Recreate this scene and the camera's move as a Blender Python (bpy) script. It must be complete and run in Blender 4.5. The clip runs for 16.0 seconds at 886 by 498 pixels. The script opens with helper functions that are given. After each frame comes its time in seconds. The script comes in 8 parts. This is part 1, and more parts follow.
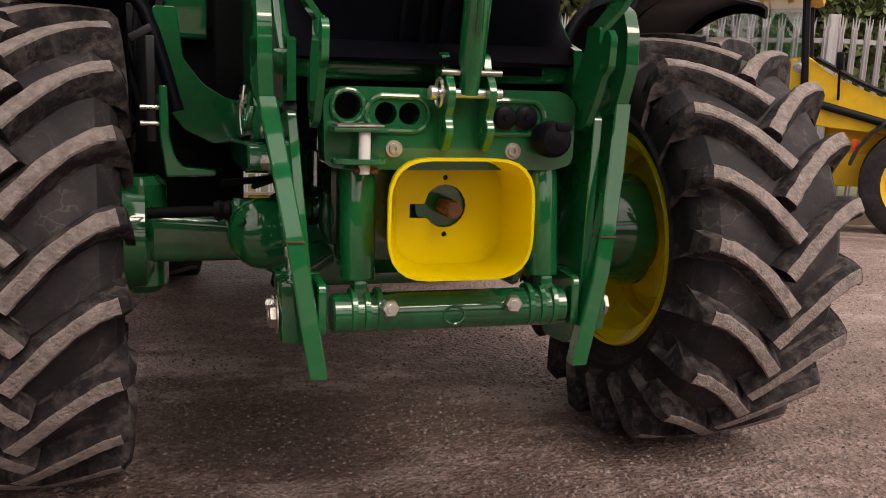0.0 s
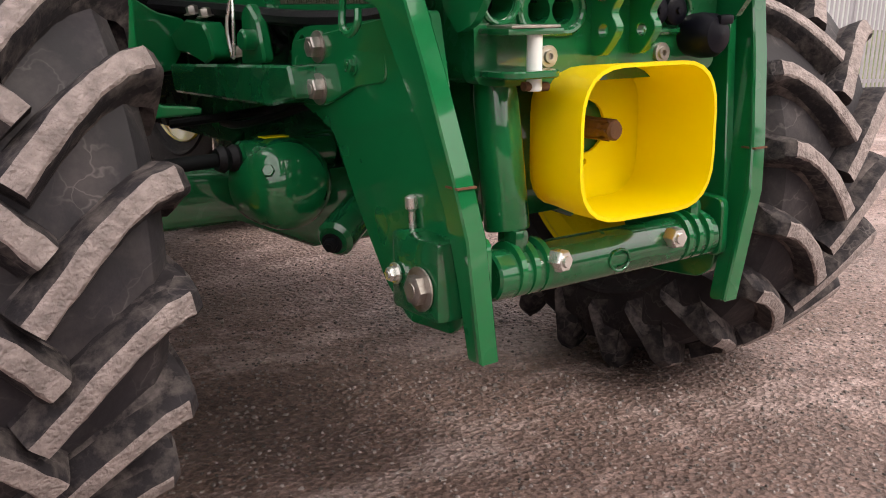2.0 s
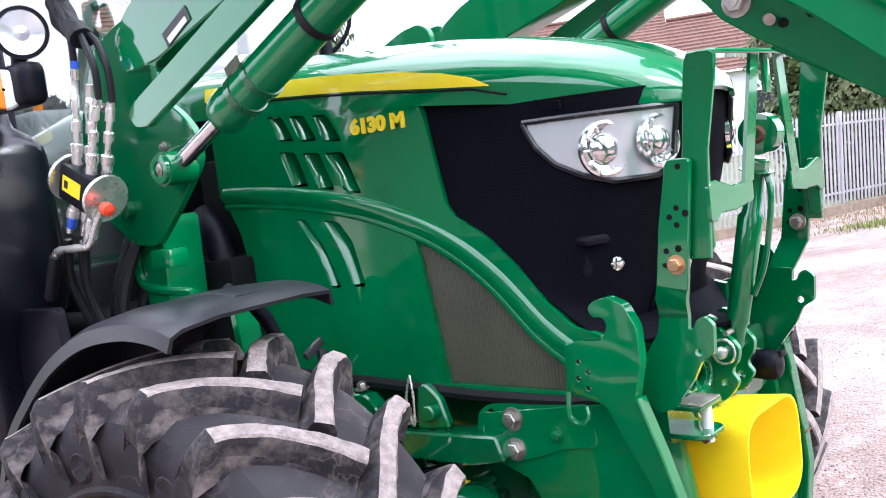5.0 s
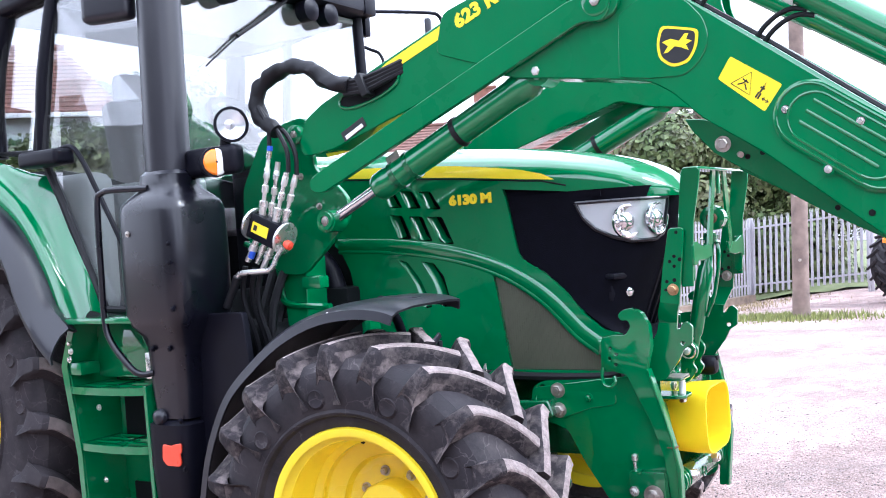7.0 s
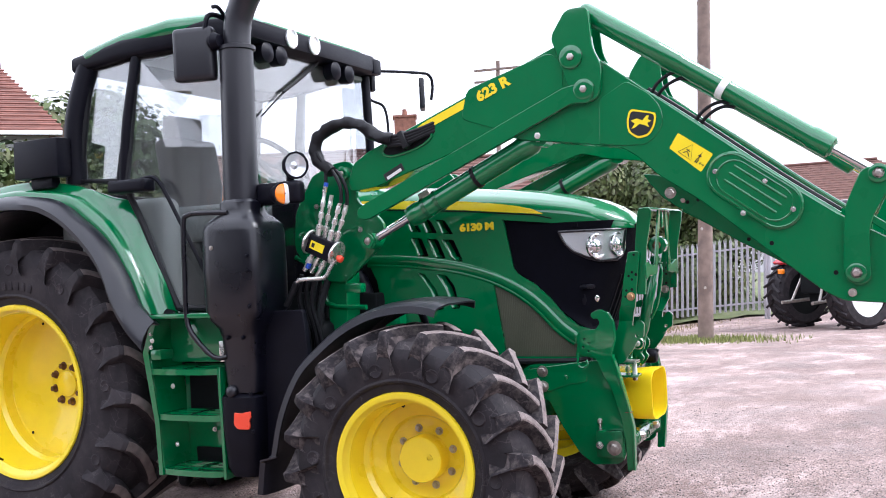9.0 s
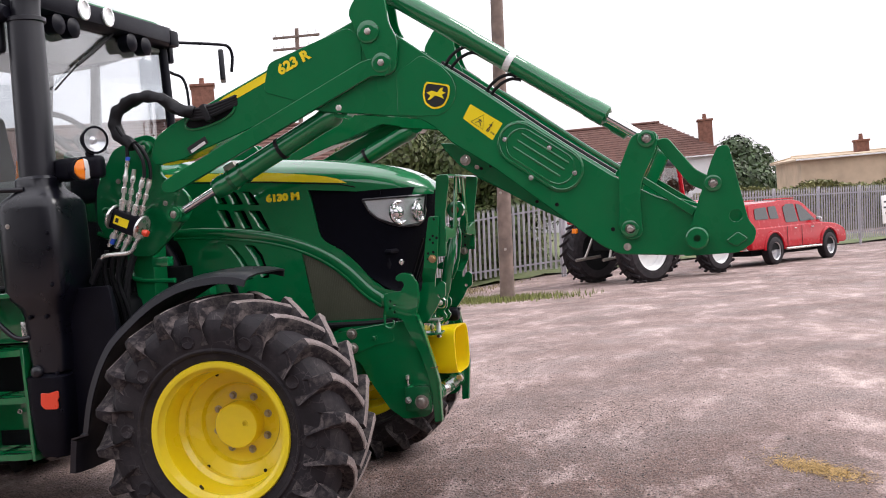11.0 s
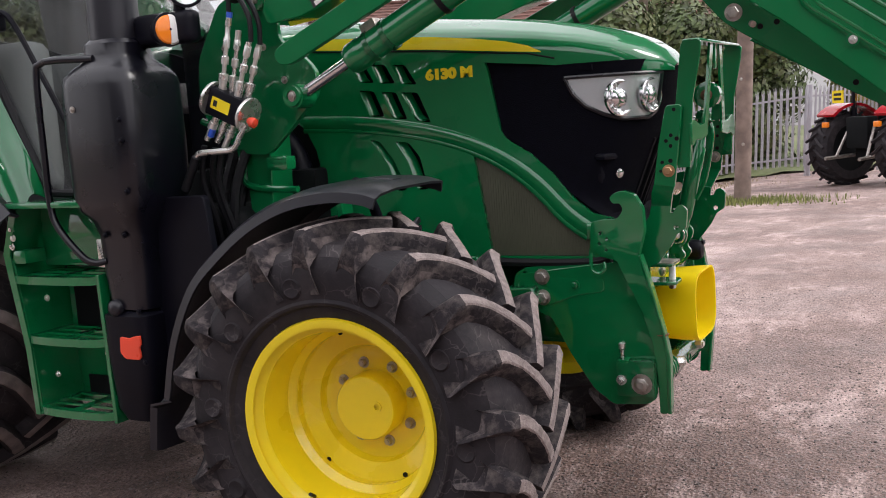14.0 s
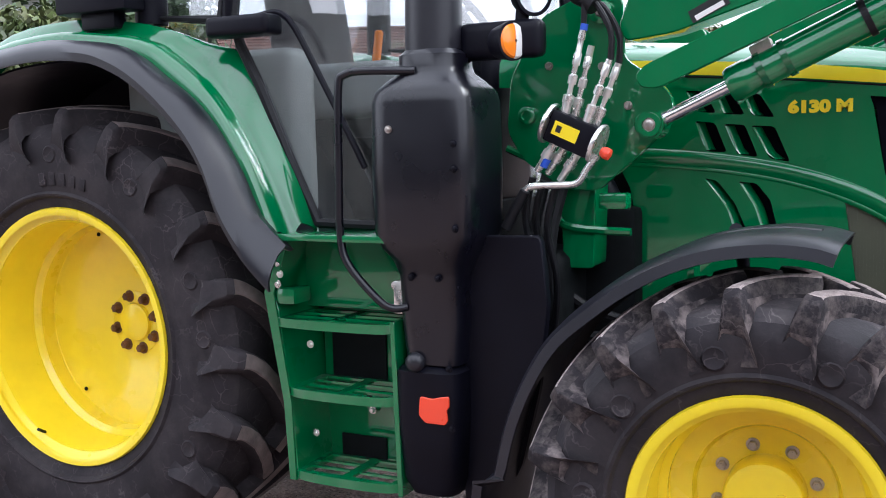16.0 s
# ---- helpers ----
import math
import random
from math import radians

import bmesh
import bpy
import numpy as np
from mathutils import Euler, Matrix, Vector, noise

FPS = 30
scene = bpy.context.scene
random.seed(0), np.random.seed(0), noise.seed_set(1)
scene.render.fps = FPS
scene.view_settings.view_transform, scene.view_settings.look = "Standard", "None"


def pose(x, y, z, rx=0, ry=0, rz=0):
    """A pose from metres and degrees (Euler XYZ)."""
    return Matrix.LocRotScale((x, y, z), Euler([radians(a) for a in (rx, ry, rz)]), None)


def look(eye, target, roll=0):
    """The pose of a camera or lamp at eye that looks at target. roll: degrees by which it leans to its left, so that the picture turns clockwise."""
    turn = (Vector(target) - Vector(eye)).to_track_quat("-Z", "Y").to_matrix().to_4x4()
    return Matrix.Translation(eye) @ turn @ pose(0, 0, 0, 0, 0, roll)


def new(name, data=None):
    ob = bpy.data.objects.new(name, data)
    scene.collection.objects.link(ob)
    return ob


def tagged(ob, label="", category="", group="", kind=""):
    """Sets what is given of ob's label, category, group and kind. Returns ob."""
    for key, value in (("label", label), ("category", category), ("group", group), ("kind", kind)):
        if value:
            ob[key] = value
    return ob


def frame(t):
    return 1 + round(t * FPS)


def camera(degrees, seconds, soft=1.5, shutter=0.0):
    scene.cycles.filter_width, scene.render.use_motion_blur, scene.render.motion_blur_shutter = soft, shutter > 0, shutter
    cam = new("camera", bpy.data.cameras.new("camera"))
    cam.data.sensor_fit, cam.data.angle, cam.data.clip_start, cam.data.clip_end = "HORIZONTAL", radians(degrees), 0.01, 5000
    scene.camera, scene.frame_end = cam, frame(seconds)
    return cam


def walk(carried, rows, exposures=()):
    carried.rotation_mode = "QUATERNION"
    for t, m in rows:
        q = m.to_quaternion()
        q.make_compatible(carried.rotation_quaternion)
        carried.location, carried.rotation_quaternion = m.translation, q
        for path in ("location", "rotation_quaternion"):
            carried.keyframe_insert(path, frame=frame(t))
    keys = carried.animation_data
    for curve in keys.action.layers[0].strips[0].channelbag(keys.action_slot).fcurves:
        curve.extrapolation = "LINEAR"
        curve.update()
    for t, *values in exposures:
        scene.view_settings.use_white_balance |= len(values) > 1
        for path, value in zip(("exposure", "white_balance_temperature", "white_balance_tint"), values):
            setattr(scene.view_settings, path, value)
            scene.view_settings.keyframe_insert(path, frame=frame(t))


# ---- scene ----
cam = camera(48.5, 16.0, soft=1.0)
PATH = [
    (0, (-0.563, 0.143, 1.033), (-0.016, 2.035, 0.686), 1.7),
    (0.5, (-0.714, 0.31, 1.048), (-0.041, 2.151, 0.652), 0.3),
    (1, (-0.796, 0.571, 0.951), (0.077, 2.335, 0.593), -0.5),
    (1.5, (-0.959, 0.748, 0.977), (0.038, 2.425, 0.537), 1.2),
    (2, (-1.128, 0.877, 0.969), (-0.022, 2.471, 0.483), -0.5),
    (2.5, (-1.191, 0.886, 1.07), (-0.032, 2.432, 0.554), 1.7),
    (3, (-1.261, 0.867, 1.31), (-0.112, 2.423, 0.801), -1.7),
    (3.5, (-1.304, 0.916, 1.404), (-0.184, 2.508, 0.944), -6.0),
    (4, (-1.446, 1.028, 1.492), (-0.243, 2.585, 1.134), -6.5),
    (4.2, (-1.55, 1.062, 1.51), (-0.276, 2.574, 1.209), -6.7),
    (6.3, (-2.984, 1.004, 1.497), (-1.283, 2.054, 1.425), -5.4),
    (6.5, (-3.125, 0.973, 1.495), (-1.413, 2.004, 1.437), -4.7),
    (7, (-3.495, 0.878, 1.474), (-1.795, 1.93, 1.448), -4.1),
    (7.5, (-3.916, 0.856, 1.465), (-2.208, 1.897, 1.46), -5.2),
    (8, (-4.251, 0.811, 1.475), (-2.51, 1.794, 1.469), -5.8),
    (8.2, (-4.366, 0.773, 1.464), (-2.613, 1.735, 1.473), -4.7),
    (10.3, (-4.923, 0.692, 1.48), (-3.054, 1.402, 1.429), -3.9),
    (10.5, (-4.908, 0.684, 1.478), (-3.016, 1.328, 1.423), -4.2),
    (11, (-4.889, 0.648, 1.466), (-2.961, 1.176, 1.39), -4.8),
    (11.5, (-4.743, 0.598, 1.426), (-2.825, 1.149, 1.298), -4.7),
    (12, (-4.456, 0.623, 1.419), (-2.57, 1.249, 1.194), -4.3),
    (12.5, (-4.068, 0.759, 1.439), (-2.199, 1.434, 1.219), -4.4),
    (13, (-3.749, 0.832, 1.418), (-1.91, 1.587, 1.196), -4.8),
    (13.5, (-3.446, 0.908, 1.444), (-1.662, 1.781, 1.216), -5.1),
    (14, (-3.377, 1.122, 1.461), (-1.635, 2.066, 1.193), -3.9),
    (14.5, (-3.355, 1.425, 1.508), (-1.603, 2.362, 1.281), -3.5),
    (15, (-3.328, 1.686, 1.532), (-1.582, 2.623, 1.262), -2.9),
    (15.5, (-3.341, 2.041, 1.524), (-1.601, 3.002, 1.301), -3.8),
    (16, (-3.464, 2.36, 1.526), (-1.697, 3.273, 1.309), -1.4),
]
EXPOSURES = [(0, 0.05, 7600, 14), (1, 0.42, 7450, 13), (2, 0.78, 7050, 12), (2.5, 0.95, 6900, 11), (3.5, 1.27, 6400, 9), (4.2, 1.58, 6050, 9), (6.5, 1.8, 5450, 11), (8, 1.5, 5550, 11), (10.5, 0.64, 6300, 12), (11, 0.5, 6400, 12), (12.5, 0.15, 6550, 13), (13.5, 0.4, 6500, 12), (15, 0.8, 6250, 10), (16, 1.18, 5800, 9)]
walk(cam, [(t, look(eye, target, roll)) for t, eye, target, roll in PATH], EXPOSURES)

# ---- light ----
world = bpy.data.worlds.new("overcast")
scene.world = world
world.use_nodes = True
wn = world.node_tree
bg = wn.nodes["Background"]
sky = wn.nodes.new("ShaderNodeTexSky")
sky.sky_type, sky.sun_disc = "NISHITA", False
SUN_EL, SUN_AZ = 44.0, 156.0
sky.sun_elevation, sky.sun_rotation = radians(SUN_EL), radians(SUN_AZ)
sky.air_density, sky.dust_density, sky.ozone_density = 1.0, 4.0, 0.5
skymul = wn.nodes.new("ShaderNodeMix")
skymul.data_type, skymul.blend_type = "RGBA", "MULTIPLY"
skymul.inputs[0].default_value = 1.0
skymul.inputs[7].default_value = (0.1, 0.1, 0.1, 1)
wn.links.new(sky.outputs[0], skymul.inputs[6])
cloud = wn.nodes.new("ShaderNodeMix")
cloud.data_type = "RGBA"
cloud.inputs[0].default_value = 0.86
# a bright overcast: the zenith is lighter than the rim of the sky
dome = wn.nodes.new("ShaderNodeTexCoord")
split = wn.nodes.new("ShaderNodeSeparateXYZ")
wn.links.new(dome.outputs["Generated"], split.inputs[0])
grad = wn.nodes.new("ShaderNodeValToRGB")
grad.color_ramp.elements[0].position, grad.color_ramp.elements[0].color = 0.0, (0.92, 0.89, 0.92, 1)
grad.color_ramp.elements[1].position, grad.color_ramp.elements[1].color = 0.9, (1.46, 1.43, 1.49, 1)
wn.links.new(split.outputs[2], grad.inputs[0])
# uneven cloud
cn = wn.nodes.new("ShaderNodeTexNoise")
cn.inputs["Scale"].default_value, cn.inputs["Detail"].default_value = 2.6, 6
wn.links.new(dome.outputs["Generated"], cn.inputs["Vector"])
cr = wn.nodes.new("ShaderNodeMapRange")
cr.inputs[1].default_value, cr.inputs[2].default_value = 0.36, 0.66
cr.inputs[3].default_value, cr.inputs[4].default_value = 0.72, 1.35
wn.links.new(cn.outputs[0], cr.inputs[0])
cm = wn.nodes.new("ShaderNodeVectorMath")
cm.operation = "SCALE"
wn.links.new(grad.outputs[0], cm.inputs[0])
wn.links.new(cr.outputs[0], cm.inputs[3])
wn.links.new(cm.outputs[0], cloud.inputs[7])
wn.links.new(skymul.outputs[2], cloud.inputs[6])
wn.links.new(cloud.outputs[2], bg.inputs[0])
bg.inputs[1].default_value = 1.0
sun_data = bpy.data.lights.new("sun", "SUN")
sun_data.energy, sun_data.angle, sun_data.color = 1.7, radians(26), (1.0, 0.97, 0.93)
sun = new("sun", sun_data)
_a, _e = radians(SUN_AZ), radians(SUN_EL)
sun.matrix_world = look((0, 0, 0), (-math.sin(_a) * math.cos(_e), -math.cos(_a) * math.cos(_e), -math.sin(_e)))

# ---- materials ----
def material(name, color, rough=0.5, metal=0.0, var=0.0, scale=8.0, bump=0.0, bump_scale=60.0, dirt=None, dirt_amt=0.0, dirt_scale=3.0,
             coat=0.0, island=0.0, spec=0.5, shift=False, cracks=None, gloss=0.0):
    m = bpy.data.materials.new(name)
    m.use_nodes = True
    nt = m.node_tree
    p = nt.nodes["Principled BSDF"]
    p.inputs["Roughness"].default_value, p.inputs["Metallic"].default_value = rough, metal
    p.inputs["Coat Weight"].default_value, p.inputs["Specular IOR Level"].default_value = coat, spec
    p.inputs["Coat Roughness"].default_value, p.inputs["Coat IOR"].default_value = 0.045, 1.5 + gloss
    tc = nt.nodes.new("ShaderNodeTexCoord")
    place = tc.outputs["Object"]
    if shift:   # alike pieces each get their own stretch of the pattern
        oi = nt.nodes.new("ShaderNodeObjectInfo")
        mu = nt.nodes.new("ShaderNodeMath")
        mu.operation, mu.inputs[1].default_value = "MULTIPLY", 37.0
        nt.links.new(oi.outputs["Random"], mu.inputs[0])
        ad = nt.nodes.new("ShaderNodeVectorMath")
        nt.links.new(place, ad.inputs[0])
        nt.links.new(mu.outputs[0], ad.inputs[1])
        place = ad.outputs[0]
    col = None
    base = nt.nodes.new("ShaderNodeRGB")
    base.outputs[0].default_value = (*color, 1)
    col = base.outputs[0]
    if var > 0:
        n = nt.nodes.new("ShaderNodeTexNoise")
        n.inputs["Scale"].default_value, n.inputs["Detail"].default_value = scale, 6
        nt.links.new(place, n.inputs["Vector"])
        mr = nt.nodes.new("ShaderNodeMapRange")
        mr.inputs[1].default_value, mr.inputs[2].default_value = 0.3, 0.7
        mr.inputs[3].default_value, mr.inputs[4].default_value = 1 - var, 1 + var
        nt.links.new(n.outputs[0], mr.inputs[0])
        mx = nt.nodes.new("ShaderNodeVectorMath")
        mx.operation = "SCALE"
        nt.links.new(col, mx.inputs[0])
        nt.links.new(mr.outputs[0], mx.inputs[3])
        col = mx.outputs[0]
        rr = nt.nodes.new("ShaderNodeMapRange")
        rr.inputs[3].default_value, rr.inputs[4].default_value = max(rough - 0.12, 0.03), min(rough + 0.12, 1)
        nt.links.new(n.outputs[0], rr.inputs[0])
        nt.links.new(rr.outputs[0], p.inputs["Roughness"])
    if island > 0:
        g = nt.nodes.new("ShaderNodeNewGeometry")
        mr = nt.nodes.new("ShaderNodeMapRange")
        mr.inputs[3].default_value, mr.inputs[4].default_value = 1 - island, 1 + island
        nt.links.new(g.outputs["Random Per Island"], mr.inputs[0])
        mx = nt.nodes.new("ShaderNodeVectorMath")
        mx.operation = "SCALE"
        nt.links.new(col, mx.inputs[0])
        nt.links.new(mr.outputs[0], mx.inputs[3])
        col = mx.outputs[0]
    if dirt is not None:
        n = nt.nodes.new("ShaderNodeTexNoise")
        n.inputs["Scale"].default_value, n.inputs["Detail"].default_value, n.inputs["Roughness"].default_value = dirt_scale, 8, 0.65
        nt.links.new(place, n.inputs["Vector"])
        mr = nt.nodes.new("ShaderNodeMapRange")
        mr.inputs[1].default_value, mr.inputs[2].default_value = 0.45, 0.72
        mr.inputs[3].default_value, mr.inputs[4].default_value = 0, dirt_amt
        nt.links.new(n.outputs[0], mr.inputs[0])
        mx = nt.nodes.new("ShaderNodeMix")
        mx.data_type = "RGBA"
        mx.inputs[7].default_value = (*dirt, 1)
        nt.links.new(mr.outputs[0], mx.inputs[0])
        nt.links.new(col, mx.inputs[6])
        col = mx.outputs[2]
    if cracks is not None:   # dried dust in a net of fine lines
        v = nt.nodes.new("ShaderNodeTexVoronoi")
        v.feature, v.inputs["Scale"].default_value = "DISTANCE_TO_EDGE", 15.0
        wob = nt.nodes.new("ShaderNodeTexNoise")
        wob.inputs["Scale"].default_value, wob.inputs["Detail"].default_value = 9.0, 4
        nt.links.new(place, wob.inputs["Vector"])
        wm = nt.nodes.new("ShaderNodeMix")
        wm.data_type, wm.inputs[0].default_value = "RGBA", 0.16
        nt.links.new(place, wm.inputs[6])
        nt.links.new(wob.outputs["Color"], wm.inputs[7])
        nt.links.new(wm.outputs[2], v.inputs["Vector"])
        mr = nt.nodes.new("ShaderNodeMapRange")
        mr.inputs[1].default_value, mr.inputs[2].default_value = 0.0, 0.035
        mr.inputs[3].default_value, mr.inputs[4].default_value = 1.0, 0.0
        nt.links.new(v.outputs["Distance"], mr.inputs[0])
        cut = nt.nodes.new("ShaderNodeMapRange")
        cut.inputs[1].default_value, cut.inputs[2].default_value = 0.44, 0.66
        cut.inputs[3].default_value, cut.inputs[4].default_value = 0.0, 0.24
        nt.links.new(wob.outputs[0], cut.inputs[0])
        mu = nt.nodes.new("ShaderNodeMath")
        mu.operation = "MULTIPLY"
        nt.links.new(mr.outputs[0], mu.inputs[0])
        nt.links.new(cut.outputs[0], mu.inputs[1])
        mx = nt.nodes.new("ShaderNodeMix")
        mx.data_type = "RGBA"
        mx.inputs[7].default_value = (*cracks, 1)
        nt.links.new(mu.outputs[0], mx.inputs[0])
        nt.links.new(col, mx.inputs[6])
        col = mx.outputs[2]
    nt.links.new(col, p.inputs["Base Color"])
    if bump > 0:
        n = nt.nodes.new("ShaderNodeTexNoise")
        n.inputs["Scale"].default_value, n.inputs["Detail"].default_value = bump_scale, 5
        nt.links.new(place, n.inputs["Vector"])
        b = nt.nodes.new("ShaderNodeBump")
        b.inputs["Strength"].default_value, b.inputs["Distance"].default_value = bump, 0.01
        nt.links.new(n.outputs[0], b.inputs["Height"])
        nt.links.new(b.outputs[0], p.inputs["Normal"])
    return m


def glass_material(name, tint, rough=0.02, gloss=0.10):
    m = bpy.data.materials.new(name)
    m.use_nodes = True
    nt = m.node_tree
    nt.nodes.remove(nt.nodes["Principled BSDF"])
    tr = nt.nodes.new("ShaderNodeBsdfTransparent")
    tr.inputs[0].default_value = (*tint, 1)
    gl = nt.nodes.new("ShaderNodeBsdfGlossy")
    gl.inputs["Roughness"].default_value = rough
    mx = nt.nodes.new("ShaderNodeMixShader")
    mx.inputs[0].default_value = gloss
    nt.links.new(tr.outputs[0], mx.inputs[1])
    nt.links.new(gl.outputs[0], mx.inputs[2])
    nt.links.new(mx.outputs[0], nt.nodes["Material Output"].inputs[0])
    return m


GREEN = material("green_paint", (0.0018, 0.138, 0.042), 0.30, var=0.05, scale=5, bump=0.005, bump_scale=90, dirt=(0.07, 0.10, 0.05), dirt_amt=0.03, dirt_scale=6, coat=1.0, spec=0.06, gloss=0.22)
GREEN_CAST = material("green_cast_paint", (0.003, 0.108, 0.036), 0.26, var=0.14, scale=14, bump=0.07, bump_scale=70, dirt=(0.03, 0.035, 0.02), dirt_amt=0.4, dirt_scale=9, coat=1.0, spec=0.1, gloss=0.2)
YELLOW = material("yellow_paint", (0.88, 0.68, 0.010), 0.30, var=0.04, scale=5, dirt=(0.45, 0.32, 0.06), dirt_amt=0.10, dirt_scale=7, coat=0.5)
YELLOW_PLASTIC = material("yellow_plastic", (1.0, 0.82, 0.005), 0.42, var=0.03, bump=0.04, bump_scale=250)
BLACK_PLASTIC = material("black_plastic", (0.004, 0.004, 0.008), 0.42, var=0.15, scale=10, bump=0.05, bump_scale=300, spec=0.14)
BLACK_GLOSS = material("black_satin_paint", (0.0035, 0.0035, 0.0075), 0.30, var=0.1, bump=0.02, bump_scale=24, coat=0.12, spec=0.45)
GREY_PLASTIC = material("dark_grey_plastic", (0.012, 0.012, 0.017), 0.34, var=0.1, scale=6, bump=0.04, bump_scale=300, spec=0.48)
GRILLE = material("black_grille_mesh", (0.003, 0.003, 0.006), 0.8, var=0.2, scale=30, bump=0.25, bump_scale=400, spec=0.06)
RUBBER = material("tyre_rubber", (0.019, 0.016, 0.019), 0.75, var=0.25, scale=9, bump=0.12, bump_scale=70, dirt=(0.070, 0.060, 0.062), dirt_amt=0.40, dirt_scale=6, spec=0.25, shift=True, cracks=(0.22, 0.19, 0.19))
LUG_TOP = material("dusty_lug_top", (0.275, 0.225, 0.214), 0.95, var=0.30, scale=48, bump=0.9, bump_scale=130, dirt=(0.11, 0.092, 0.088), dirt_amt=0.35, dirt_scale=38, shift=True)
TREAD = material("dusty_tread_rubber", (0.022, 0.019, 0.023), 0.68, var=0.3, scale=11, bump=0.15, bump_scale=70, dirt=(0.12, 0.10, 0.098), dirt_amt=0.40, dirt_scale=9, spec=0.34, cracks=(0.28, 0.24, 0.235))
LUG_TOP_WORN = material("worn_lug_top", (0.17, 0.138, 0.130), 0.85, var=0.3, scale=14, bump=0.3, bump_scale=90, dirt=(0.035, 0.030, 0.032), dirt_amt=0.35, dirt_scale=20, shift=True)
LUG_SIDE = material("muddy_lug_flank", (0.022, 0.019, 0.022), 0.8, var=0.25, scale=14, bump=0.3, bump_scale=80, dirt=(0.17, 0.142, 0.132), dirt_amt=0.6, dirt_scale=22, spec=0.2, shift=True, cracks=(0.27, 0.23, 0.225))
LUG_FOOT = material("dust_caught_at_lug_foot", (0.030, 0.026, 0.029), 0.9, var=0.3, scale=30, dirt=(0.24, 0.20, 0.19), dirt_amt=0.8, dirt_scale=17, spec=0.1, shift=True)
HOSE = material("black_hose", (0.007, 0.007, 0.009), 0.55, spec=0.25, var=0.2, scale=20, bump=0.1, bump_scale=150)
STEEL = material("zinc_steel", (0.74, 0.73, 0.70), 0.28, metal=0.85, var=0.12, scale=20)
DULL_STEEL = material("worn_steel", (0.46, 0.43, 0.40), 0.42, metal=0.9, var=0.3, scale=30, dirt=(0.14, 0.07, 0.03), dirt_amt=0.5, dirt_scale=25)
BRASS = material("yellow_passivated_steel", (0.55, 0.36, 0.20), 0.35, metal=0.9, var=0.2, scale=25)
RUST = material("rusty_steel", (0.14, 0.066, 0.036), 0.75, metal=0.3, var=0.35, scale=25, bump=0.2, bump_scale=90)
CHROME = material("chrome", (0.75, 0.75, 0.76), 0.12, metal=1.0, var=0.03)
ORANGE = material("orange_lens", (0.85, 0.22, 0.01), 0.15, coat=0.5)
RED = material("red_paint", (0.38, 0.004, 0.012), 0.25, var=0.05, coat=0.4, spec=0.15, dirt=(0.25, 0.06, 0.05), dirt_amt=0.05)
RED_REFL = material("red_reflector", (0.80, 0.07, 0.03), 0.3, var=0.05)
WHITE = material("white_paint", (0.75, 0.75, 0.74), 0.45, var=0.05)
LAMP_GLASS = glass_material("clear_lens", (0.94, 0.96, 0.97), 0.03)
GLASS = glass_material("cab_glass", (0.955, 0.97, 0.98), 0.01, 0.20)
DARK_GLASS = glass_material("dark_glass", (0.10, 0.12, 0.13), 0.02)
REFLECTOR = material("lamp_reflector", (0.92, 0.92, 0.94), 0.24, metal=0.6, coat=0.6)
SEAT = material("grey_seat_fabric", (0.16, 0.15, 0.15), 0.9, var=0.1, bump=0.1, bump_scale=200)
TRIM_GREY = material("grey_cab_trim", (0.25, 0.262, 0.252), 0.7, var=0.08)
MESH_SCREEN = material("brown_grey_side_screen", (0.085, 0.088, 0.060), 0.5, metal=0.3, var=0.12, scale=9)
# near-black: shade painted into holes, gaps and bays, also plain dark parts
DARK = material("shade_and_dark_parts", (0.004, 0.005, 0.006), 0.7, var=0.3, scale=20, spec=0.15)
INK = material("black_print", (0.01, 0.01, 0.012), 0.4)
GALV = material("galvanised_steel", (0.39, 0.38, 0.41), 0.5, metal=0.35, var=0.12, scale=4)
WOOD_POLE = material("weathered_pole_wood", (0.17, 0.125, 0.105), 0.85, var=0.35, scale=5, bump=0.4, bump_scale=30)


# thin plastic lets some light through
_nt = YELLOW_PLASTIC.node_tree
_p = _nt.nodes["Principled BSDF"]
_tl = _nt.nodes.new("ShaderNodeBsdfTranslucent")
_tl.inputs[0].default_value = (1.0, 0.80, 0.02, 1)
_mx = _nt.nodes.new("ShaderNodeMixShader")
_mx.inputs[0].default_value = 0.3
_nt.links.new(_p.outputs[0], _mx.inputs[1])
_nt.links.new(_tl.outputs[0], _mx.inputs[2])
_nt.links.new(_mx.outputs[0], _nt.nodes["Material Output"].inputs[0])


# ---- shaping helpers ----
def finish(name, bm, mat, parent=None, label="", smooth=40, mats=None):
    me = bpy.data.meshes.new(name)
    bmesh.ops.recalc_face_normals(bm, faces=bm.faces)
    bm.to_mesh(me)
    bm.free()
    for m in (mats or [mat]):
        me.materials.append(m)
    if smooth:
        me.shade_smooth()
        me.set_sharp_from_angle(angle=radians(smooth))
    ob = new(name, me)
    if parent is not None:
        ob.parent = parent
    if label:
        tagged(ob, label)
    return ob


def part(name, bm, mat, parent, label="", smooth=40, mats=None):
    return finish(name, bm, mat, parent, label, smooth, mats)


def thing(name, label, category, group="", kind="", at=None):
    e = new(name)
    if at is not None:
        e.matrix_world = at
    return tagged(e, label, category, group, kind)


def bevel(bm, w, segs=2, edges=None):
    if w > 0:
        bmesh.ops.bevel(bm, geom=list(edges or bm.edges), offset=w, segments=segs, profile=0.6, affect="EDGES", clamp_overlap=True)


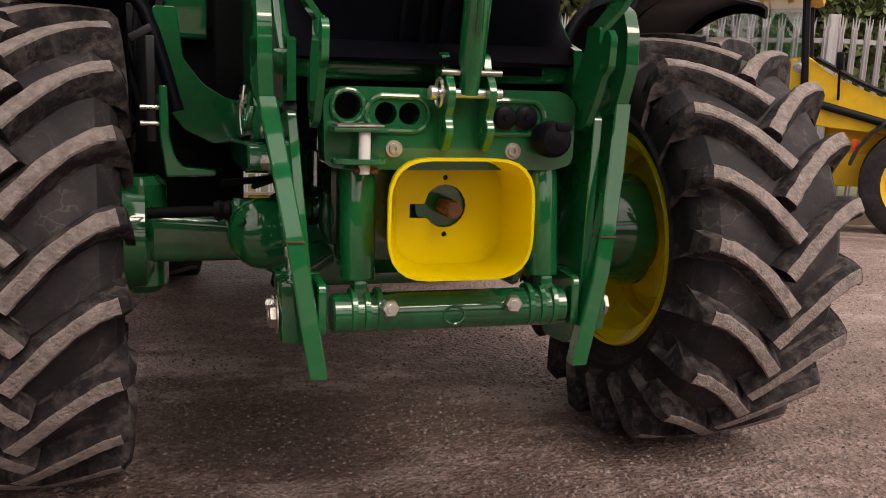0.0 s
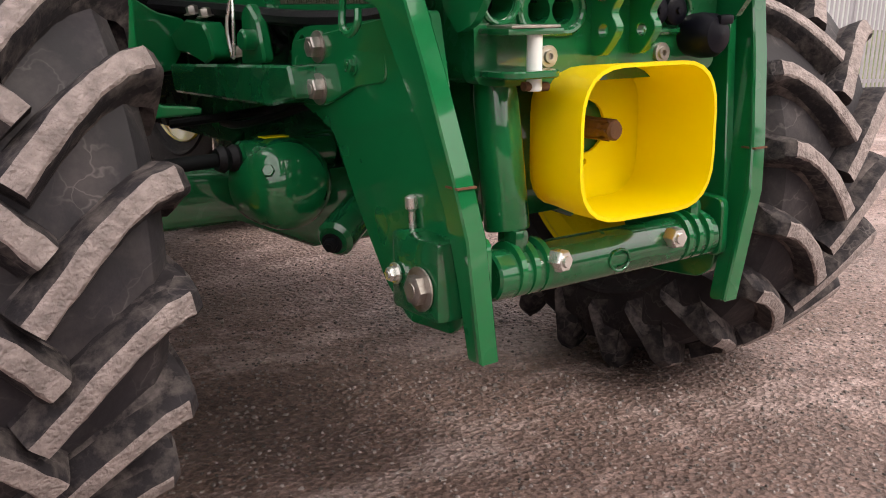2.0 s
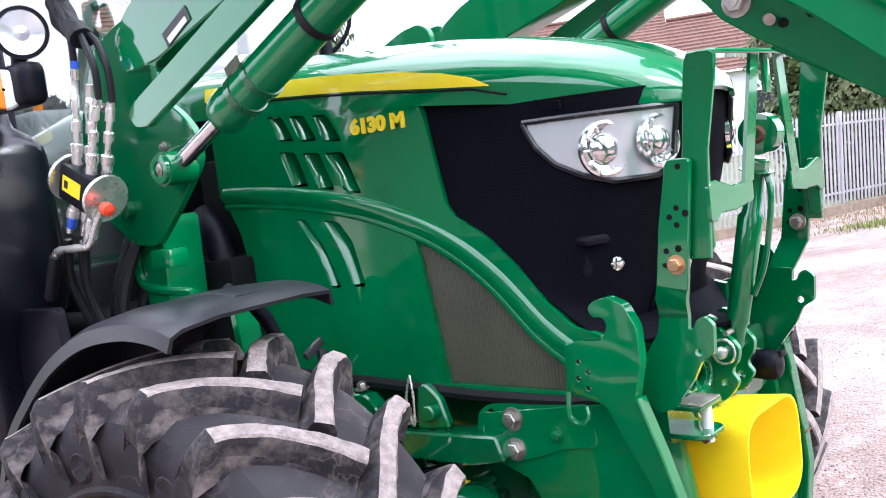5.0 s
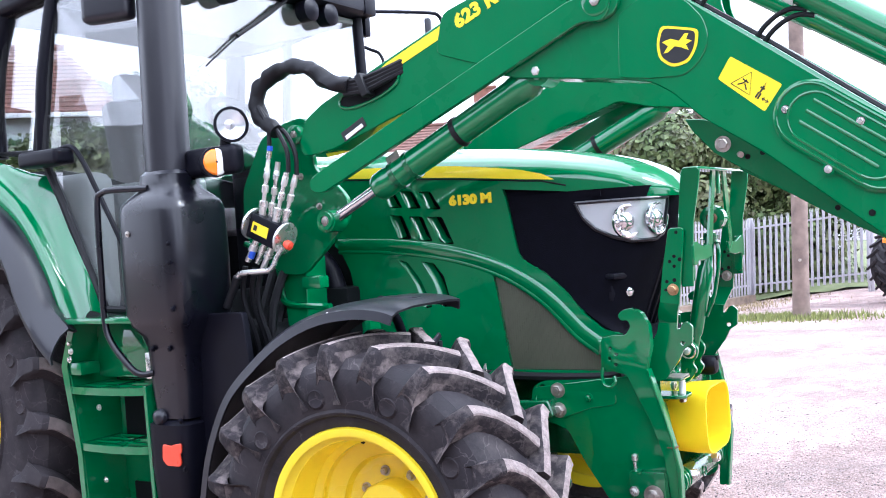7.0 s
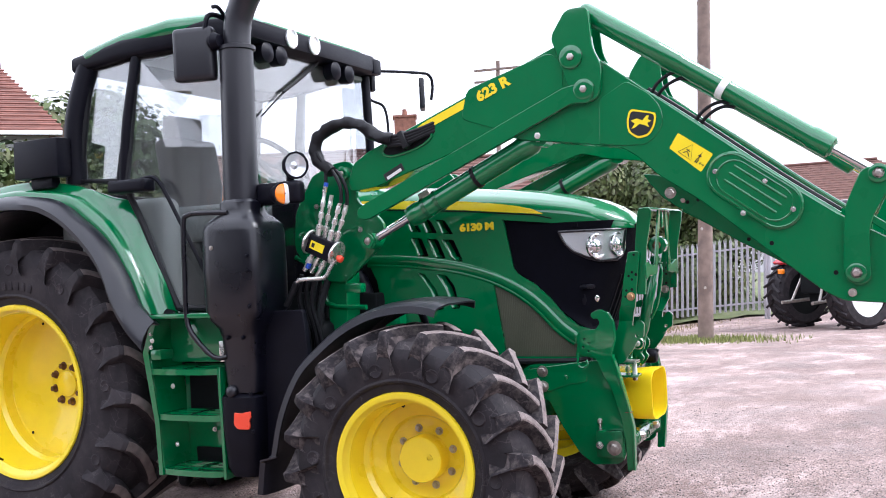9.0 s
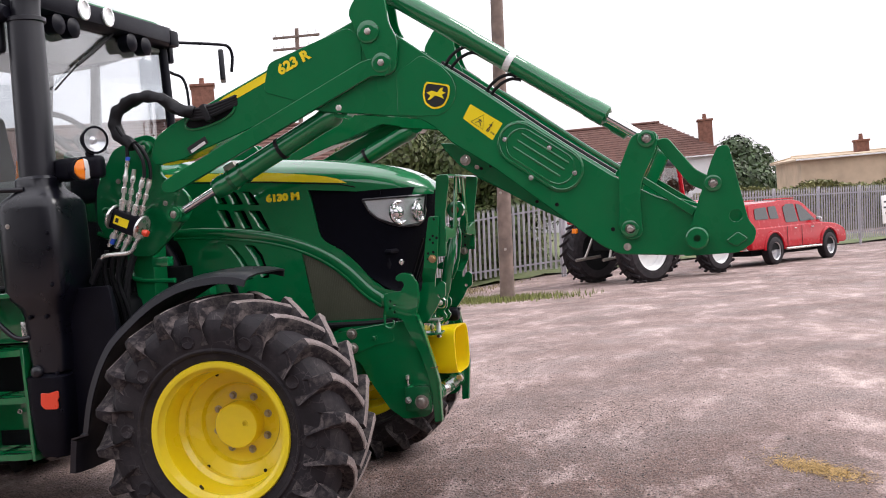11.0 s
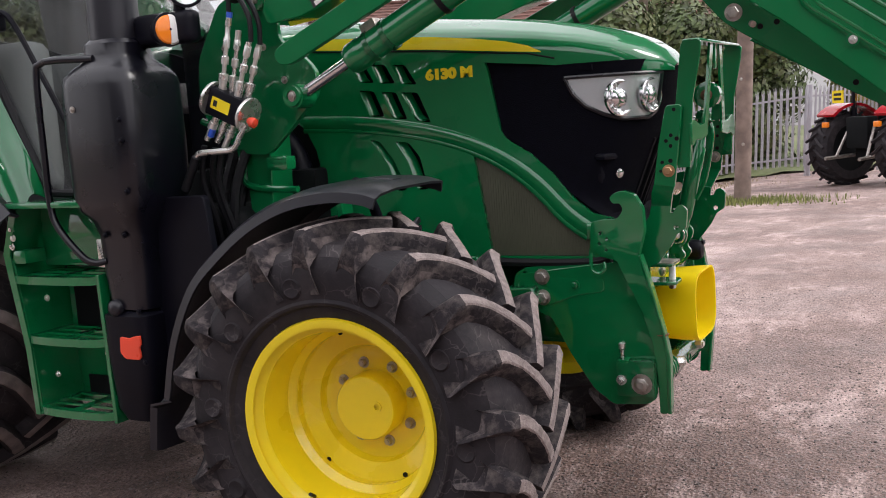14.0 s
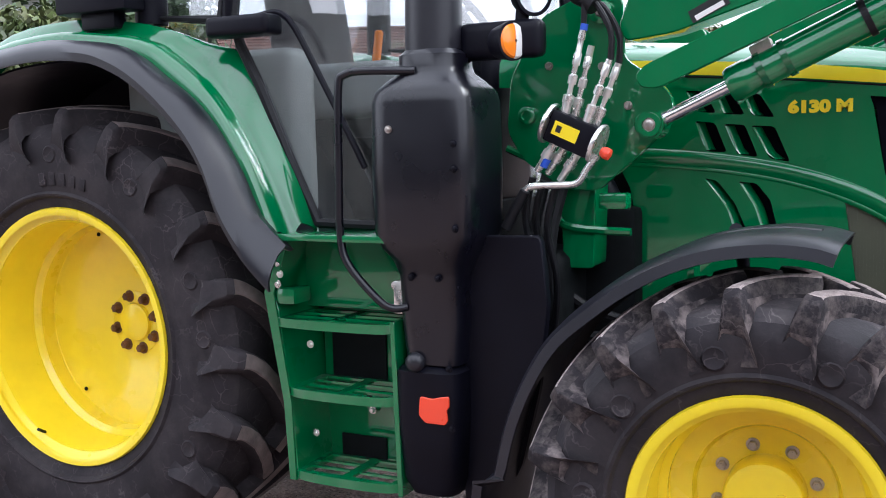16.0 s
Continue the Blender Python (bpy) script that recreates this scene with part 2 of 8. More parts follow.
def box(size, at=(0, 0, 0), bev=0.0, rot=None, bm=None, segs=2):
    b = bmesh.new()
    bmesh.ops.create_cube(b, size=1)
    bmesh.ops.scale(b, vec=size, verts=b.verts)
    bevel(b, bev, segs)
    m = Matrix.Translation(at) @ (rot.to_4x4() if rot is not None else Matrix())
    bmesh.ops.transform(b, matrix=m, verts=b.verts)
    return join(bm, b)


def join(bm, b):
    if bm is None:
        return b
    me = bpy.data.meshes.new("tmp")
    b.to_mesh(me)
    b.free()
    bm.from_mesh(me)
    bpy.data.meshes.remove(me)
    return bm


def frame_to(p0, p1):
    d = Vector(p1) - Vector(p0)
    return Matrix.Translation(p0) @ d.to_track_quat("Z", "Y").to_matrix().to_4x4(), d.length


def lathe(profile, p0=(0, 0, 0), p1=(0, 0, 1), segs=32, bm=None, caps=True, unit=True):
    """profile: (distance along p0->p1, radius)."""
    m, _ = frame_to(p0, p1)
    b = bmesh.new()
    rings = []
    for d, r in profile:
        rings.append([b.verts.new(m @ Vector((r * math.cos(2 * math.pi * k / segs), r * math.sin(2 * math.pi * k / segs), d))) for k in range(segs)])
    for a, c in zip(rings, rings[1:]):
        for k in range(segs):
            b.faces.new((a[k], a[(k + 1) % segs], c[(k + 1) % segs], c[k]))
    if caps:
        if profile[0][1] > 1e-4:
            b.faces.new(rings[0][::-1])
        if profile[-1][1] > 1e-4:
            b.faces.new(rings[-1])
    bmesh.ops.remove_doubles(b, verts=b.verts, dist=1e-5)
    return join(bm, b)


def cyl(p0, p1, r, segs=20, bev=0.0, bm=None, r1=None):
    L = (Vector(p1) - Vector(p0)).length
    r1 = r if r1 is None else r1
    bev = min(bev, r * 0.9, L * 0.45)
    prof = [(0, r), (L, r1)] if bev <= 0 else [(0, r - bev), (bev, r), (L - bev, r1), (L, r1 - bev)]
    return lathe(prof, p0, p1, segs, bm)


def nut(p, n, r=0.016, h=0.012, bm=None, washer=True):
    p, n = Vector(p), Vector(n).normalized()
    b = lathe([(0, r * 1.45), (0.003, r * 1.45), (0.003, r * 0.98)], p, p + n, 16) if washer else None
    b = join(b, lathe([(0.0, r), (h * 0.85, r), (h, r * 0.86)], p + n * 0.003, p + n, 6)) if b else lathe([(0.0, r), (h * 0.85, r), (h, r * 0.86)], p, p + n, 6)
    b = join(b, lathe([(0, r * 0.55), (0.005, r * 0.5)], p + n * h, p + n * (h + 1), 10))
    return join(bm, b)


def catmull(pts, n=6):
    pts = [Vector(p) for p in pts]
    out = []
    for i in range(len(pts) - 1):
        p0, p1, p2, p3 = pts[max(i - 1, 0)], pts[i], pts[i + 1], pts[min(i + 2, len(pts) - 1)]
        for k in range(n):
            t = k / n
            out.append(0.5 * ((2 * p1) + (p2 - p0) * t + (2 * p0 - 5 * p1 + 4 * p2 - p3) * t * t + (3 * p1 - p0 - 3 * p2 + p3) * t ** 3))
    out.append(pts[-1])
    return out


def tube(pts, r, segs=10, smooth_n=6, bm=None, ribs=0.0):
    path = catmull(pts, smooth_n) if smooth_n else [Vector(p) for p in pts]
    b = bmesh.new()
    rings = []
    up = Vector((0.13, 0.21, 0.97))
    for i, p in enumerate(path):
        d = (path[min(i + 1, len(path) - 1)] - path[max(i - 1, 0)]).normalized()
        s = d.cross(up)
        if s.length < 0.05:
            s = d.cross(Vector((1, 0, 0)))
        s.normalize()
        u = s.cross(d).normalized()
        up = u
        rr = r * (1 + ribs * (1 if i % 2 else -1))
        rings.append([b.verts.new(p + (s * math.cos(2 * math.pi * k / segs) + u * math.sin(2 * math.pi * k / segs)) * rr) for k in range(segs)])
    for a, c in zip(rings, rings[1:]):
        for k in range(segs):
            b.faces.new((a[k], a[(k + 1) % segs], c[(k + 1) % segs], c[k]))
    b.faces.new(rings[0][::-1])
    b.faces.new(rings[-1])
    return join(bm, b)


def rounded(pts, r, n=4):
    """Rounds the corners of a closed outline; r is one radius or one for each corner."""
    out = []
    k = len(pts)
    for i in range(k):
        a, p, c = Vector(pts[i - 1]), Vector(pts[i]), Vector(pts[(i + 1) % k])
        rad = r[i] if isinstance(r, (list, tuple)) else r
        la, lc = (a - p).length, (c - p).length
        t = min(rad, la * 0.45, lc * 0.45)
        if t < 1e-5:
            out.append(tuple(p))
            continue
        p0, p1 = p + (a - p) / la * t, p + (c - p) / lc * t
        for j in range(n + 1):
            u = j / n
            q = p0 * (1 - u) ** 2 + p * 2 * u * (1 - u) + p1 * u * u
            out.append(tuple(q))
    return out


def plate(outline, lo, hi, axis="x", bev=0.003, bm=None, holes=(), segs=1):
    """A flat plate: outline in the two other axes, from lo to hi along axis; holes: (u, v, radius)."""
    b = bmesh.new()

    def to3(u, v, w):
        return {"x": (w, u, v), "y": (u, w, v), "z": (u, v, w)}[axis]
    vs = [b.verts.new(to3(u, v, lo)) for u, v in outline]
    edges = [b.edges.new((vs[i], vs[(i + 1) % len(vs)])) for i in range(len(vs))]
    for u, v, r in holes:
        hv = [b.verts.new(to3(u + r * math.cos(2 * math.pi * k / 14), v + r * math.sin(2 * math.pi * k / 14), lo)) for k in range(14)]
        edges += [b.edges.new((hv[i], hv[(i + 1) % 14])) for i in range(14)]
    if holes:
        bmesh.ops.triangle_fill(b, edges=edges, use_beauty=True)
    else:
        b.faces.new(vs)
    faces = list(b.faces)
    ext = bmesh.ops.extrude_face_region(b, geom=faces)
    off = Vector(to3(0, 0, hi - lo))
    bmesh.ops.translate(b, vec=off, verts=[v for v in ext["geom"] if isinstance(v, bmesh.types.BMVert)])
    bmesh.ops.recalc_face_normals(b, faces=b.faces)
    if bev > 0:
        sharp = [e for e in b.edges if len(e.link_faces) == 2 and e.calc_face_angle(0) > radians(50)]
        rim = [e for e in sharp if abs((e.verts[0].co - e.verts[1].co)["xyz".index(axis)]) < 1e-6]
        bevel(b, bev, segs, rim)
    return join(bm, b)


def loft(sections, closed=True, caps=True, bm=None):
    """Skin through sections with equal numbers of points."""
    b = bmesh.new()
    rings = [[b.verts.new(p) for p in s] for s in sections]
    n = len(rings[0])
    for a, c in zip(rings, rings[1:]):
        for k in range(n if closed else n - 1):
            b.faces.new((a[k], a[(k + 1) % n], c[(k + 1) % n], c[k]))
    if caps and closed:
        b.faces.new(rings[0][::-1])
        b.faces.new(rings[-1])
    return join(bm, b)


def thicken(bm, t):
    bmesh.ops.recalc_face_normals(bm, faces=bm.faces)
    bmesh.ops.solidify(bm, geom=list(bm.faces), thickness=t)
    return bm


def text_bm(words, size, at, rot, depth=0.002, bold=0.0, shear=0.0):
    cu = bpy.data.curves.new("words", "FONT")
    cu.body, cu.size, cu.extrude, cu.offset, cu.shear = words, size, depth, bold, shear
    cu.resolution_u = 3
    ob = bpy.data.objects.new("words", cu)
    scene.collection.objects.link(ob)
    me = bpy.data.meshes.new_from_object(ob.evaluated_get(bpy.context.evaluated_depsgraph_get()))
    b = bmesh.new()
    b.from_mesh(me)
    bpy.data.objects.remove(ob)
    bpy.data.meshes.remove(me)
    bpy.data.curves.remove(cu)
    bmesh.ops.transform(b, matrix=Matrix.Translation(at) @ rot.to_4x4(), verts=b.verts)
    return b


SIDE = Matrix(((0, 0, -1), (-1, 0, 0), (0, 1, 0)))   # reads from the -x side: x runs to -y, y to z, z to -x

# ---- ground ----
def ground_z(x, y):
    d = 0.012 * noise.noise((x * 0.35, y * 0.35, 1.7)) + 0.004 * noise.noise((x * 1.7, y * 1.7, 4.1))
    return d - 0.10 * min(max(0.0, y - 5.6), 7.0) - 0.036 * min(max(0.0, x - 4.0), 36.0)


def build_ground():
    m = material("wet_stone_yard", (0.20, 0.155, 0.15), 0.75)
    nt = m.node_tree
    p = nt.nodes["Principled BSDF"]
    tc = nt.nodes.new("ShaderNodeTexCoord")

    def noise_node(scale, detail, rough=0.6, stretch=None):
        n = nt.nodes.new("ShaderNodeTexNoise")
        n.inputs["Scale"].default_value, n.inputs["Detail"].default_value, n.inputs["Roughness"].default_value = scale, detail, rough
        if stretch:
            mp = nt.nodes.new("ShaderNodeMapping")
            mp.inputs["Scale"].default_value = stretch
            nt.links.new(tc.outputs["Object"], mp.inputs["Vector"])
            nt.links.new(mp.outputs[0], n.inputs["Vector"])
        else:
            nt.links.new(tc.outputs["Object"], n.inputs["Vector"])
        return n.outputs[0]

    def ramp(src, stops):
        r = nt.nodes.new("ShaderNodeValToRGB")
        r.color_ramp.elements[0].position, r.color_ramp.elements[0].color = stops[0][0], (*stops[0][1], 1)
        r.color_ramp.elements[1].position, r.color_ramp.elements[1].color = stops[-1][0], (*stops[-1][1], 1)
        for pos, c in stops[1:-1]:
            e = r.color_ramp.elements.new(pos)
            e.color = (*c, 1)
        nt.links.new(src, r.inputs[0])
        return r.outputs[0]

    def mix(kind, f, a, b):
        x = nt.nodes.new("ShaderNodeMix")
        x.data_type, x.blend_type = "RGBA", kind
        for s, v in ((0, f), (6, a), (7, b)):
            if hasattr(v, "is_linked"):
                nt.links.new(v, x.inputs[s])
            else:
                x.inputs[s].default_value = v
        return x.outputs[2]
    big = ramp(noise_node(0.55, 6, 0.6), [(0.36, (0.225, 0.153, 0.136)), (0.52, (0.325, 0.236, 0.217)), (0.66, (0.405, 0.305, 0.282))])
    # pale worn patches, dark damp ones
    patch_noise = noise_node(1.5, 14, 0.74, (0.72, 1.25, 1.0))
    patch = ramp(patch_noise, [(0.34, (0.58, 0.56, 0.55)), (0.47, (0.84, 0.83, 0.82)), (0.54, (1.00, 1.00, 1.00)), (0.58, (1.30, 1.34, 1.36)), (0.64, (1.62, 1.70, 1.74)), (0.72, (1.85, 1.95, 2.0))])
    grit = ramp(noise_node(85, 8, 0.85), [(0.36, (0.30, 0.28, 0.27)), (0.50, (1.0, 1.0, 1.0)), (0.64, (1.8, 1.76, 1.74))])
    v = nt.nodes.new("ShaderNodeTexVoronoi")
    v.inputs["Scale"].default_value = 62
    nt.links.new(tc.outputs["Object"], v.inputs["Vector"])
    stone = ramp(v.outputs["Color"], [(0.0, (0.50, 0.48, 0.47)), (0.45, (0.9, 0.9, 0.9)), (0.75, (1.05, 1.05, 1.05)), (1.0, (1.45, 1.43, 1.41))])
    spread = ramp(noise_node(0.42, 4, 0.6), [(0.36, (0.65, 0.65, 0.65)), (0.56, (1.0, 1.0, 1.0))])
    bw = nt.nodes.new("ShaderNodeRGBToBW")
    nt.links.new(spread, bw.inputs[0])
    c = mix("MULTIPLY", bw.outputs[0], big, patch)
    # a broad darker, browner zone with a ragged rim, weaker on the pale patches
    sep = nt.nodes.new("ShaderNodeVectorMath")
    sep.operation = "DISTANCE"
    sep.inputs[1].default_value = (-1.5, 1.7, 0.0)
    nt.links.new(tc.outputs["Object"], sep.inputs[0])
    rim = nt.nodes.new("ShaderNodeMath")
    rim.operation = "MULTIPLY_ADD"
    rim.inputs[1].default_value = 3.4
    nt.links.new(noise_node(0.9, 10, 0.68), rim.inputs[0])
    nt.links.new(sep.outputs["Value"], rim.inputs[2])
    dark_zone = nt.nodes.new("ShaderNodeMapRange")
    dark_zone.inputs[1].default_value, dark_zone.inputs[2].default_value = 3.6, 5.0
    dark_zone.inputs[3].default_value, dark_zone.inputs[4].default_value = 1.0, 0.0
    nt.links.new(rim.outputs[0], dark_zone.inputs[0])
    dry = nt.nodes.new("ShaderNodeMapRange")
    dry.inputs[1].default_value, dry.inputs[2].default_value = 0.50, 0.55
    dry.inputs[3].default_value, dry.inputs[4].default_value = 1.0, 0.15
    nt.links.new(patch_noise, dry.inputs[0])
    darkening = nt.nodes.new("ShaderNodeMath")
    darkening.operation = "MULTIPLY"
    nt.links.new(dark_zone.outputs[0], darkening.inputs[0])
    nt.links.new(dry.outputs[0], darkening.inputs[1])
    c = mix("MULTIPLY", darkening.outputs[0], c, (0.62, 0.55, 0.52, 1))
    packed = nt.nodes.new("ShaderNodeMapRange")
    packed.inputs[1].default_value, packed.inputs[2].default_value = 0.50, 0.60
    packed.inputs[3].default_value, packed.inputs[4].default_value = 0.85, 0.45
    nt.links.new(patch_noise, packed.inputs[0])
    c = mix("MULTIPLY", packed.outputs[0], c, grit)
    c = mix("MULTIPLY", packed.outputs[0], c, stone)
    nt.links.new(c, p.inputs["Base Color"])
    wet = nt.nodes.new("ShaderNodeMapRange")
    wet.inputs[1].default_value, wet.inputs[2].default_value = 0.40, 0.60
    wet.inputs[3].default_value, wet.inputs[4].default_value = 0.55, 0.95
    nt.links.new(noise_node(1.1, 5), wet.inputs[0])
    nt.links.new(wet.outputs[0], p.inputs["Roughness"])
    b = nt.nodes.new("ShaderNodeBump")
    b.inputs["Strength"].default_value, b.inputs["Distance"].default_value = 0.8, 0.02
    hgt = nt.nodes.new("ShaderNodeMath")
    hgt.operation = "ADD"
    nt.links.new(noise_node(38, 6, 0.75), hgt.inputs[0])
    nt.links.new(v.outputs["Distance"], hgt.inputs[1])
    nt.links.new(hgt.outputs[0], b.inputs["Height"])
    nt.links.new(b.outputs[0], p.inputs["Normal"])
    # one sheet, fine near the machine, coarse far off
    def ticks(lo, hi, c, fine):
        t, v0 = [], lo
        while v0 < hi:
            t.append(v0)
            v0 += fine + 0.12 * max(0.0, abs(v0 - c) - 7.0)
        return t + [hi]
    xs, ys = ticks(-260, 260, 0, 0.22), ticks(-260, 260, 2, 0.22)
    verts = [(x, y, ground_z(x, y)) for y in ys for x in xs]
    n = len(xs)
    faces = [(j * n + i, j * n + i + 1, (j + 1) * n + i + 1, (j + 1) * n + i) for j in range(len(ys) - 1) for i in range(n - 1)]
    me = bpy.data.meshes.new("ground")
    me.from_pydata(verts, [], faces)
    me.materials.append(m)
    me.shade_smooth()
    tagged(new("ground", me), "wet brown-grey crushed stone yard with pale worn patches", "ground", kind="structure")
    # loose stones
    stones = bmesh.new()
    rng = random.Random(5)
    for _ in range(24000):
        x, y = rng.uniform(-3.2, 4.5), rng.uniform(-0.2, 5.2)
        if rng.random() < 0.6:
            x, y = rng.uniform(-1.4, 2.2), rng.uniform(0.9, 4.2)
        s = rng.uniform(0.002, 0.007) * (1.6 if rng.random() < 0.05 else 1)
        z = ground_z(x, y)
        a = rng.uniform(0, 6.28)
        lo, hi = [], []
        for k in range(5):
            t = a + k * 2 * math.pi / 5
            q = s * rng.uniform(0.7, 1.25)
            lo.append(stones.verts.new((x + q * math.cos(t), y + q * math.sin(t), z - 0.002)))
            hi.append(stones.verts.new((x + 0.6 * q * math.cos(t), y + 0.6 * q * math.sin(t), z + s * rng.uniform(0.35, 0.7))))
        for k in range(5):
            stones.faces.new((lo[k], lo[(k + 1) % 5], hi[(k + 1) % 5], hi[k]))
        stones.faces.new(hi)
    sm = material("loose_stone", (0.21, 0.175, 0.165), 0.85, island=0.7)
    tagged(finish("loose_stones", stones, sm, smooth=0), "scattered small grey-brown stones on the yard", "gravel", kind="stuff")


build_ground()

# ---- the tractor ----
tractor = thing("tractor", "glossy green farm tractor with yellow wheels, parked on the yard", "tractor")


FRONT_PHASE_R, FRONT_PHASE_L = 0.269, 0.142


def wheel(name, centre, s, R, W, rim_r, count, lug_h, dish, hub_r, steer=0.0, phase=0.0, rear=False):
    """centre: middle of the tyre; s: -1 for the side at -x, +1 for the other."""
    turn = Matrix.Translation(centre) @ pose(0, 0, 0, 0, 0, steer)

    def at(a, r, th):
        return turn @ Vector((s * a, -r * math.cos(th), r * math.sin(th)))

    def spin(profile, segs, closed=True):
        b = bmesh.new()
        rings = [[b.verts.new(at(a, r, 2 * math.pi * k / segs)) for a, r in profile] for k in range(segs)]
        m = len(profile)
        for k in range(segs):
            p, q = rings[k], rings[(k + 1) % segs]
            for j in range(m if closed else m - 1):
                b.faces.new((p[j], p[(j + 1) % m], q[(j + 1) % m], q[j]))
        return b
    h = W / 2
    # rim: barrel with two flanges
    f = h - 0.035
    bar = [(f + 0.012, rim_r - 0.004), (f + 0.012, rim_r + 0.012), (f + 0.002, rim_r + 0.016), (f - 0.006, rim_r + 0.004), (f - 0.02, rim_r - 0.022),
           (0.05, rim_r - 0.03), (0.03, rim_r - 0.05), (-0.06, rim_r - 0.05), (-0.08, rim_r - 0.03), (-f + 0.02, rim_r - 0.022), (-f, rim_r + 0.014), (-f - 0.01, rim_r + 0.01)]
    inner = [(a - (0.004 if a > 0 else -0.004), r - 0.010) for a, r in reversed(bar)]
    rim = part(name, spin(bar + inner, 72), YELLOW, tractor, "yellow painted steel wheel")
    # disc
    d = f - dish
    disc = [(d + 0.085, rim_r - 0.045), (d + 0.055, rim_r - 0.062), (d + 0.035, rim_r * 0.62), (d + 0.012, hub_r + 0.075), (d + 0.004, hub_r + 0.05), (d + 0.004, hub_r - 0.01), (d - 0.01, hub_r - 0.01),
            (d - 0.008, hub_r + 0.05), (d, hub_r + 0.08), (d + 0.02, rim_r * 0.62), (d + 0.04, rim_r - 0.062), (d + 0.07, rim_r - 0.047)]
    part("wheel_disc", spin(disc, 64), YELLOW, rim)
    cap = lathe([(-0.03, hub_r), (0.076, hub_r), (0.084, hub_r - 0.006), (0.086, hub_r - 0.03), (0.086, 0.001)], at(d, 0, 0), at(d + 1, 0, 0), 48) if not rear else \
        lathe([(-0.03, hub_r + 0.006), (0.006, hub_r + 0.006), (0.008, hub_r + 0.002), (0.008, hub_r - 0.040), (0.022, hub_r - 0.044), (0.026, hub_r - 0.052), (0.026, 0.001)], at(d, 0, 0), at(d + 1, 0, 0), 40)
    part("hub_cap", cap, YELLOW, rim)
    if not rear:
        part("hub_plug", lathe([(0, 0.016), (0.006, 0.016), (0.006, 0.009), (0.002, 0.009)], at(d + 0.084, 0.045, 0.2), at(d + 1.084, 0.045, 0.2), 16), YELLOW, rim)
    br = (hub_r + 0.026) if not rear else (hub_r - 0.012)
    for k in range(8):
        th = 2 * math.pi * (k + 0.35) / 8
        p = at(d + (0.004 if not rear else 0.007), br, th)
        part("wheel_bolt", nut(p, at(1, 0, 0) - at(0, 0, 0), 0.0125 if not rear else 0.0165, 0.016 if not rear else 0.024), DULL_STEEL if not rear else RUST, rim)
    for th, rr in ((1.9, 0.8), (5.2, 0.78), (4.0, 0.8)):
        p = at(d + 0.060, rim_r * rr, th)
        # solid near-black disc: the shade of a hole, painted
        part("hole_shade_disc", cyl(p, p + (at(0.004, 0, 0) - at(0, 0, 0)), 0.008, 10), DARK, rim)
    vp, vq = at(f - 0.03, rim_r - 0.035, 4.25), at(f + 0.01, rim_r - 0.06, 4.25)
    part("valve_stem", cyl(vp, vq, 0.006, 8), HOSE, rim)
    # tyre carcass
    rt = R - lug_h
    prof = [(f - 0.02, rim_r - 0.015), (f + 0.004, rim_r + 0.022), (f + 0.012, rim_r + 0.05), (f + 0.030, rim_r + 0.058), (f + 0.034, rim_r + 0.066), (f + 0.026, rim_r + 0.075), (h - 0.004, rim_r + 0.11), (h, rim_r + 0.15), (h - 0.004, rt - 0.075), (h - 0.018, rt - 0.045),
            (h - 0.05, rt - 0.016), (h * 0.5, rt - 0.003), (0, rt)]
    full = prof + [(-a, r) for a, r in reversed(prof[:-1])]
    carc = spin(full, 96, closed=False)
    for fc in carc.faces:   # the band between the shoulders is dustier
        mid = turn.inverted() @ fc.calc_center_median()
        fc.material_index = 1 if abs(mid.x) < h - 0.03 and math.hypot(mid.y, mid.z) > rt - 0.04 else 0
    part("tyre", carc, RUBBER, rim, "black ribbed farm tyre with dusty worn lug tops", smooth=30, mats=[RUBBER, TREAD if not rear else RUBBER])
    # lugs: one mesh for each half of the tread, each lug an object of its own
    pitch = 2 * math.pi / count
    reach = 0.30 if not rear else 0.33
    wide = 1.15 if rear else 1.0
    for side in (1, -1):
        path = []
        rag = random.Random(17 + side)
        for k in range(15):
            u = k / 14
            path.append([-0.014 + u * (h + 0.002), reach * (1 - (1 - u) ** 1.5), R - 0.016 * u * u, rt - 0.02 - 0.03 * u * u, 1.12 - 0.12 * math.sin(u * math.pi) + rag.uniform(-0.05, 0.05)])
        drop = 1.25 if rear else 1.0
        path.append([h + 0.006, reach * 1.01, R - 0.034, rt - 0.070, 1.05])
        path.append([h + 0.012, reach * 1.03, R - 0.070 * drop, rt - 0.10, 1.45])
        path.append([h + 0.008, reach * 1.05, R - 0.108 * drop, rt - 0.13, 1.9])
        path.append([h - 0.010, reach * 1.05, R - 0.136 * drop, rt - 0.15, 1.9])
        b = bmesh.new()
        rows, tops = [], []
        for k, (a, th, r1, r0, w) in enumerate(path):
            ka, kb = max(k - 1, 0), min(k + 1, 14)
            ta, ts = (1.0, 0.25) if k > 14 else (path[kb][0] - path[ka][0], (path[kb][1] - path[ka][1]) * R)
            L = math.hypot(ta, ts)
            na, ns = -ts / L, ta / L
            tw, bw = (0.0205 if rear else 0.018) * w * wide, 0.040 * w * wide

            def pt(off, r):
                q = th + ns * off / R
                return b.verts.new((s * side * (a + na * off), -r * math.cos(q), r * math.sin(q)))
            rm = min(max(rt + 0.007 - (0.02 if k > 13 else 0), r0 + 0.006), r1 - 0.016)
            fm = (rm - r0) / max(r1 - 0.014 - r0, 1e-4)
            mw = bw + (tw + 0.006 - bw) * fm
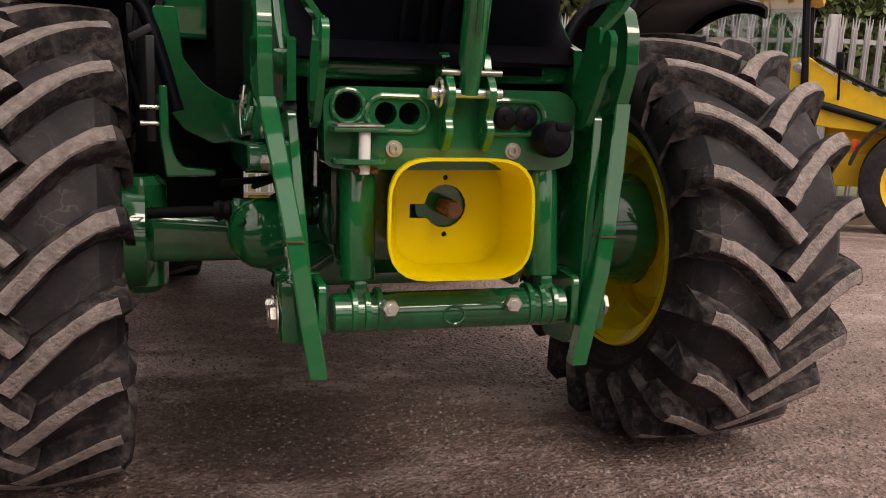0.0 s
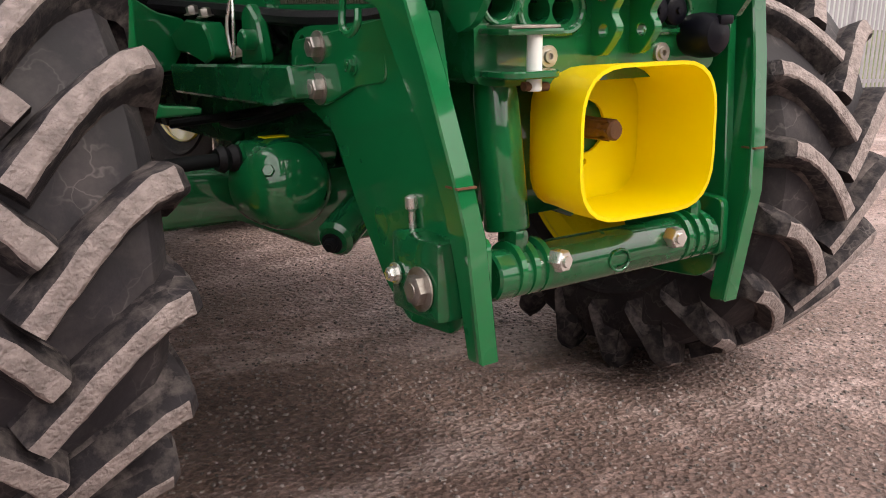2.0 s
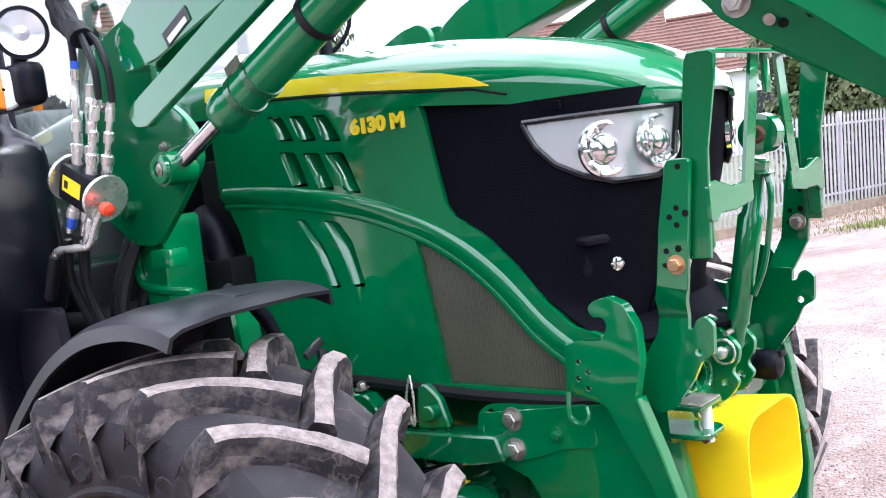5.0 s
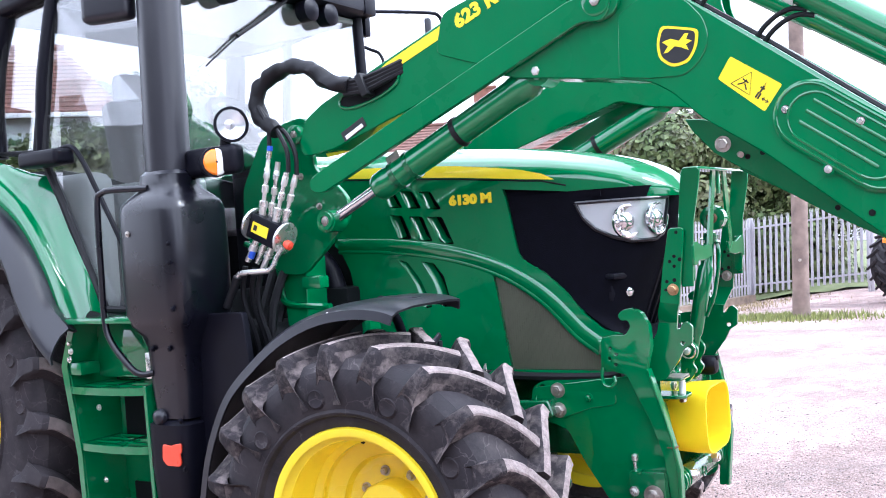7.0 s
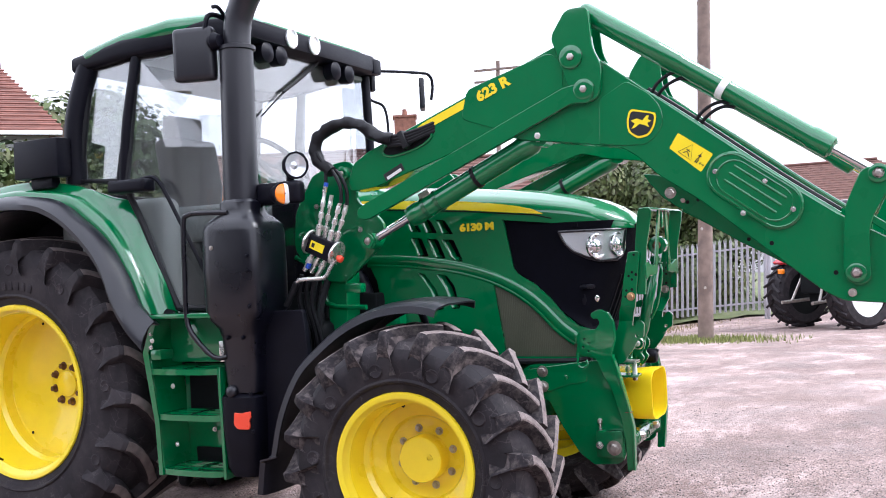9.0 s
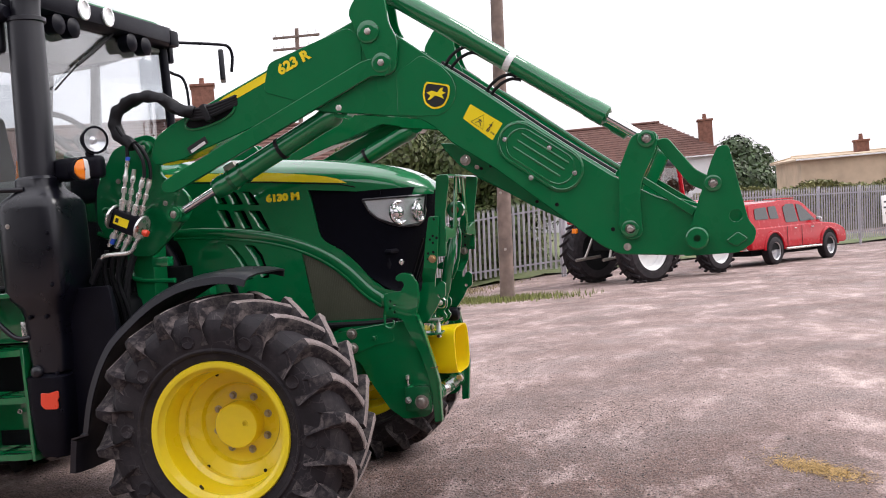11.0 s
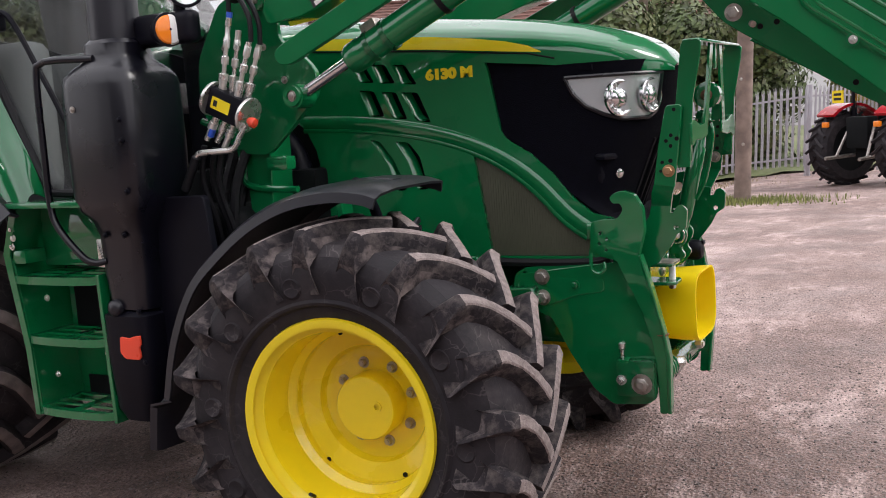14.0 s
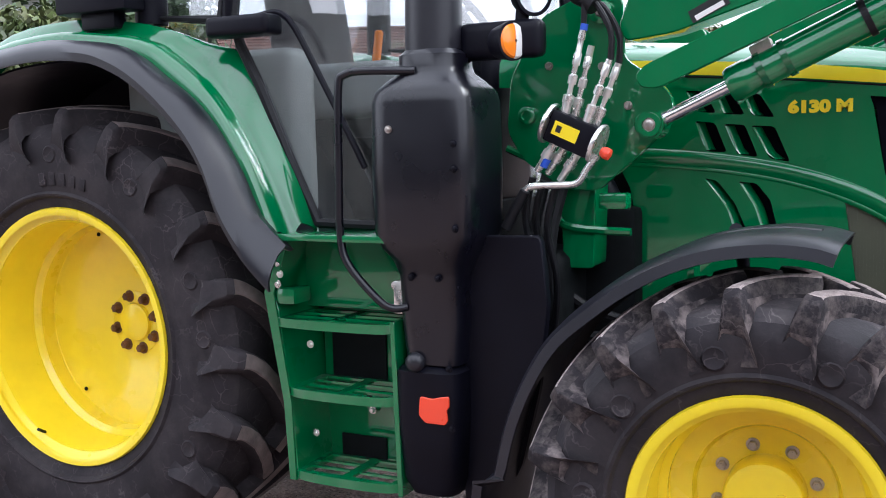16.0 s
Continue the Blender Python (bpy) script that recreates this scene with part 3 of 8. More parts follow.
            rows.append([pt(-bw, r0), pt(-mw, rm), pt(-tw - 0.004 - rag.uniform(0, 0.004), r1 - 0.014), pt(-tw - rag.uniform(-0.002, 0.002), r1 - 0.004), pt(-tw + 0.005, r1), pt(tw - 0.005, r1 - rag.uniform(0, 0.002)), pt(tw + rag.uniform(-0.002, 0.002), r1 - 0.004), pt(tw + 0.004 + rag.uniform(0, 0.004), r1 - 0.014), pt(mw, rm), pt(bw, r0)])
        for k, (p, q) in enumerate(zip(rows, rows[1:])):
            for j in range(9):
                fc = b.faces.new((p[j], p[j + 1], q[j + 1], q[j]))
                if 3 <= j <= 5 and k < 14:
                    tops.append(fc)
                elif j in (0, 8) or (k == len(rows) - 2):
                    fc.material_index = 2
        b.faces.new(rows[0])
        b.faces.new(rows[-1][::-1])
        for fc in tops:
            fc.material_index = 1
        lug = part("tread_lug", b, LUG_SIDE, rim, smooth=30, mats=[LUG_SIDE if not rear else RUBBER, LUG_TOP if not rear else LUG_TOP_WORN, LUG_FOOT if not rear else RUBBER])
        pad = None
        for i in range(count):
            m = turn @ Matrix.Rotation(-(phase + pitch * (i + (0.5 if side > 0 else 0.0))), 4, "X")
            if i:
                lug = new("tread_lug", lug.data)
                lug.parent = rim
            lug.matrix_basis = m
            if side > 0 and i % 2 == 0:   # raised bosses on the outer sidewall
                if pad is None:
                    q0 = Vector((s * (h - 0.012), -(rt - 0.125) * math.cos(0.12), (rt - 0.125) * math.sin(0.12)))
                    pad = part("sidewall_boss", lathe([(0, 0.036), (0.010, 0.033), (0.014, 0.027), (0.011, 0.021), (0.010, 0.001)], q0, q0 + Vector((s, 0, 0)), 12, caps=False), RUBBER, rim)
                else:
                    pad = new("sidewall_boss", pad.data)
                    pad.parent = rim
                pad.matrix_basis = m
    # raised sidewall marks, too worn to read
    for k in range(5 if rear else 0):
        th = 1.30 + 0.085 * k
        r = rim_r + (rt - rim_r) * 0.36
        m = turn @ Matrix.Rotation(-th, 4, "X") @ Matrix.Translation((s * (h - 0.002), -r, 0))
        ob = part("raised_mark", box((0.007, 0.045, 0.030), (0, 0, 0), 0.003), RUBBER, rim)
        ob.matrix_basis = m
    return rim, at


wheel("front_wheel", (-0.8975, 2.765, 0.585), -1, 0.600, 0.45, 0.306, 20, 0.052, 0.249, 0.104, 3.5, FRONT_PHASE_R)
wheel("front_wheel", (0.892, 2.765, 0.580), 1, 0.595, 0.45, 0.306, 20, 0.052, 0.249, 0.104, 3.5, FRONT_PHASE_L)
wheel("rear_wheel", (-0.690, 5.215, 0.845), -1, 0.850, 0.58, 0.464, 21, 0.055, 0.350, 0.118, 0.0, 0.1, rear=True)
wheel("rear_wheel", (0.690, 5.215, 0.845), 1, 0.850, 0.58, 0.464, 21, 0.055, 0.350, 0.118, 0.0, 0.1, rear=True)


# bonnet
def plate_cut(outline, cuts, lo, hi, axis="x", bev=0.003):
    b = bmesh.new()

    def to3(u, v, w):
        return {"x": (w, u, v), "y": (u, w, v), "z": (u, v, w)}[axis]
    edges = []
    for o in [outline] + list(cuts):
        vs = [b.verts.new(to3(u, v, lo)) for u, v in o]
        edges += [b.edges.new((vs[i], vs[(i + 1) % len(vs)])) for i in range(len(vs))]
    bmesh.ops.triangle_fill(b, edges=edges, use_beauty=True)
    ext = bmesh.ops.extrude_face_region(b, geom=list(b.faces))
    bmesh.ops.translate(b, vec=Vector(to3(0, 0, hi - lo)), verts=[v for v in ext["geom"] if isinstance(v, bmesh.types.BMVert)])
    bmesh.ops.recalc_face_normals(b, faces=b.faces)
    return b


SIDE_OUT = [(3.25, 0.98), (3.26, 1.20), (3.29, 1.36), (3.33, 1.44), (3.36, 1.465), (3.36, 1.70), (2.95, 1.690), (2.60, 1.655), (2.575, 1.635), (2.563, 1.60), (2.528, 1.400), (2.506, 1.368), (2.42, 1.315), (2.345, 1.245), (2.275, 1.160), (2.215, 1.112), (2.15, 1.095),
            (2.15, 0.975), (2.235, 0.955), (2.40, 0.955), (2.58, 0.958), (2.80, 0.965)]
SCREEN = [(2.636, 1.324), (2.585, 0.968), (2.235, 0.968), (2.222, 1.035), (2.262, 1.085), (2.33, 1.155), (2.42, 1.225), (2.53, 1.287)]
VENTS = [rounded(v, 0.010, 2) for v in (
    [(3.112, 1.668), (3.052, 1.662), (3.014, 1.594), (3.078, 1.600)], [(3.024, 1.660), (2.966, 1.655), (2.927, 1.586), (2.992, 1.590)], [(2.938, 1.652), (2.884, 1.648), (2.838, 1.575), (2.905, 1.582)],
    [(3.082, 1.572), (3.018, 1.564), (2.981, 1.472), (3.044, 1.475)], [(2.990, 1.560), (2.927, 1.555), (2.887, 1.456), (2.949, 1.464)], [(2.909, 1.553), (2.839, 1.548), (2.792, 1.439), (2.852, 1.450)],
    [(3.052, 1.392), (3.011, 1.384), (2.956, 1.314), (2.908, 1.205), (2.950, 1.200), (2.978, 1.297)], [(2.946, 1.382), (2.890, 1.374), (2.848, 1.322), (2.820, 1.205), (2.866, 1.205), (2.895, 1.303)])]
for s in (-1, 1):
    x0, x1 = (-0.318, -0.300) if s < 0 else (0.300, 0.318)
    panel = part("bonnet_side_panel", plate_cut(SIDE_OUT, VENTS + [SCREEN], x0, x1), GREEN, tractor, "glossy green bonnet side panel with slanted vents")
    # black sheet behind the vents; the depth of shade is in its colour
    part("vent_shade_backing", plate([(3.12, 1.12), (3.12, 1.70), (2.78, 1.70), (2.70, 1.12)], s * 0.262, s * 0.270, bev=0), GRILLE, panel)
    part("side_screen", plate([(y, z) for y, z in SCREEN], s * 0.297, s * 0.303, bev=0.001), MESH_SCREEN, panel, "brown-grey fine mesh screen")
    ribs = bmesh.new()
    for k in range(46):
        y = 2.64 - k * 0.0093
        zt = next((1.334 + (y - 2.650) * (1.334 - 1.292) / (2.650 - 2.53) if y > 2.53 else 1.292 + (y - 2.53) * 0.62 if y > 2.42 else 1.225 + (y - 2.42) * 0.77 if y > 2.33 else 1.155 + (y - 2.33) * 1.02 for _ in (0,)))
        zb = 0.97 if y < 2.585 else 0.97 + (y - 2.585) * 5.6
        if zt - zb > 0.02:
            box((0.003, 0.0025, zt - zb), (s * 0.303, y, (zt + zb) / 2), 0, bm=ribs)
    part("screen_ribs", ribs, MESH_SCREEN, panel, smooth=0)
    # raised swoosh along the lower edge of the upper panel
    sw = catmull([(0, y, z) for y, z in ((3.34, 1.468), (3.15, 1.458), (2.95, 1.435), (2.78, 1.402), (2.62, 1.350), (2.50, 1.288), (2.40, 1.212), (2.30, 1.110), (2.22, 1.052))], 5)
    for width, rise, low in ((0.026, 0.009, 0.0), (0.008, 0.005, 0.030)):
        secs_ = []
        for i, p in enumerate(sw):
            d = (sw[min(i + 1, len(sw) - 1)] - sw[max(i - 1, 0)]).normalized()
            n = Vector((0, d.z, -d.y))
            c = p - n * low
            secs_.append([(s * (0.3165 + rise * q), *(c + n * u * width).yz) for u, q in ((1, 0.0), (0.75, 0.75), (0.2, 1.0), (-0.4, 0.8), (-1.0, 0.0))])
        part("panel_crease", loft(secs_, closed=False, caps=False), GREEN, panel)
    # louvre blade along the rear edge of each slot
    for v in VENTS:
        zmax, zmin = max(p[1] for p in v) - 0.006, min(p[1] for p in v) + 0.006

        def rear_edge(z):
            best = -9.0
            for a, b in zip(v, v[1:] + v[:1]):
                if min(a[1], b[1]) <= z <= max(a[1], b[1]) and abs(a[1] - b[1]) > 1e-6:
                    best = max(best, a[0] + (b[0] - a[0]) * (z - a[1]) / (b[1] - a[1]))
            return best
        zs_ = [zmax + (zmin - zmax) * k / 5 for k in range(6)]
        b = loft([[(s * 0.316, rear_edge(z) + 0.002, z) for z in zs_], [(s * 0.308, rear_edge(z) - 0.010, z) for z in zs_], [(s * 0.284, rear_edge(z) - 0.020, z) for z in zs_]], closed=False, caps=False)
        part("louvre_lip", thicken(b, 0.003), GREEN, panel)


def hood_half(y):
    """Half width, seam height and crest height of the bonnet top at y."""
    tab = [(1.985, 0.090, 1.560, 1.585), (2.02, 0.165, 1.560, 1.632), (2.08, 0.225, 1.565, 1.672), (2.16, 0.270, 1.576, 1.706), (2.26, 0.300, 1.592, 1.734), (2.40, 0.316, 1.610, 1.762),
           (2.60, 0.320, 1.632, 1.790), (2.90, 0.320, 1.660, 1.818), (3.36, 0.320, 1.690, 1.850), (3.75, 0.320, 1.705, 1.862)]
    for a, b in zip(tab, tab[1:]):
        if y <= b[0]:
            t = max(0.0, (y - a[0]) / (b[0] - a[0]))
            return [p + (q - p) * t for p, q in zip(a[1:], b[1:])]
    return list(tab[-1][1:])


secs = []
for y in [1.985, 2.0, 2.02, 2.05, 2.08, 2.12, 2.16, 2.21, 2.26, 2.33, 2.40, 2.5, 2.6, 2.75, 2.9, 3.1, 3.36, 3.75]:
    w, zs, zc = hood_half(y)
    ring = []
    for k in range(25):
        u = -1 + 2 * k / 24
        # side rises steeply, then a shoulder ridge, then a slightly sunk middle
        au = abs(u)
        if au > 0.8:
            t = (1 - au) / 0.2
            xx, zz = w * (1 - 0.035 * t ** 3), zs + (zc - zs) * 0.62 * t ** 0.8
        else:
            t = (0.8 - au) / 0.8
            xx, zz = w * 0.965 * (1 - t), zs + (zc - zs) * (0.62 + 0.38 * math.sin(math.pi / 2 * min(1, t * 1.35)))
        ring.append((math.copysign(xx, u), y, zz))
    secs.append(ring)
top = loft(secs, closed=False, caps=False)
bonnet = part("bonnet_top", thicken(top, 0.012), GREEN, tractor, "glossy green rounded bonnet top")
STRIPE = [(3.36, 1.738, 1.776), (3.08, 1.715, 1.757), (2.90, 1.701, 1.745), (2.77, 1.690, 1.733), (2.60, 1.671, 1.711), (2.49, 1.659, 1.692), (2.41, 1.651, 1.671), (2.366, 1.646, 1.648)]
for s in (-1, 1):
    rows = []
    for y, z0, z1 in STRIPE:
        w, zs, zc = hood_half(y)
        row = []
        for k in range(5):
            z = z0 + (z1 - z0) * k / 4
            t = min(1.0, max(0.0, (z - zs) / (0.62 * (zc - zs))) ** 1.25)
            row.append((s * (w * (1 - 0.035 * t ** 3) + 0.0035), y, z))
        rows.append(row)
    part("yellow_stripe", thicken(loft(rows, closed=False, caps=False), 0.002), YELLOW, bonnet, "yellow decal stripe")
    part("bonnet_seam", tube([(s * (hood_half(y)[0] + 0.0006), y, z - 0.006) for y, z, _ in STRIPE[:-1]] + [(s * 0.3165, 2.32, 1.622)], 0.0028, 5, 0), DARK, bonnet)
    part("grille_brow", plate([(2.572, 1.590), (2.572, 1.645), (2.40, 1.625), (2.27, 1.603), (2.20, 1.592), (2.20, 1.575)], *sorted((s * 0.284, s * 0.300)), bev=0), GRILLE, bonnet)
for s in (-1, 1):
    word = text_bm("6130 M", 0.0480, (-0.3205, 2.800, 1.588), SIDE @ Matrix.Diagonal((1.24, 1, 1)), 0.0015, bold=0.0030) if s < 0 else \
        text_bm("6130 M", 0.066, (0.3205, 2.595, 1.572), Matrix(((0, 0, 1), (1, 0, 0), (0, 1, 0))), 0.0015, bold=0.0038)
    part("model_number", word, YELLOW, bonnet, "yellow raised number 6130 M", smooth=0)


# grille and headlights
def nose_lean(z):
    return (1.56 - z) * 0.16 + max(0.0, 1.42 - z) * 0.25


def front_curve(z, start_y, s=1):
    """Plan outline of the nose at height z, from the side at start_y to the middle."""
    lean = nose_lean(z)
    base = [(0.309, 2.62), (0.309, 2.40), (0.306, 2.29), (0.292, 2.20), (0.262, 2.125), (0.215, 2.068), (0.15, 2.028), (0.075, 2.008), (0.0, 2.002)]
    pts = []
    for x, y in base:
        yy = y + lean * max(0.0, 1 - (x / 0.309) ** 3)
        if yy < start_y:
            pts.append((x, yy))
    pts = [(0.309, start_y)] + pts if pts else [(0.309, start_y), (0.0, 2.0)]
    # even spacing
    n, seg = 16, [0.0]
    for a, b in zip(pts, pts[1:]):
        seg.append(seg[-1] + math.dist(a, b))
    out = []
    for k in range(n + 1):
        d = seg[-1] * k / n
        i = max(j for j in range(len(seg)) if seg[j] <= d + 1e-9)
        i = min(i, len(pts) - 2)
        t = (d - seg[i]) / (seg[i + 1] - seg[i])
        out.append((pts[i][0] + (pts[i + 1][0] - pts[i][0]) * t, pts[i][1] + (pts[i + 1][1] - pts[i][1]) * t))
    return out


rows = []
for z, yb in [(1.064, 2.16), (1.10, 2.175), (1.125, 2.215), (1.16, 2.262), (1.19, 2.300), (1.27, 2.392), (1.352, 2.494), (1.385, 2.522), (1.45, 2.534), (1.52, 2.546), (1.57, 2.553), (1.60, 2.557)]:
    half = front_curve(z, yb)
    rows.append([(-x, y, z) for x, y in half] + [(x, y, z) for x, y in reversed(half[:-1])])
nose = part("grille", thicken(loft(rows, closed=False, caps=False), 0.01), GRILLE, tractor, "black mesh front grille")
# vertical bars on the lower front
for k in range(-4, 5):
    x = k * 0.042
    pts = [(x, front_y + 0.0, z) for z, front_y in [(z, 2.002 + nose_lean(z) * (1 - (abs(x) / 0.309) ** 3) + 0.09 * (abs(x) / 0.2) ** 2) for z in (1.08, 1.2, 1.34)]]
    part("grille_bar", tube([(a, b - 0.006, c) for a, b, c in pts], 0.009, 6, 3), BLACK_PLASTIC, nose)
rim_path = catmull([(-0.318, 2.235, 1.06), (-0.30, 2.205, 1.058), (-0.23, 2.180, 1.055), (-0.11, 2.166, 1.053), (0, 2.162, 1.052), (0.11, 2.166, 1.053), (0.23, 2.180, 1.055), (0.30, 2.205, 1.058), (0.318, 2.235, 1.06)], 4)
rim_rows = []
for i, p in enumerate(rim_path):
    d = (rim_path[min(i + 1, len(rim_path) - 1)] - rim_path[max(i - 1, 0)]).normalized()
    n = Vector((d.y, -d.x, 0))
    rim_rows.append([tuple(p + n * a + Vector((0, 0, b))) for a, b in ((0.012, -0.034), (0.018, -0.028), (0.022, 0.012), (0.018, 0.018), (-0.002, 0.022), (-0.020, 0.030), (-0.024, 0.030), (-0.024, -0.034))])
part("grille_surround", loft(rim_rows), GREEN, nose, "green lower bonnet rim")
# slot not cut: a near-black bar paints its shade
part("slot_shade_patch", box((0.20, 0.006, 0.018), (0.13, 2.148, 1.046), 0.004, rot=Matrix.Rotation(0.09, 3, "Z")), DARK, nose)
for s in (-1, 1):
    # headlight: wedge-shaped lamp wrapped round the corner
    cells = []
    for z, ya, yb in [(1.555, 0.0, 0.76), (1.53, 0.04, 0.76), (1.50, 0.10, 0.755), (1.46, 0.20, 0.75), (1.43, 0.32, 0.73), (1.412, 0.45, 0.66)]:
        cv = [(0.306, 2.300), (0.302, 2.262), (0.288, 2.19), (0.258, 2.122), (0.212, 2.068), (0.15, 2.030), (0.10, 2.015), (0.06, 2.008)]
        ring = []
        for k in range(15):
            u = ya + (yb - ya) * k / 14
            i = min(int(u * 7), 6)
            t = u * 7 - i
            x = cv[i][0] + (cv[i + 1][0] - cv[i][0]) * t
            y = cv[i][1] + (cv[i + 1][1] - cv[i][1]) * t + (1.56 - z) * 0.16 * (1 - (x / 0.309) ** 3)
            nx, ny = x / 0.31 * 0.7, -1 + x
            ring.append((s * (x + 0.006 * nx), y - 0.008, z))
        cells.append(ring)
    lamp = part("headlight", thicken(loft(cells, closed=False, caps=False), 0.004), REFLECTOR, tractor, "clear wedge-shaped headlight")
    bord = [cells[0][k] for k in range(15)] + [c[-1] for c in cells[1:]] + [cells[-1][k] for k in range(13, -1, -1)] + [c[0] for c in cells[-2:0:-1]]
    part("lamp_bezel", tube([(q[0], q[1] - 0.001, q[2]) for q in bord + bord[:1]], 0.007, 6, 0), BLACK_GLOSS, lamp)
    lens = []
    for c in cells:
        lens.append([(q[0] * 1.012, q[1] - 0.010, q[2]) for q in c])
    part("lens", loft(lens, closed=False, caps=False), LAMP_GLASS, lamp)
    for u, zz, r in ((0.42, 1.480, 0.056), (0.66, 1.484, 0.054)):
        i = min(int(u * 7), 6)
        cv = [(0.306, 2.300), (0.302, 2.262), (0.288, 2.19), (0.258, 2.122), (0.212, 2.068), (0.15, 2.030), (0.10, 2.015), (0.06, 2.008)]
        t = u * 7 - i
        x, y = (cv[i][k] + (cv[i + 1][k] - cv[i][k]) * t for k in (0, 1))
        y += (1.56 - zz) * 0.16 * (1 - (x / 0.309) ** 3)
        n = Vector((s * (0.9 - u), -0.75, 0)).normalized()
        c = Vector((s * x, y, zz)) + n * 0.004
        bowl = part("lamp_bowl", lathe([(0.002, r + 0.004), (0.012, r + 0.003), (0.014, r - 0.002), (0.006, r - 0.010), (0.003, r * 0.66), (0.003, r * 0.60)], c, c + n, 32, caps=False), CHROME, lamp, "round chrome lamp bowl")
        part("lamp_dome", lathe([(0.002, r * 0.60), (0.010, r * 0.56), (0.017, r * 0.40), (0.020, r * 0.2), (0.021, 0.001)], c, c + n, 24), CHROME, lamp, "clear lamp dome")
        for q in range(10):
            a = 2 * math.pi * q / 10
            side_v = Vector((0, 0, 1)).cross(n).normalized()
            e = side_v * math.cos(a) + Vector((0, 0, 1)) * math.sin(a)
            part("bowl_flute", tube([c + n * 0.006 + e * r * 0.64, c + n * 0.009 + e * r * 0.86], 0.0028, 5, 0), REFLECTOR, lamp)
    # fog lamp in a black pod
    fx, fy, fz = s * 0.205, 2.128, 1.232
    pod = part("fog_lamp", box((0.13, 0.06, 0.105), (s * 0.215, 2.190, 1.250), 0.022, rot=Matrix.Rotation(s * 0.45, 3, "Z"), segs=3), BLACK_PLASTIC, tractor, "small fog lamp in a black pod")
    n = Vector((s * 0.42, -0.9, 0)).normalized()
    part("fog_reflector", lathe([(0.0, 0.019), (0.006, 0.019), (0.010, 0.014), (0.012, 0.007), (0.013, 0.001)], Vector((s * 0.222, 2.150, 1.236)), Vector((s * 0.222, 2.150, 1.236)) + n, 20), CHROME, pod)
    part("brow", box((0.16, 0.05, 0.022), (s * 0.222, 2.160, 1.292), 0.009, rot=Matrix.Rotation(s * 0.40, 3, "Z")), BLACK_PLASTIC, pod)

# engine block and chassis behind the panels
# a plain box whose near-black colour holds the shade under the bonnet
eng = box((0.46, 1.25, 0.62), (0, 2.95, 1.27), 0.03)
part("engine", eng, DARK, tractor, "plain engine box, under-bonnet shade in its near-black colour")
part("chassis", box((0.34, 2.9, 0.36), (0, 3.75, 0.80), 0.05), GREEN_CAST, tractor, "green cast chassis")
part("black_seal", tube([(-0.315, 3.3, 0.972), (-0.315, 2.8, 0.957), (-0.315, 2.5, 0.945), (-0.312, 2.235, 0.948), (-0.312, 2.16, 0.962)], 0.016, 8, 4), HOSE, tractor)

part("intake_duct", tube([(-0.32, 3.44, 1.42), (-0.345, 3.37, 1.36), (-0.350, 3.33, 1.24), (-0.345, 3.34, 1.10), (-0.32, 3.40, 0.98)], 0.042, 16, 6), BLACK_PLASTIC, tractor, "black curved intake duct")

# ---- front loader ----
loader = thing("front_loader", "green front loader with elbow arms mounted on the tractor", "front loader")
ARM = [(3.20, 1.800), (3.22, 1.845), (3.185, 1.935), (3.10, 1.985), (2.16, 2.345), (2.085, 2.372), (1.985, 2.308), (1.90, 2.238), (1.204, 1.684), (1.030, 1.556), (0.86, 1.455), (0.66, 1.380), (0.62, 1.30), (0.64, 1.215),
       (0.78, 1.200), (1.03, 1.222), (1.10, 1.262), (1.545, 1.640), (1.715, 1.760), (1.80, 1.845), (1.86, 1.885), (1.95, 1.905), (2.15, 1.938), (2.30, 1.960), (2.38, 1.985), (2.44, 2.000), (3.06, 1.815)]


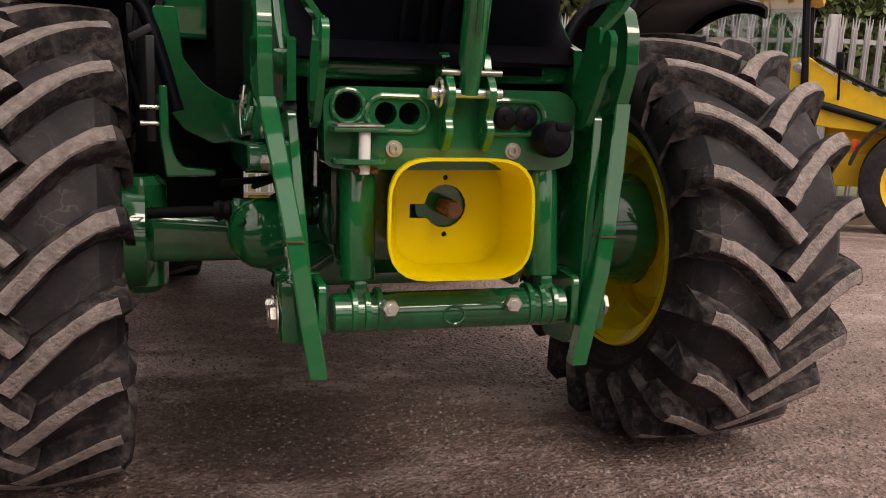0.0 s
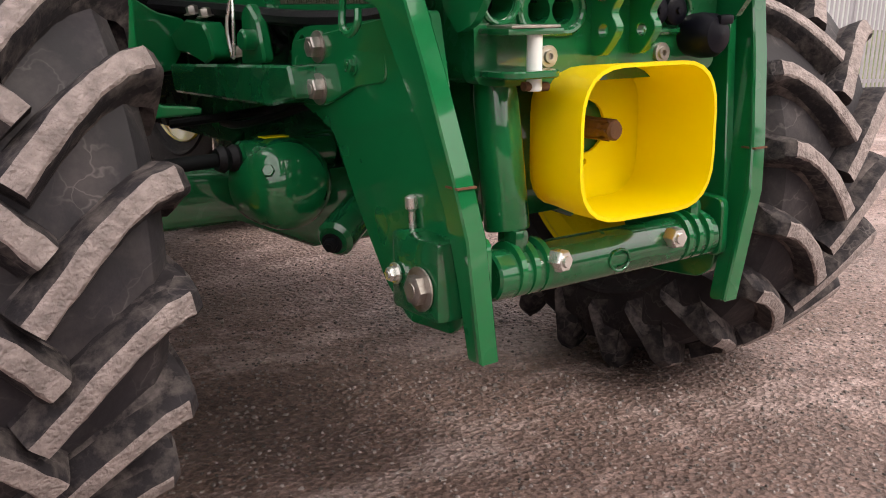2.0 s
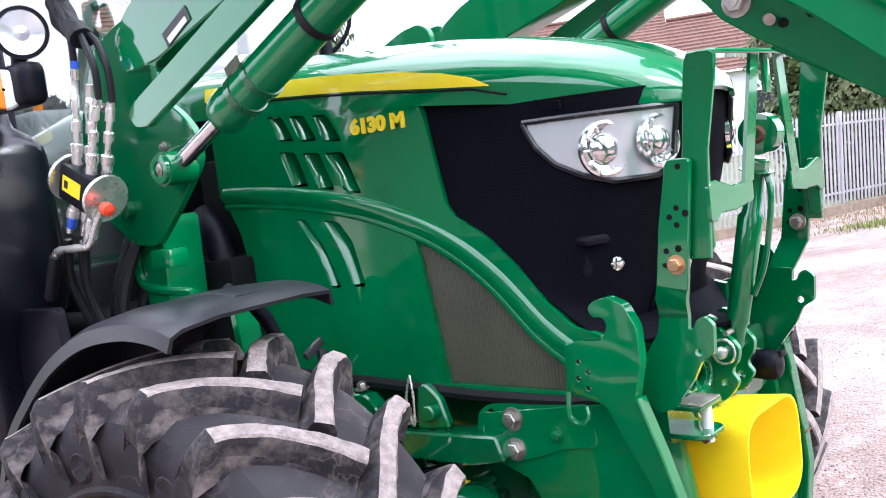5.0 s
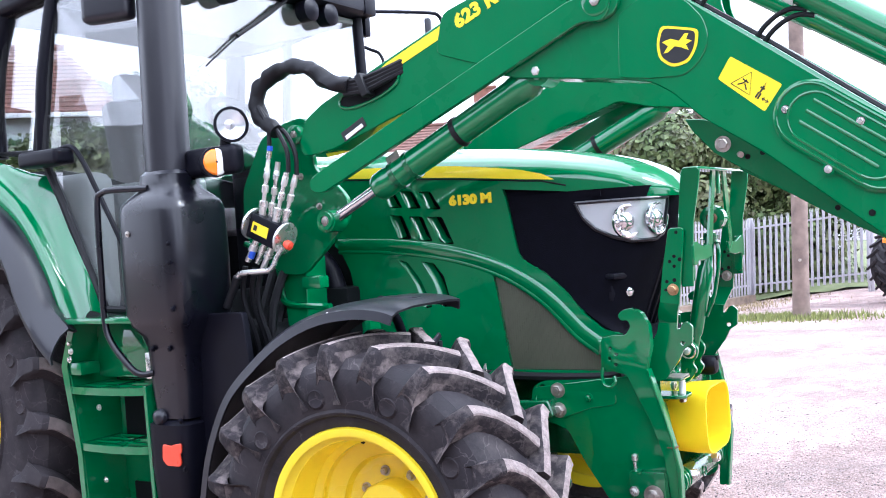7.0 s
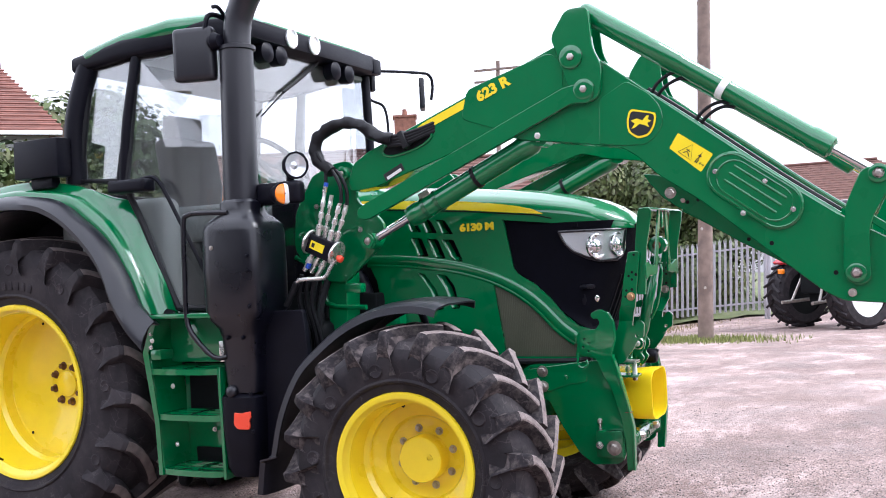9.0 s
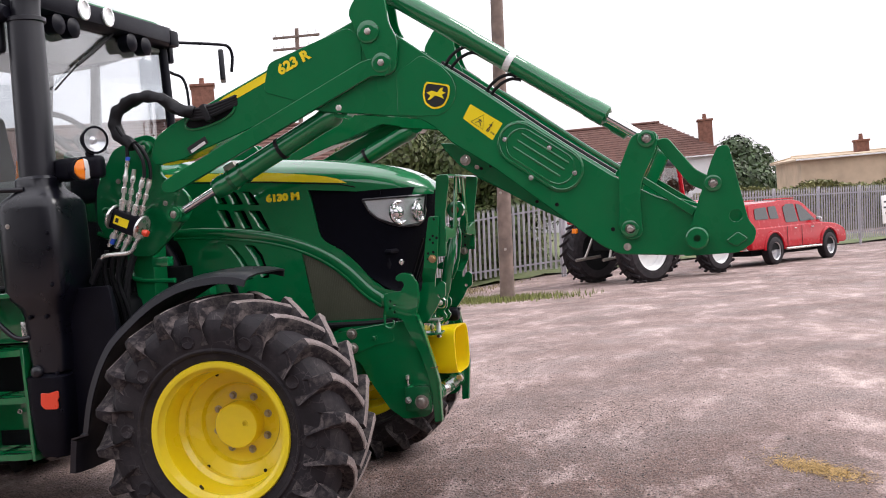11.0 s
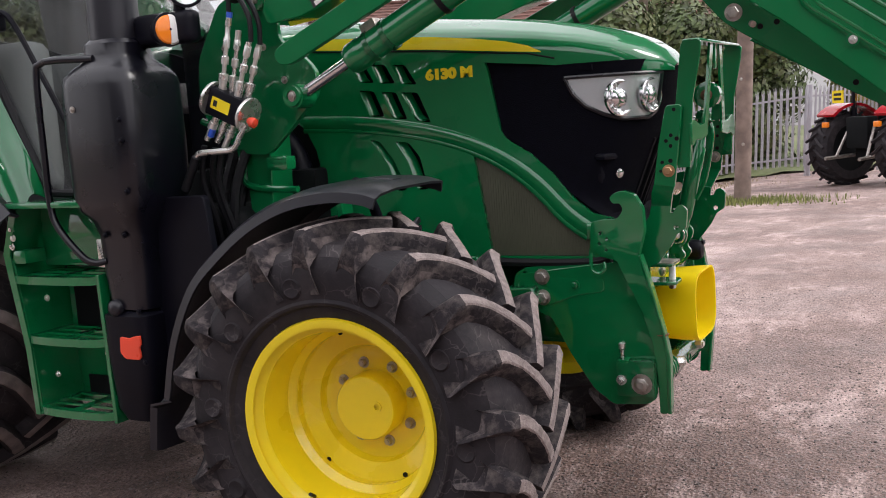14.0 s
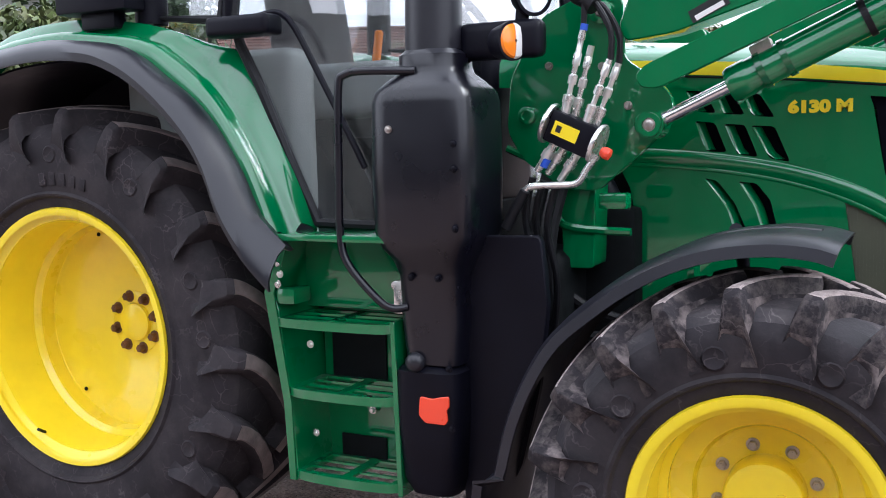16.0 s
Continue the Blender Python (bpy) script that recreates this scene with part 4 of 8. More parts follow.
def arm(s):
    x0, x1 = (-0.668, -0.548) if s < 0 else (0.548, 0.668)
    o = s * 0.668
    body = part("arm", plate(rounded(ARM, 0.02, 3), x0, x1, bev=0.004), GREEN, loader, "green box-section loader arm with an elbow")

    def wafer(outline, t, name, mat=GREEN, lab="", r=0.02, bev=0.003, parent=body, base=0.0, holes=()):
        lo, hi = sorted((o + s * base, o + s * (base + t)))
        return part(name, plate(rounded(outline, r, 4) if r else outline, lo, hi, bev=bev, holes=holes), mat, parent, lab)
    # elbow plate
    knee = [(2.118, 2.300), (2.150, 2.390), (2.075, 2.500), (1.975, 2.500), (1.968, 2.400), (1.962, 2.318), (1.925, 2.240), (1.945, 2.108), (2.01, 2.085), (2.065, 2.120), (2.090, 2.20)]
    wafer(knee, 0.022, "elbow_plate", lab="green elbow plate with two pins", r=0.03)
    inner = (s * 0.528, s * 0.546)
    part("elbow_plate", plate(rounded(knee, 0.03, 4), min(inner), max(inner)), GREEN, body)
    for y, z, r in ((2.058, 2.292, 0.050), (2.008, 2.148, 0.044)):
        part("pin_boss", lathe([(0, r), (0.012, r), (0.014, r - 0.004), (0.014, 0.026)], (o + s * 0.020, y, z), (o + s * 1.02, y, z), 28), GREEN, body)
        part("pin", nut((o + s * 0.030, y, z), (s, 0, 0), 0.016, 0.008), DULL_STEEL, body, "grey steel pin")
    # upper beam doubling plate seam and ribs
    wafer([(2.60, 2.085), (2.565, 2.215), (2.16, 2.330), (2.10, 2.27), (2.12, 2.08), (2.35, 1.995)], 0.004, "seam_plate", r=0.03, bev=0.002)
    wafer([(1.96, 1.912), (1.865, 1.896), (1.763, 1.890), (1.722, 1.914), (1.692, 1.953), (1.682, 2.0), (1.695, 2.048), (1.735, 2.100), (1.83, 2.165), (1.95, 2.10)], 0.004, "seam_plate", r=0.02, bev=0.002)
    # levelling rod above the lift cylinder
    rod = [(3.15, 1.665), (3.165, 1.705), (3.13, 1.730), (2.10, 2.165), (1.99, 2.180), (1.96, 2.13), (1.99, 2.085), (2.06, 2.095), (3.10, 1.660)]
    lo, hi = sorted((o + s * 0.006, o + s * 0.030))
    part("levelling_rod", plate(rounded(rod, 0.02, 3), lo, hi), GREEN, loader, "green flat levelling rod")
    # oval cover on the lower beam
    cy, cz, L, hw, ang = 1.335, 1.668, 0.205, 0.098, math.atan2(-0.59, -0.79)
    ax, up = Vector((-0.800, -0.600)), Vector((-0.600, 0.800))

    def oval(L, hw, n=14):
        pts = []
        for k in range(n + 1):
            t = -math.pi / 2 + math.pi * k / n
            pts.append(ax * (L - hw + hw * math.cos(t)) + up * hw * math.sin(t))
        for k in range(n + 1):
            t = math.pi / 2 + math.pi * k / n
            pts.append(ax * (-(L - hw) + hw * math.cos(t)) + up * hw * math.sin(t))
        return [(cy + p.x, cz + p.y) for p in pts]
    wafer(oval(L, hw), 0.012, "oval_cover", r=0, bev=0.006, lab="ribbed green oval cover")
    for q in (0.7, 0.86):
        w = oval(L * q + 0.02, hw * q)
        part("cover_bead", tube([(o + s * 0.012, y, z) for y, z in w + w[:1]], 0.004, 6, 0), GREEN, body)
    for v in (-0.028, 0.006, 0.040):
        a, b = Vector((cy, cz)) + ax * -0.12 + up * v, Vector((cy, cz)) + ax * 0.12 + up * v
        part("cover_rib", tube([(o + s * 0.010, a.x, a.y), (o + s * 0.012, b.x, b.y)], 0.0055, 8, 0), GREEN, body)
    for y, z in ((1.482, 1.755), (1.292, 1.700), (1.381, 1.580), (1.192, 1.583)):
        part("bolt_recess", lathe([(0.011, 0.017), (0.0135, 0.017), (0.0135, 0.012), (0.011, 0.012)], (o, y, z), (o + s, y, z), 20), GREEN, body)
        # dark disc paints the shade at the bottom of the recess
        part("cup_shade_disc", cyl((o + s * 0.011, y, z), (o + s * 0.0128, y, z), 0.012, 16), DARK, body)
        part("cover_bolt", nut((o + s * 0.012, y, z), (s, 0, 0), 0.0075, 0.006), STEEL, body)
    # folded parking stand lying under the beam
    stand = [(1.816, 1.779), (1.790, 1.736), (1.732, 1.668), (1.679, 1.630), (1.634, 1.602), (1.419, 1.462), (1.178, 1.329), (1.011, 1.232), (0.985, 1.260), (1.00, 1.33), (1.318, 1.540), (1.648, 1.735), (1.758, 1.772)]
    lo, hi = sorted((s * 0.500, s * 0.522))
    ps = part("parking_stand", plate(rounded(stand, 0.008, 3), lo, hi, bev=0.003), GREEN, loader, "green folded parking stand")
    part("stand_flange", plate([(1.66, 1.620), (1.03, 1.247), (1.036, 1.238), (1.666, 1.611)], min(s * 0.43, s * 0.5), max(s * 0.43, s * 0.5)), GREEN, ps)
    part("stand_bolt", nut((s * 0.522, 1.703, 1.690), (s, 0, 0), 0.017, 0.014), DULL_STEEL, ps, "grey bolt head")
    part("stand_pin", cyl((s * 0.522, 1.655, 1.655), (s * 0.535, 1.648, 1.652), 0.009, 12), DULL_STEEL, ps)
    for y, z in ((1.632, 1.645), (1.588, 1.653), (1.39, 1.475), (1.14, 1.330)):
        # no holes cut here: dark discs carry their shade
        part("hole_shade_disc", cyl((s * 0.5225, y, z), (s * 0.524, y, z), 0.008, 12), DARK, ps)
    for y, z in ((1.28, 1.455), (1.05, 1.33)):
        # again a dark disc in place of a shaded hole
        part("hole_shade_disc", cyl((o + s * 0.001, y, z), (o + s * 0.003, y, z), 0.009, 10), DARK, body)
    # lift cylinder
    a, b = Vector((s * 0.608, 3.135, 1.560)), Vector((s * 0.608, 2.238, 1.975))
    d = (b - a).normalized()
    lift = part("lift_cylinder", lathe([(0, 0.046), (0.015, 0.052), (0.06, 0.052), (0.065, 0.049), (0.62, 0.049), (0.64, 0.052), (0.70, 0.052), (0.72, 0.040)], a + d * 0.24, b, 32), GREEN, loader, "green lift cylinder")
    part("piston_rod", cyl(a, a + d * 0.26, 0.021, 20), CHROME, lift, "bright steel piston rod")
    for q in (0.33, 0.40, 0.62):
        part("clamp_band", lathe([(0, 0.054), (0.018, 0.054)], a + d * q, b, 24), GREEN_CAST if q < 0.6 else HOSE, lift)
    part("clevis", lathe([(-0.045, 0.046), (0.045, 0.046)], b, b + Vector((s, 0, 0)), 24), GREEN, lift)
    part("clevis_pin", nut(b + Vector((s * 0.045, 0, 0)), (s, 0, 0), 0.018, 0.012), STEEL, lift)
    part("rod_eye", lathe([(-0.04, 0.042), (0.04, 0.042)], a, a + Vector((s, 0, 0)), 24), GREEN, lift)
    part("eye_ring", lathe([(0, 0.036), (0.010, 0.034), (0.010, 0.020), (0.002, 0.018)], a + Vector((s * 0.04, 0, 0)), a + Vector((s * 1.04, 0, 0)), 24), GREEN, lift)
    part("eye_pin", nut(a + Vector((s * 0.041, 0, 0)), (s, 0, 0), 0.015, 0.006), DULL_STEEL, lift)
    q = a + d * 0.36 + Vector((0, 0.02, 0.045))
    part("hose_block", box((0.05, 0.06, 0.045), q, 0.006, rot=Matrix.Rotation(-0.43, 3, "X")), DULL_STEEL, lift)
    part("feed_pipe", tube([q + Vector((0, -0.03, 0.0)), q + Vector((0, -0.30, 0.115)), q + Vector((0, -0.55, 0.24)), q + Vector((0, -0.66, 0.31))], 0.008, 8, 3), HOSE, lift)
    # tilt cylinder on top
    a, b = Vector((s * 0.608, 2.03, 2.505)), Vector((s * 0.608, 0.890, 1.702))
    d = (b - a).normalized()
    tilt = part("tilt_cylinder", lathe([(0, 0.03), (0.02, 0.044), (0.50, 0.044), (0.505, 0.040), (1.10, 0.040), (1.12, 0.046), (1.20, 0.046), (1.21, 0.03)], a, b, 28), GREEN, loader, "green tilt cylinder along the top of the arm")
    part("piston_rod", cyl(a + d * 1.19, b, 0.022, 20), CHROME, tilt, "bright steel piston rod")
    if s < 0:
        part("hose_clip", lathe([(0, 0.046), (0.03, 0.046)], a + d * 0.70, b, 24), WHITE, tilt)
    for y, z in ((1.740, 2.115), (1.722, 2.085), (1.566, 1.970), (1.548, 1.950)) if s < 0 else ():
        part("hose", tube([(s * 0.60, y, z), (s * 0.605, y - 0.022, z + 0.030), (s * 0.608, y - 0.062, z + 0.058), (s * 0.608, y - 0.105, z + 0.070), (s * 0.608, y - 0.145, z + 0.060)], 0.0075, 8, 5), HOSE, tilt)
    for x, m in ((0.556, GREEN), (0.590, HOSE), (0.622, GREEN)):
        dz = -0.022 if x > 0.6 else -0.006
        part("hose_run", tube([(s * x, 1.76, 2.135 + dz), (s * x, 1.568, 1.990 + dz), (s * x, 1.263, 1.748 + dz), (s * x, 1.03, 1.575 + dz)], 0.013, 8, 4), m, body)
    # end link
    link = [(0.940, 1.722), (0.838, 1.730), (0.842, 1.66), (0.915, 1.520), (0.925, 1.46), (0.925, 1.30), (0.965, 1.278), (1.015, 1.30), (1.022, 1.345), (1.005, 1.58)]
    wafer(link, 0.024, "end_link", lab="green end link", r=0.03, parent=loader)
    part("end_link", plate(rounded(link, 0.03, 4), min(s * 0.526, s * 0.546), max(s * 0.526, s * 0.546)), GREEN, loader)
    for y, z in ((0.882, 1.698), (0.976, 1.328)):
        part("pin_boss", lathe([(0, 0.036), (0.008, 0.036), (0.010, 0.032), (0.010, 0.020)], (o + s * 0.024, y, z), (o + s * 1.024, y, z), 24), GREEN, body)
        part("pin", nut((o + s * 0.031, y, z), (s, 0, 0), 0.0145, 0.007), DULL_STEEL, body)
    part("pin", nut((o + s * 0.004, 0.995, 1.252), (s, 0, 0), 0.011, 0.010), DULL_STEEL, body)
    bar = [(0.86, 1.690), (0.80, 1.700), (0.695, 1.555), (0.640, 1.520), (0.600, 1.515), (0.605, 1.450), (0.66, 1.460), (0.72, 1.490)]
    part("push_bar", plate(rounded(bar, 0.02, 3), min(s * 0.585, s * 0.63), max(s * 0.585, s * 0.63)), GREEN, loader, "green curved push bar")
    strap = [(0.955, 1.545), (0.93, 1.56), (0.70, 1.39), (0.72, 1.36)]
    wafer(strap, 0.016, "arm_rib", r=0.008)
    # attachment carrier
    car = [(0.628, 1.585), (0.600, 1.640), (0.556, 1.640), (0.535, 1.52), (0.500, 1.330), (0.470, 1.285), (0.485, 1.235), (0.545, 1.198), (0.77, 1.198), (0.735, 1.300), (0.70, 1.40)]
    tip = part("carrier", plate(rounded(car, 0.018, 3), min(s * 0.674, s * 0.700), max(s * 0.674, s * 0.700), holes=((0.548, 1.35, 0.026),)), GREEN, loader, "green pointed attachment carrier")
    part("carrier_plate", plate(rounded(car, 0.018, 3), min(s * 0.505, s * 0.53), max(s * 0.505, s * 0.53)), GREEN, tip)
    part("pin_boss", lathe([(0, 0.034), (0.008, 0.034), (0.010, 0.030), (0.010, 0.019)], (s * 0.70, 0.628, 1.490), (s * 1.70, 0.628, 1.490), 24), GREEN, tip)
    part("pin", nut((s * 0.707, 0.628, 1.490), (s, 0, 0), 0.0135, 0.007), DULL_STEEL, tip)
    part("pivot_tube", lathe([(0, 0.052), (0.085, 0.046), (0.09, 0.04), (0.09, 0.014), (0.06, 0.014)], (s * 0.695, 0.706, 1.272), (s * 1.695, 0.706, 1.272), 24), GREEN, tip)
    part("lock_plate", plate(rounded([(0.545, 1.285), (0.505, 1.255), (0.555, 1.222), (0.595, 1.250)], 0.01, 3), min(s * 0.70, s * 0.71), max(s * 0.70, s * 0.71)), GREEN, tip)
    # mast bolted to the chassis
    mast = [(3.490, 1.905), (3.60, 1.72), (3.615, 1.55), (3.56, 1.46), (3.43, 1.372), (3.32, 1.362), (3.20, 1.46), (3.085, 1.565), (3.085, 1.64), (3.13, 1.69), (3.235, 1.760), (3.235, 1.935), (3.28, 1.965), (3.36, 1.955)]
    mp = part("mast_plate", plate(rounded(mast, 0.03, 4), min(s * 0.548, s * 0.572), max(s * 0.548, s * 0.572)), GREEN, loader, "green mast plate holding the arm")
    part("mast_plate", plate(rounded(mast, 0.03, 4), min(s * 0.655, s * 0.672), max(s * 0.655, s * 0.672)), GREEN, loader) if s > 0 else None
    foot = [(3.45, 1.44), (3.33, 1.44), (3.34, 1.12), (3.44, 1.12)]
    part("mast_post", plate(rounded(foot, 0.02, 3), min(s * 0.42, s * 0.545), max(s * 0.42, s * 0.545)), GREEN, mp)
    part("mast_foot", box((0.14, 0.30, 0.50), (s * 0.33, 3.40, 1.05), 0.02), DARK, mp)
    for y, z, r in ((3.160, 1.562, 0.036), (3.300, 1.900, 0.036), (3.42, 1.47, 0.025), (3.54, 1.60, 0.028)):
        part("mast_boss", lathe([(0, r), (0.022, r), (0.026, r - 0.006), (0.026, 0.015), (0.018, 0.015)], (s * 0.572, y, z), (s * 1.572, y, z), 24), GREEN, mp)
        if r > 0.03:
            part("mast_bolt", nut((s * 0.588, y, z), (s, 0, 0), 0.014, 0.012), DULL_STEEL, mp)
    for y, z in ((3.30, 1.74), (3.47, 1.75), (3.22, 1.62)):
        part("mast_bolt", nut((s * 0.572, y, z), (s, 0, 0), 0.009, 0.010), DULL_STEEL, mp)
    part("guard_bar", tube([(s * 0.56, 3.62, 1.50), (s * 0.55, 3.50, 1.44), (s * 0.55, 3.46, 1.38), (s * 0.55, 3.455, 1.28), (s * 0.55, 3.40, 1.248), (s * 0.55, 3.22, 1.238)], 0.013, 8, 4), GREEN, mp)
    gus = [(s * 0.515, 1.20), (s * 0.500, 1.06), (s * 0.446, 0.991), (s * 0.386, 0.954), (s * 0.325, 0.939), (s * 0.326, 0.885), (s * 0.358, 0.829), (s * 0.42, 0.822), (s * 0.500, 0.861), (s * 0.548, 0.93), (s * 0.570, 1.05), (s * 0.580, 1.20)]
    part("frame_gusset", plate(rounded(gus, 0.01, 2), 3.02, 3.045, "y", 0.003), GREEN, mp)
    part("mast_tab", box((0.06, 0.09, 0.05), (s * 0.58, 3.26, 1.335), 0.012), GREEN, mp)
    return body


ARM_R = arm(-1)
ARM_L = arm(1)
part("cross_tube", cyl((-0.55, 1.02, 1.38), (0.55, 1.02, 1.38), 0.055, 28), GREEN, loader, "green cross tube between the arms")
part("carrier_tube", cyl((-0.52, 0.62, 1.30), (0.52, 0.62, 1.30), 0.045, 24), GREEN, loader)
# decals on the arm
def decal(outline, t, mat, name, parent, lab="", x=-0.6725):
    return part(name, plate(outline, x - t, x, bev=0), mat, parent, lab, smooth=0)
decal([(2.838, 2.066), (2.80, 2.088), (2.543, 2.187), (2.555, 2.143), (2.782, 2.056)], 0.001, YELLOW, "yellow_stripe", ARM_R, "yellow decal stripe", -0.6688)
_r = Matrix.Rotation(radians(21.5), 3, "Z")
part("model_number", text_bm("623 R", 0.063, (-0.6735, 2.508, 2.154), SIDE @ _r @ Matrix.Diagonal((1.12, 1, 1)), 0.001, bold=0.003), YELLOW, ARM_R, "yellow number 623 R", smooth=0)
dec = decal(rounded([(1.625, 1.925), (1.488, 1.826), (1.540, 1.757), (1.664, 1.866)], 0.006, 2), 0.001, YELLOW, "warning_decal", ARM_R, "yellow warning decal with black pictograms", -0.6685)
_c, _u, _v = Vector((1.615, 1.868)), Vector((-0.785, -0.62)), Vector((-0.62, 0.785))
def dec_pt(a, b):
    q = _c + _u * a + _v * b
    return (q.x, q.y)
def picto(pts, r=0.0013, closed=False):
    q = [(-0.6695, *dec_pt(*p)) for p in pts]
    part("pictogram", tube(q + q[:1] if closed else q, r, 5, 0), INK, dec, smooth=0)
picto([(0.002, -0.024), (0.066, -0.024), (0.034, 0.032)], closed=True)
for limb in ([(0.020, -0.016), (0.032, -0.004), (0.036, 0.008)], [(0.050, -0.017), (0.036, -0.004)], [(0.024, 0.004), (0.044, 0.002)]):
    picto(limb, 0.002)
picto([(0.086, 0.024), (0.0865, 0.024)], 0.005)
for limb in ([(0.086, 0.018), (0.086, -0.004)], [(0.079, 0.010), (0.093, 0.010)], [(0.083, -0.004), (0.083, -0.022)], [(0.090, -0.004), (0.090, -0.022)]):
    picto(limb, 0.0028)
picto([(0.100, -0.014), (0.122, -0.014)], 0.0014)
for v in (-0.019, -0.009):
    picto([(0.101, -0.014), (0.107, v)], 0.0012)
    picto([(0.121, -0.014), (0.115, v)], 0.0012)
_bc, _bu, _bv = Vector((1.776, 1.981)), Vector((-0.97, -0.24)), Vector((-0.24, 0.97))
def badge_pt(a, b):
    q = _bc + _bu * a + _bv * b
    return (q.x, q.y)
bd = rounded([badge_pt(*q) for q in ((-0.058, 0.052), (0.058, 0.052), (0.062, 0.0), (0.046, -0.046), (0.0, -0.066), (-0.046, -0.046), (-0.062, 0.0))], 0.018, 3)
badge = decal(bd, 0.002, YELLOW, "badge", ARM_R, "black and yellow shield badge", -0.6725)
decal([(1.776 + (y - 1.776) * 0.86, 1.981 + (z - 1.981) * 0.86) for y, z in bd], 0.001, INK, "badge_field", badge, x=-0.6745)
decal([badge_pt(*q) for q in ((-0.044, 0.004), (-0.020, 0.016), (0.006, 0.012), (0.018, 0.034), (0.030, 0.036), (0.026, 0.020), (0.044, 0.016), (0.028, 0.004), (0.040, -0.012), (0.018, -0.006), (-0.004, -0.004), (-0.022, -0.024), (-0.034, -0.028), (-0.024, -0.006))], 0.001, YELLOW, "badge_shape", badge, x=-0.6755)

# ---- cab ----
PILLAR = [[(-0.64, 3.86, 1.28), (-0.66, 3.86, 1.95), (-0.66, 3.875, 2.64)],
          [(-0.80, 4.52, 1.93), (-0.80, 4.48, 2.25), (-0.76, 4.43, 2.61)],
          [(-0.78, 4.88, 1.96), (-0.78, 4.87, 2.30), (-0.74, 4.80, 2.60)]]
for s in (-1, 1):
    for k, p in enumerate(PILLAR):
        part("cab_pillar", tube([(-s * x, y, z) for x, y, z in p], 0.058 if k == 2 else 0.028, 10, 5), BLACK_PLASTIC, tractor, "black cab pillar")
    # side glass
    for a, b, nm in (((0, 1), (1, 1), "side_window"), ((1, 2), (2, 2), "rear_side_window")):
        p, q = PILLAR[a[0]], PILLAR[a[1]]
        bm = bmesh.new()
        lows = [p[0], q[0]]
        if nm == "side_window":
            pts = [(0.66, 3.87, 1.27), (0.76, 3.99, 1.262), (0.785, 4.20, 1.272), (0.795, 4.305, 1.50), (0.80, 4.40, 1.72), (0.80, 4.475, 1.86), (0.80, 4.50, 1.95), (0.76, 4.42, 2.60), (0.665, 3.89, 2.63), (0.665, 3.875, 1.95)]
        else:
            pts = [(0.80, 4.55, 1.95), (0.78, 4.85, 1.98), (0.74, 4.78, 2.58), (0.76, 4.45, 2.59)]
        bm.faces.new([bm.verts.new((s * x, y, z)) for x, y, z in pts])
        w = part(nm, thicken(bm, 0.005), GLASS, tractor, "clear cab side glass", smooth=0)
        part("window_seal", tube([(s * (x + 0.004), y, z) for x, y, z in pts + pts[:1]], 0.018, 8, 0), HOSE, w)
def screen_y(x, z):
    return 3.905 - 0.035 * (1 - (x / 0.66) ** 2)
ws = loft([[(x, screen_y(x, z), z) for x in [-0.66 + 0.132 * k for k in range(11)]] for z in (1.30, 1.60, 1.95, 2.30, 2.64)], closed=False, caps=False)
part("windscreen", thicken(ws, 0.006), GLASS, tractor, "clear curved windscreen")
rw = bmesh.new()
rw.faces.new([rw.verts.new(p) for p in ((-0.74, 4.97, 1.50), (0.74, 4.97, 1.50), (0.72, 4.86, 2.58), (-0.72, 4.86, 2.58))])
part("rear_window", thicken(rw, 0.006), GLASS, tractor, "clear rear window", smooth=0)
# roof
rs = []
for y, w, z0, z1 in [(3.80, 0.60, 2.70, 2.750), (3.84, 0.66, 2.70, 2.778), (3.95, 0.72, 2.70, 2.800), (4.2, 0.78, 2.68, 2.805), (4.5, 0.80, 2.65, 2.770), (4.75, 0.80, 2.62, 2.722), (4.86, 0.77, 2.60, 2.685), (4.90, 0.70, 2.60, 2.655)]:
    o = rounded([(-w, z0), (w, z0), (w, z1 - 0.045), (w - 0.10, z1), (-w + 0.10, z1), (-w, z1 - 0.045)], 0.05, 4)
    rs.append([(x, y, z) for x, z in o])
roof = part("cab_roof", loft(rs), GREEN, tractor, "pale-shining green cab roof")
rs = []
for y, w, z0, z1 in [(3.785, 0.61, 2.645, 2.735), (3.81, 0.68, 2.630, 2.748), (3.95, 0.735, 2.632, 2.745), (4.5, 0.81, 2.596, 2.700), (4.87, 0.79, 2.572, 2.655)]:
    o = rounded([(-w, z0), (w, z0), (w, z1), (-w, z1)], 0.03, 3)
    rs.append([(x, y, z) for x, z in o])
part("roof_band", loft(rs), BLACK_PLASTIC, roof, "black roof band with work lamps")
for x in (-0.265, -0.045):
    part("roof_lamp", lathe([(0, 0.05), (0.02, 0.055), (0.025, 0.048), (0.018, 0.046), (0.012, 0.02), (0.012, 0.001)], (x, 3.795, 2.695), (x, 2.795, 2.66), 24), REFLECTOR, roof, "round roof work lamp")
for x in (-0.47, -0.345, 0.195, 0.345):
    part("roof_lamp_pod", lathe([(0, 0.02), (0.02, 0.055), (0.08, 0.055), (0.10, 0.03)], (x, 3.775, 2.590), (x, 4.775, 2.590), 16), BLACK_PLASTIC, roof)
part("roof_corner_lamp", box((0.10, 0.10, 0.10), (0.665, 3.83, 2.68), 0.02), BLACK_PLASTIC, roof)
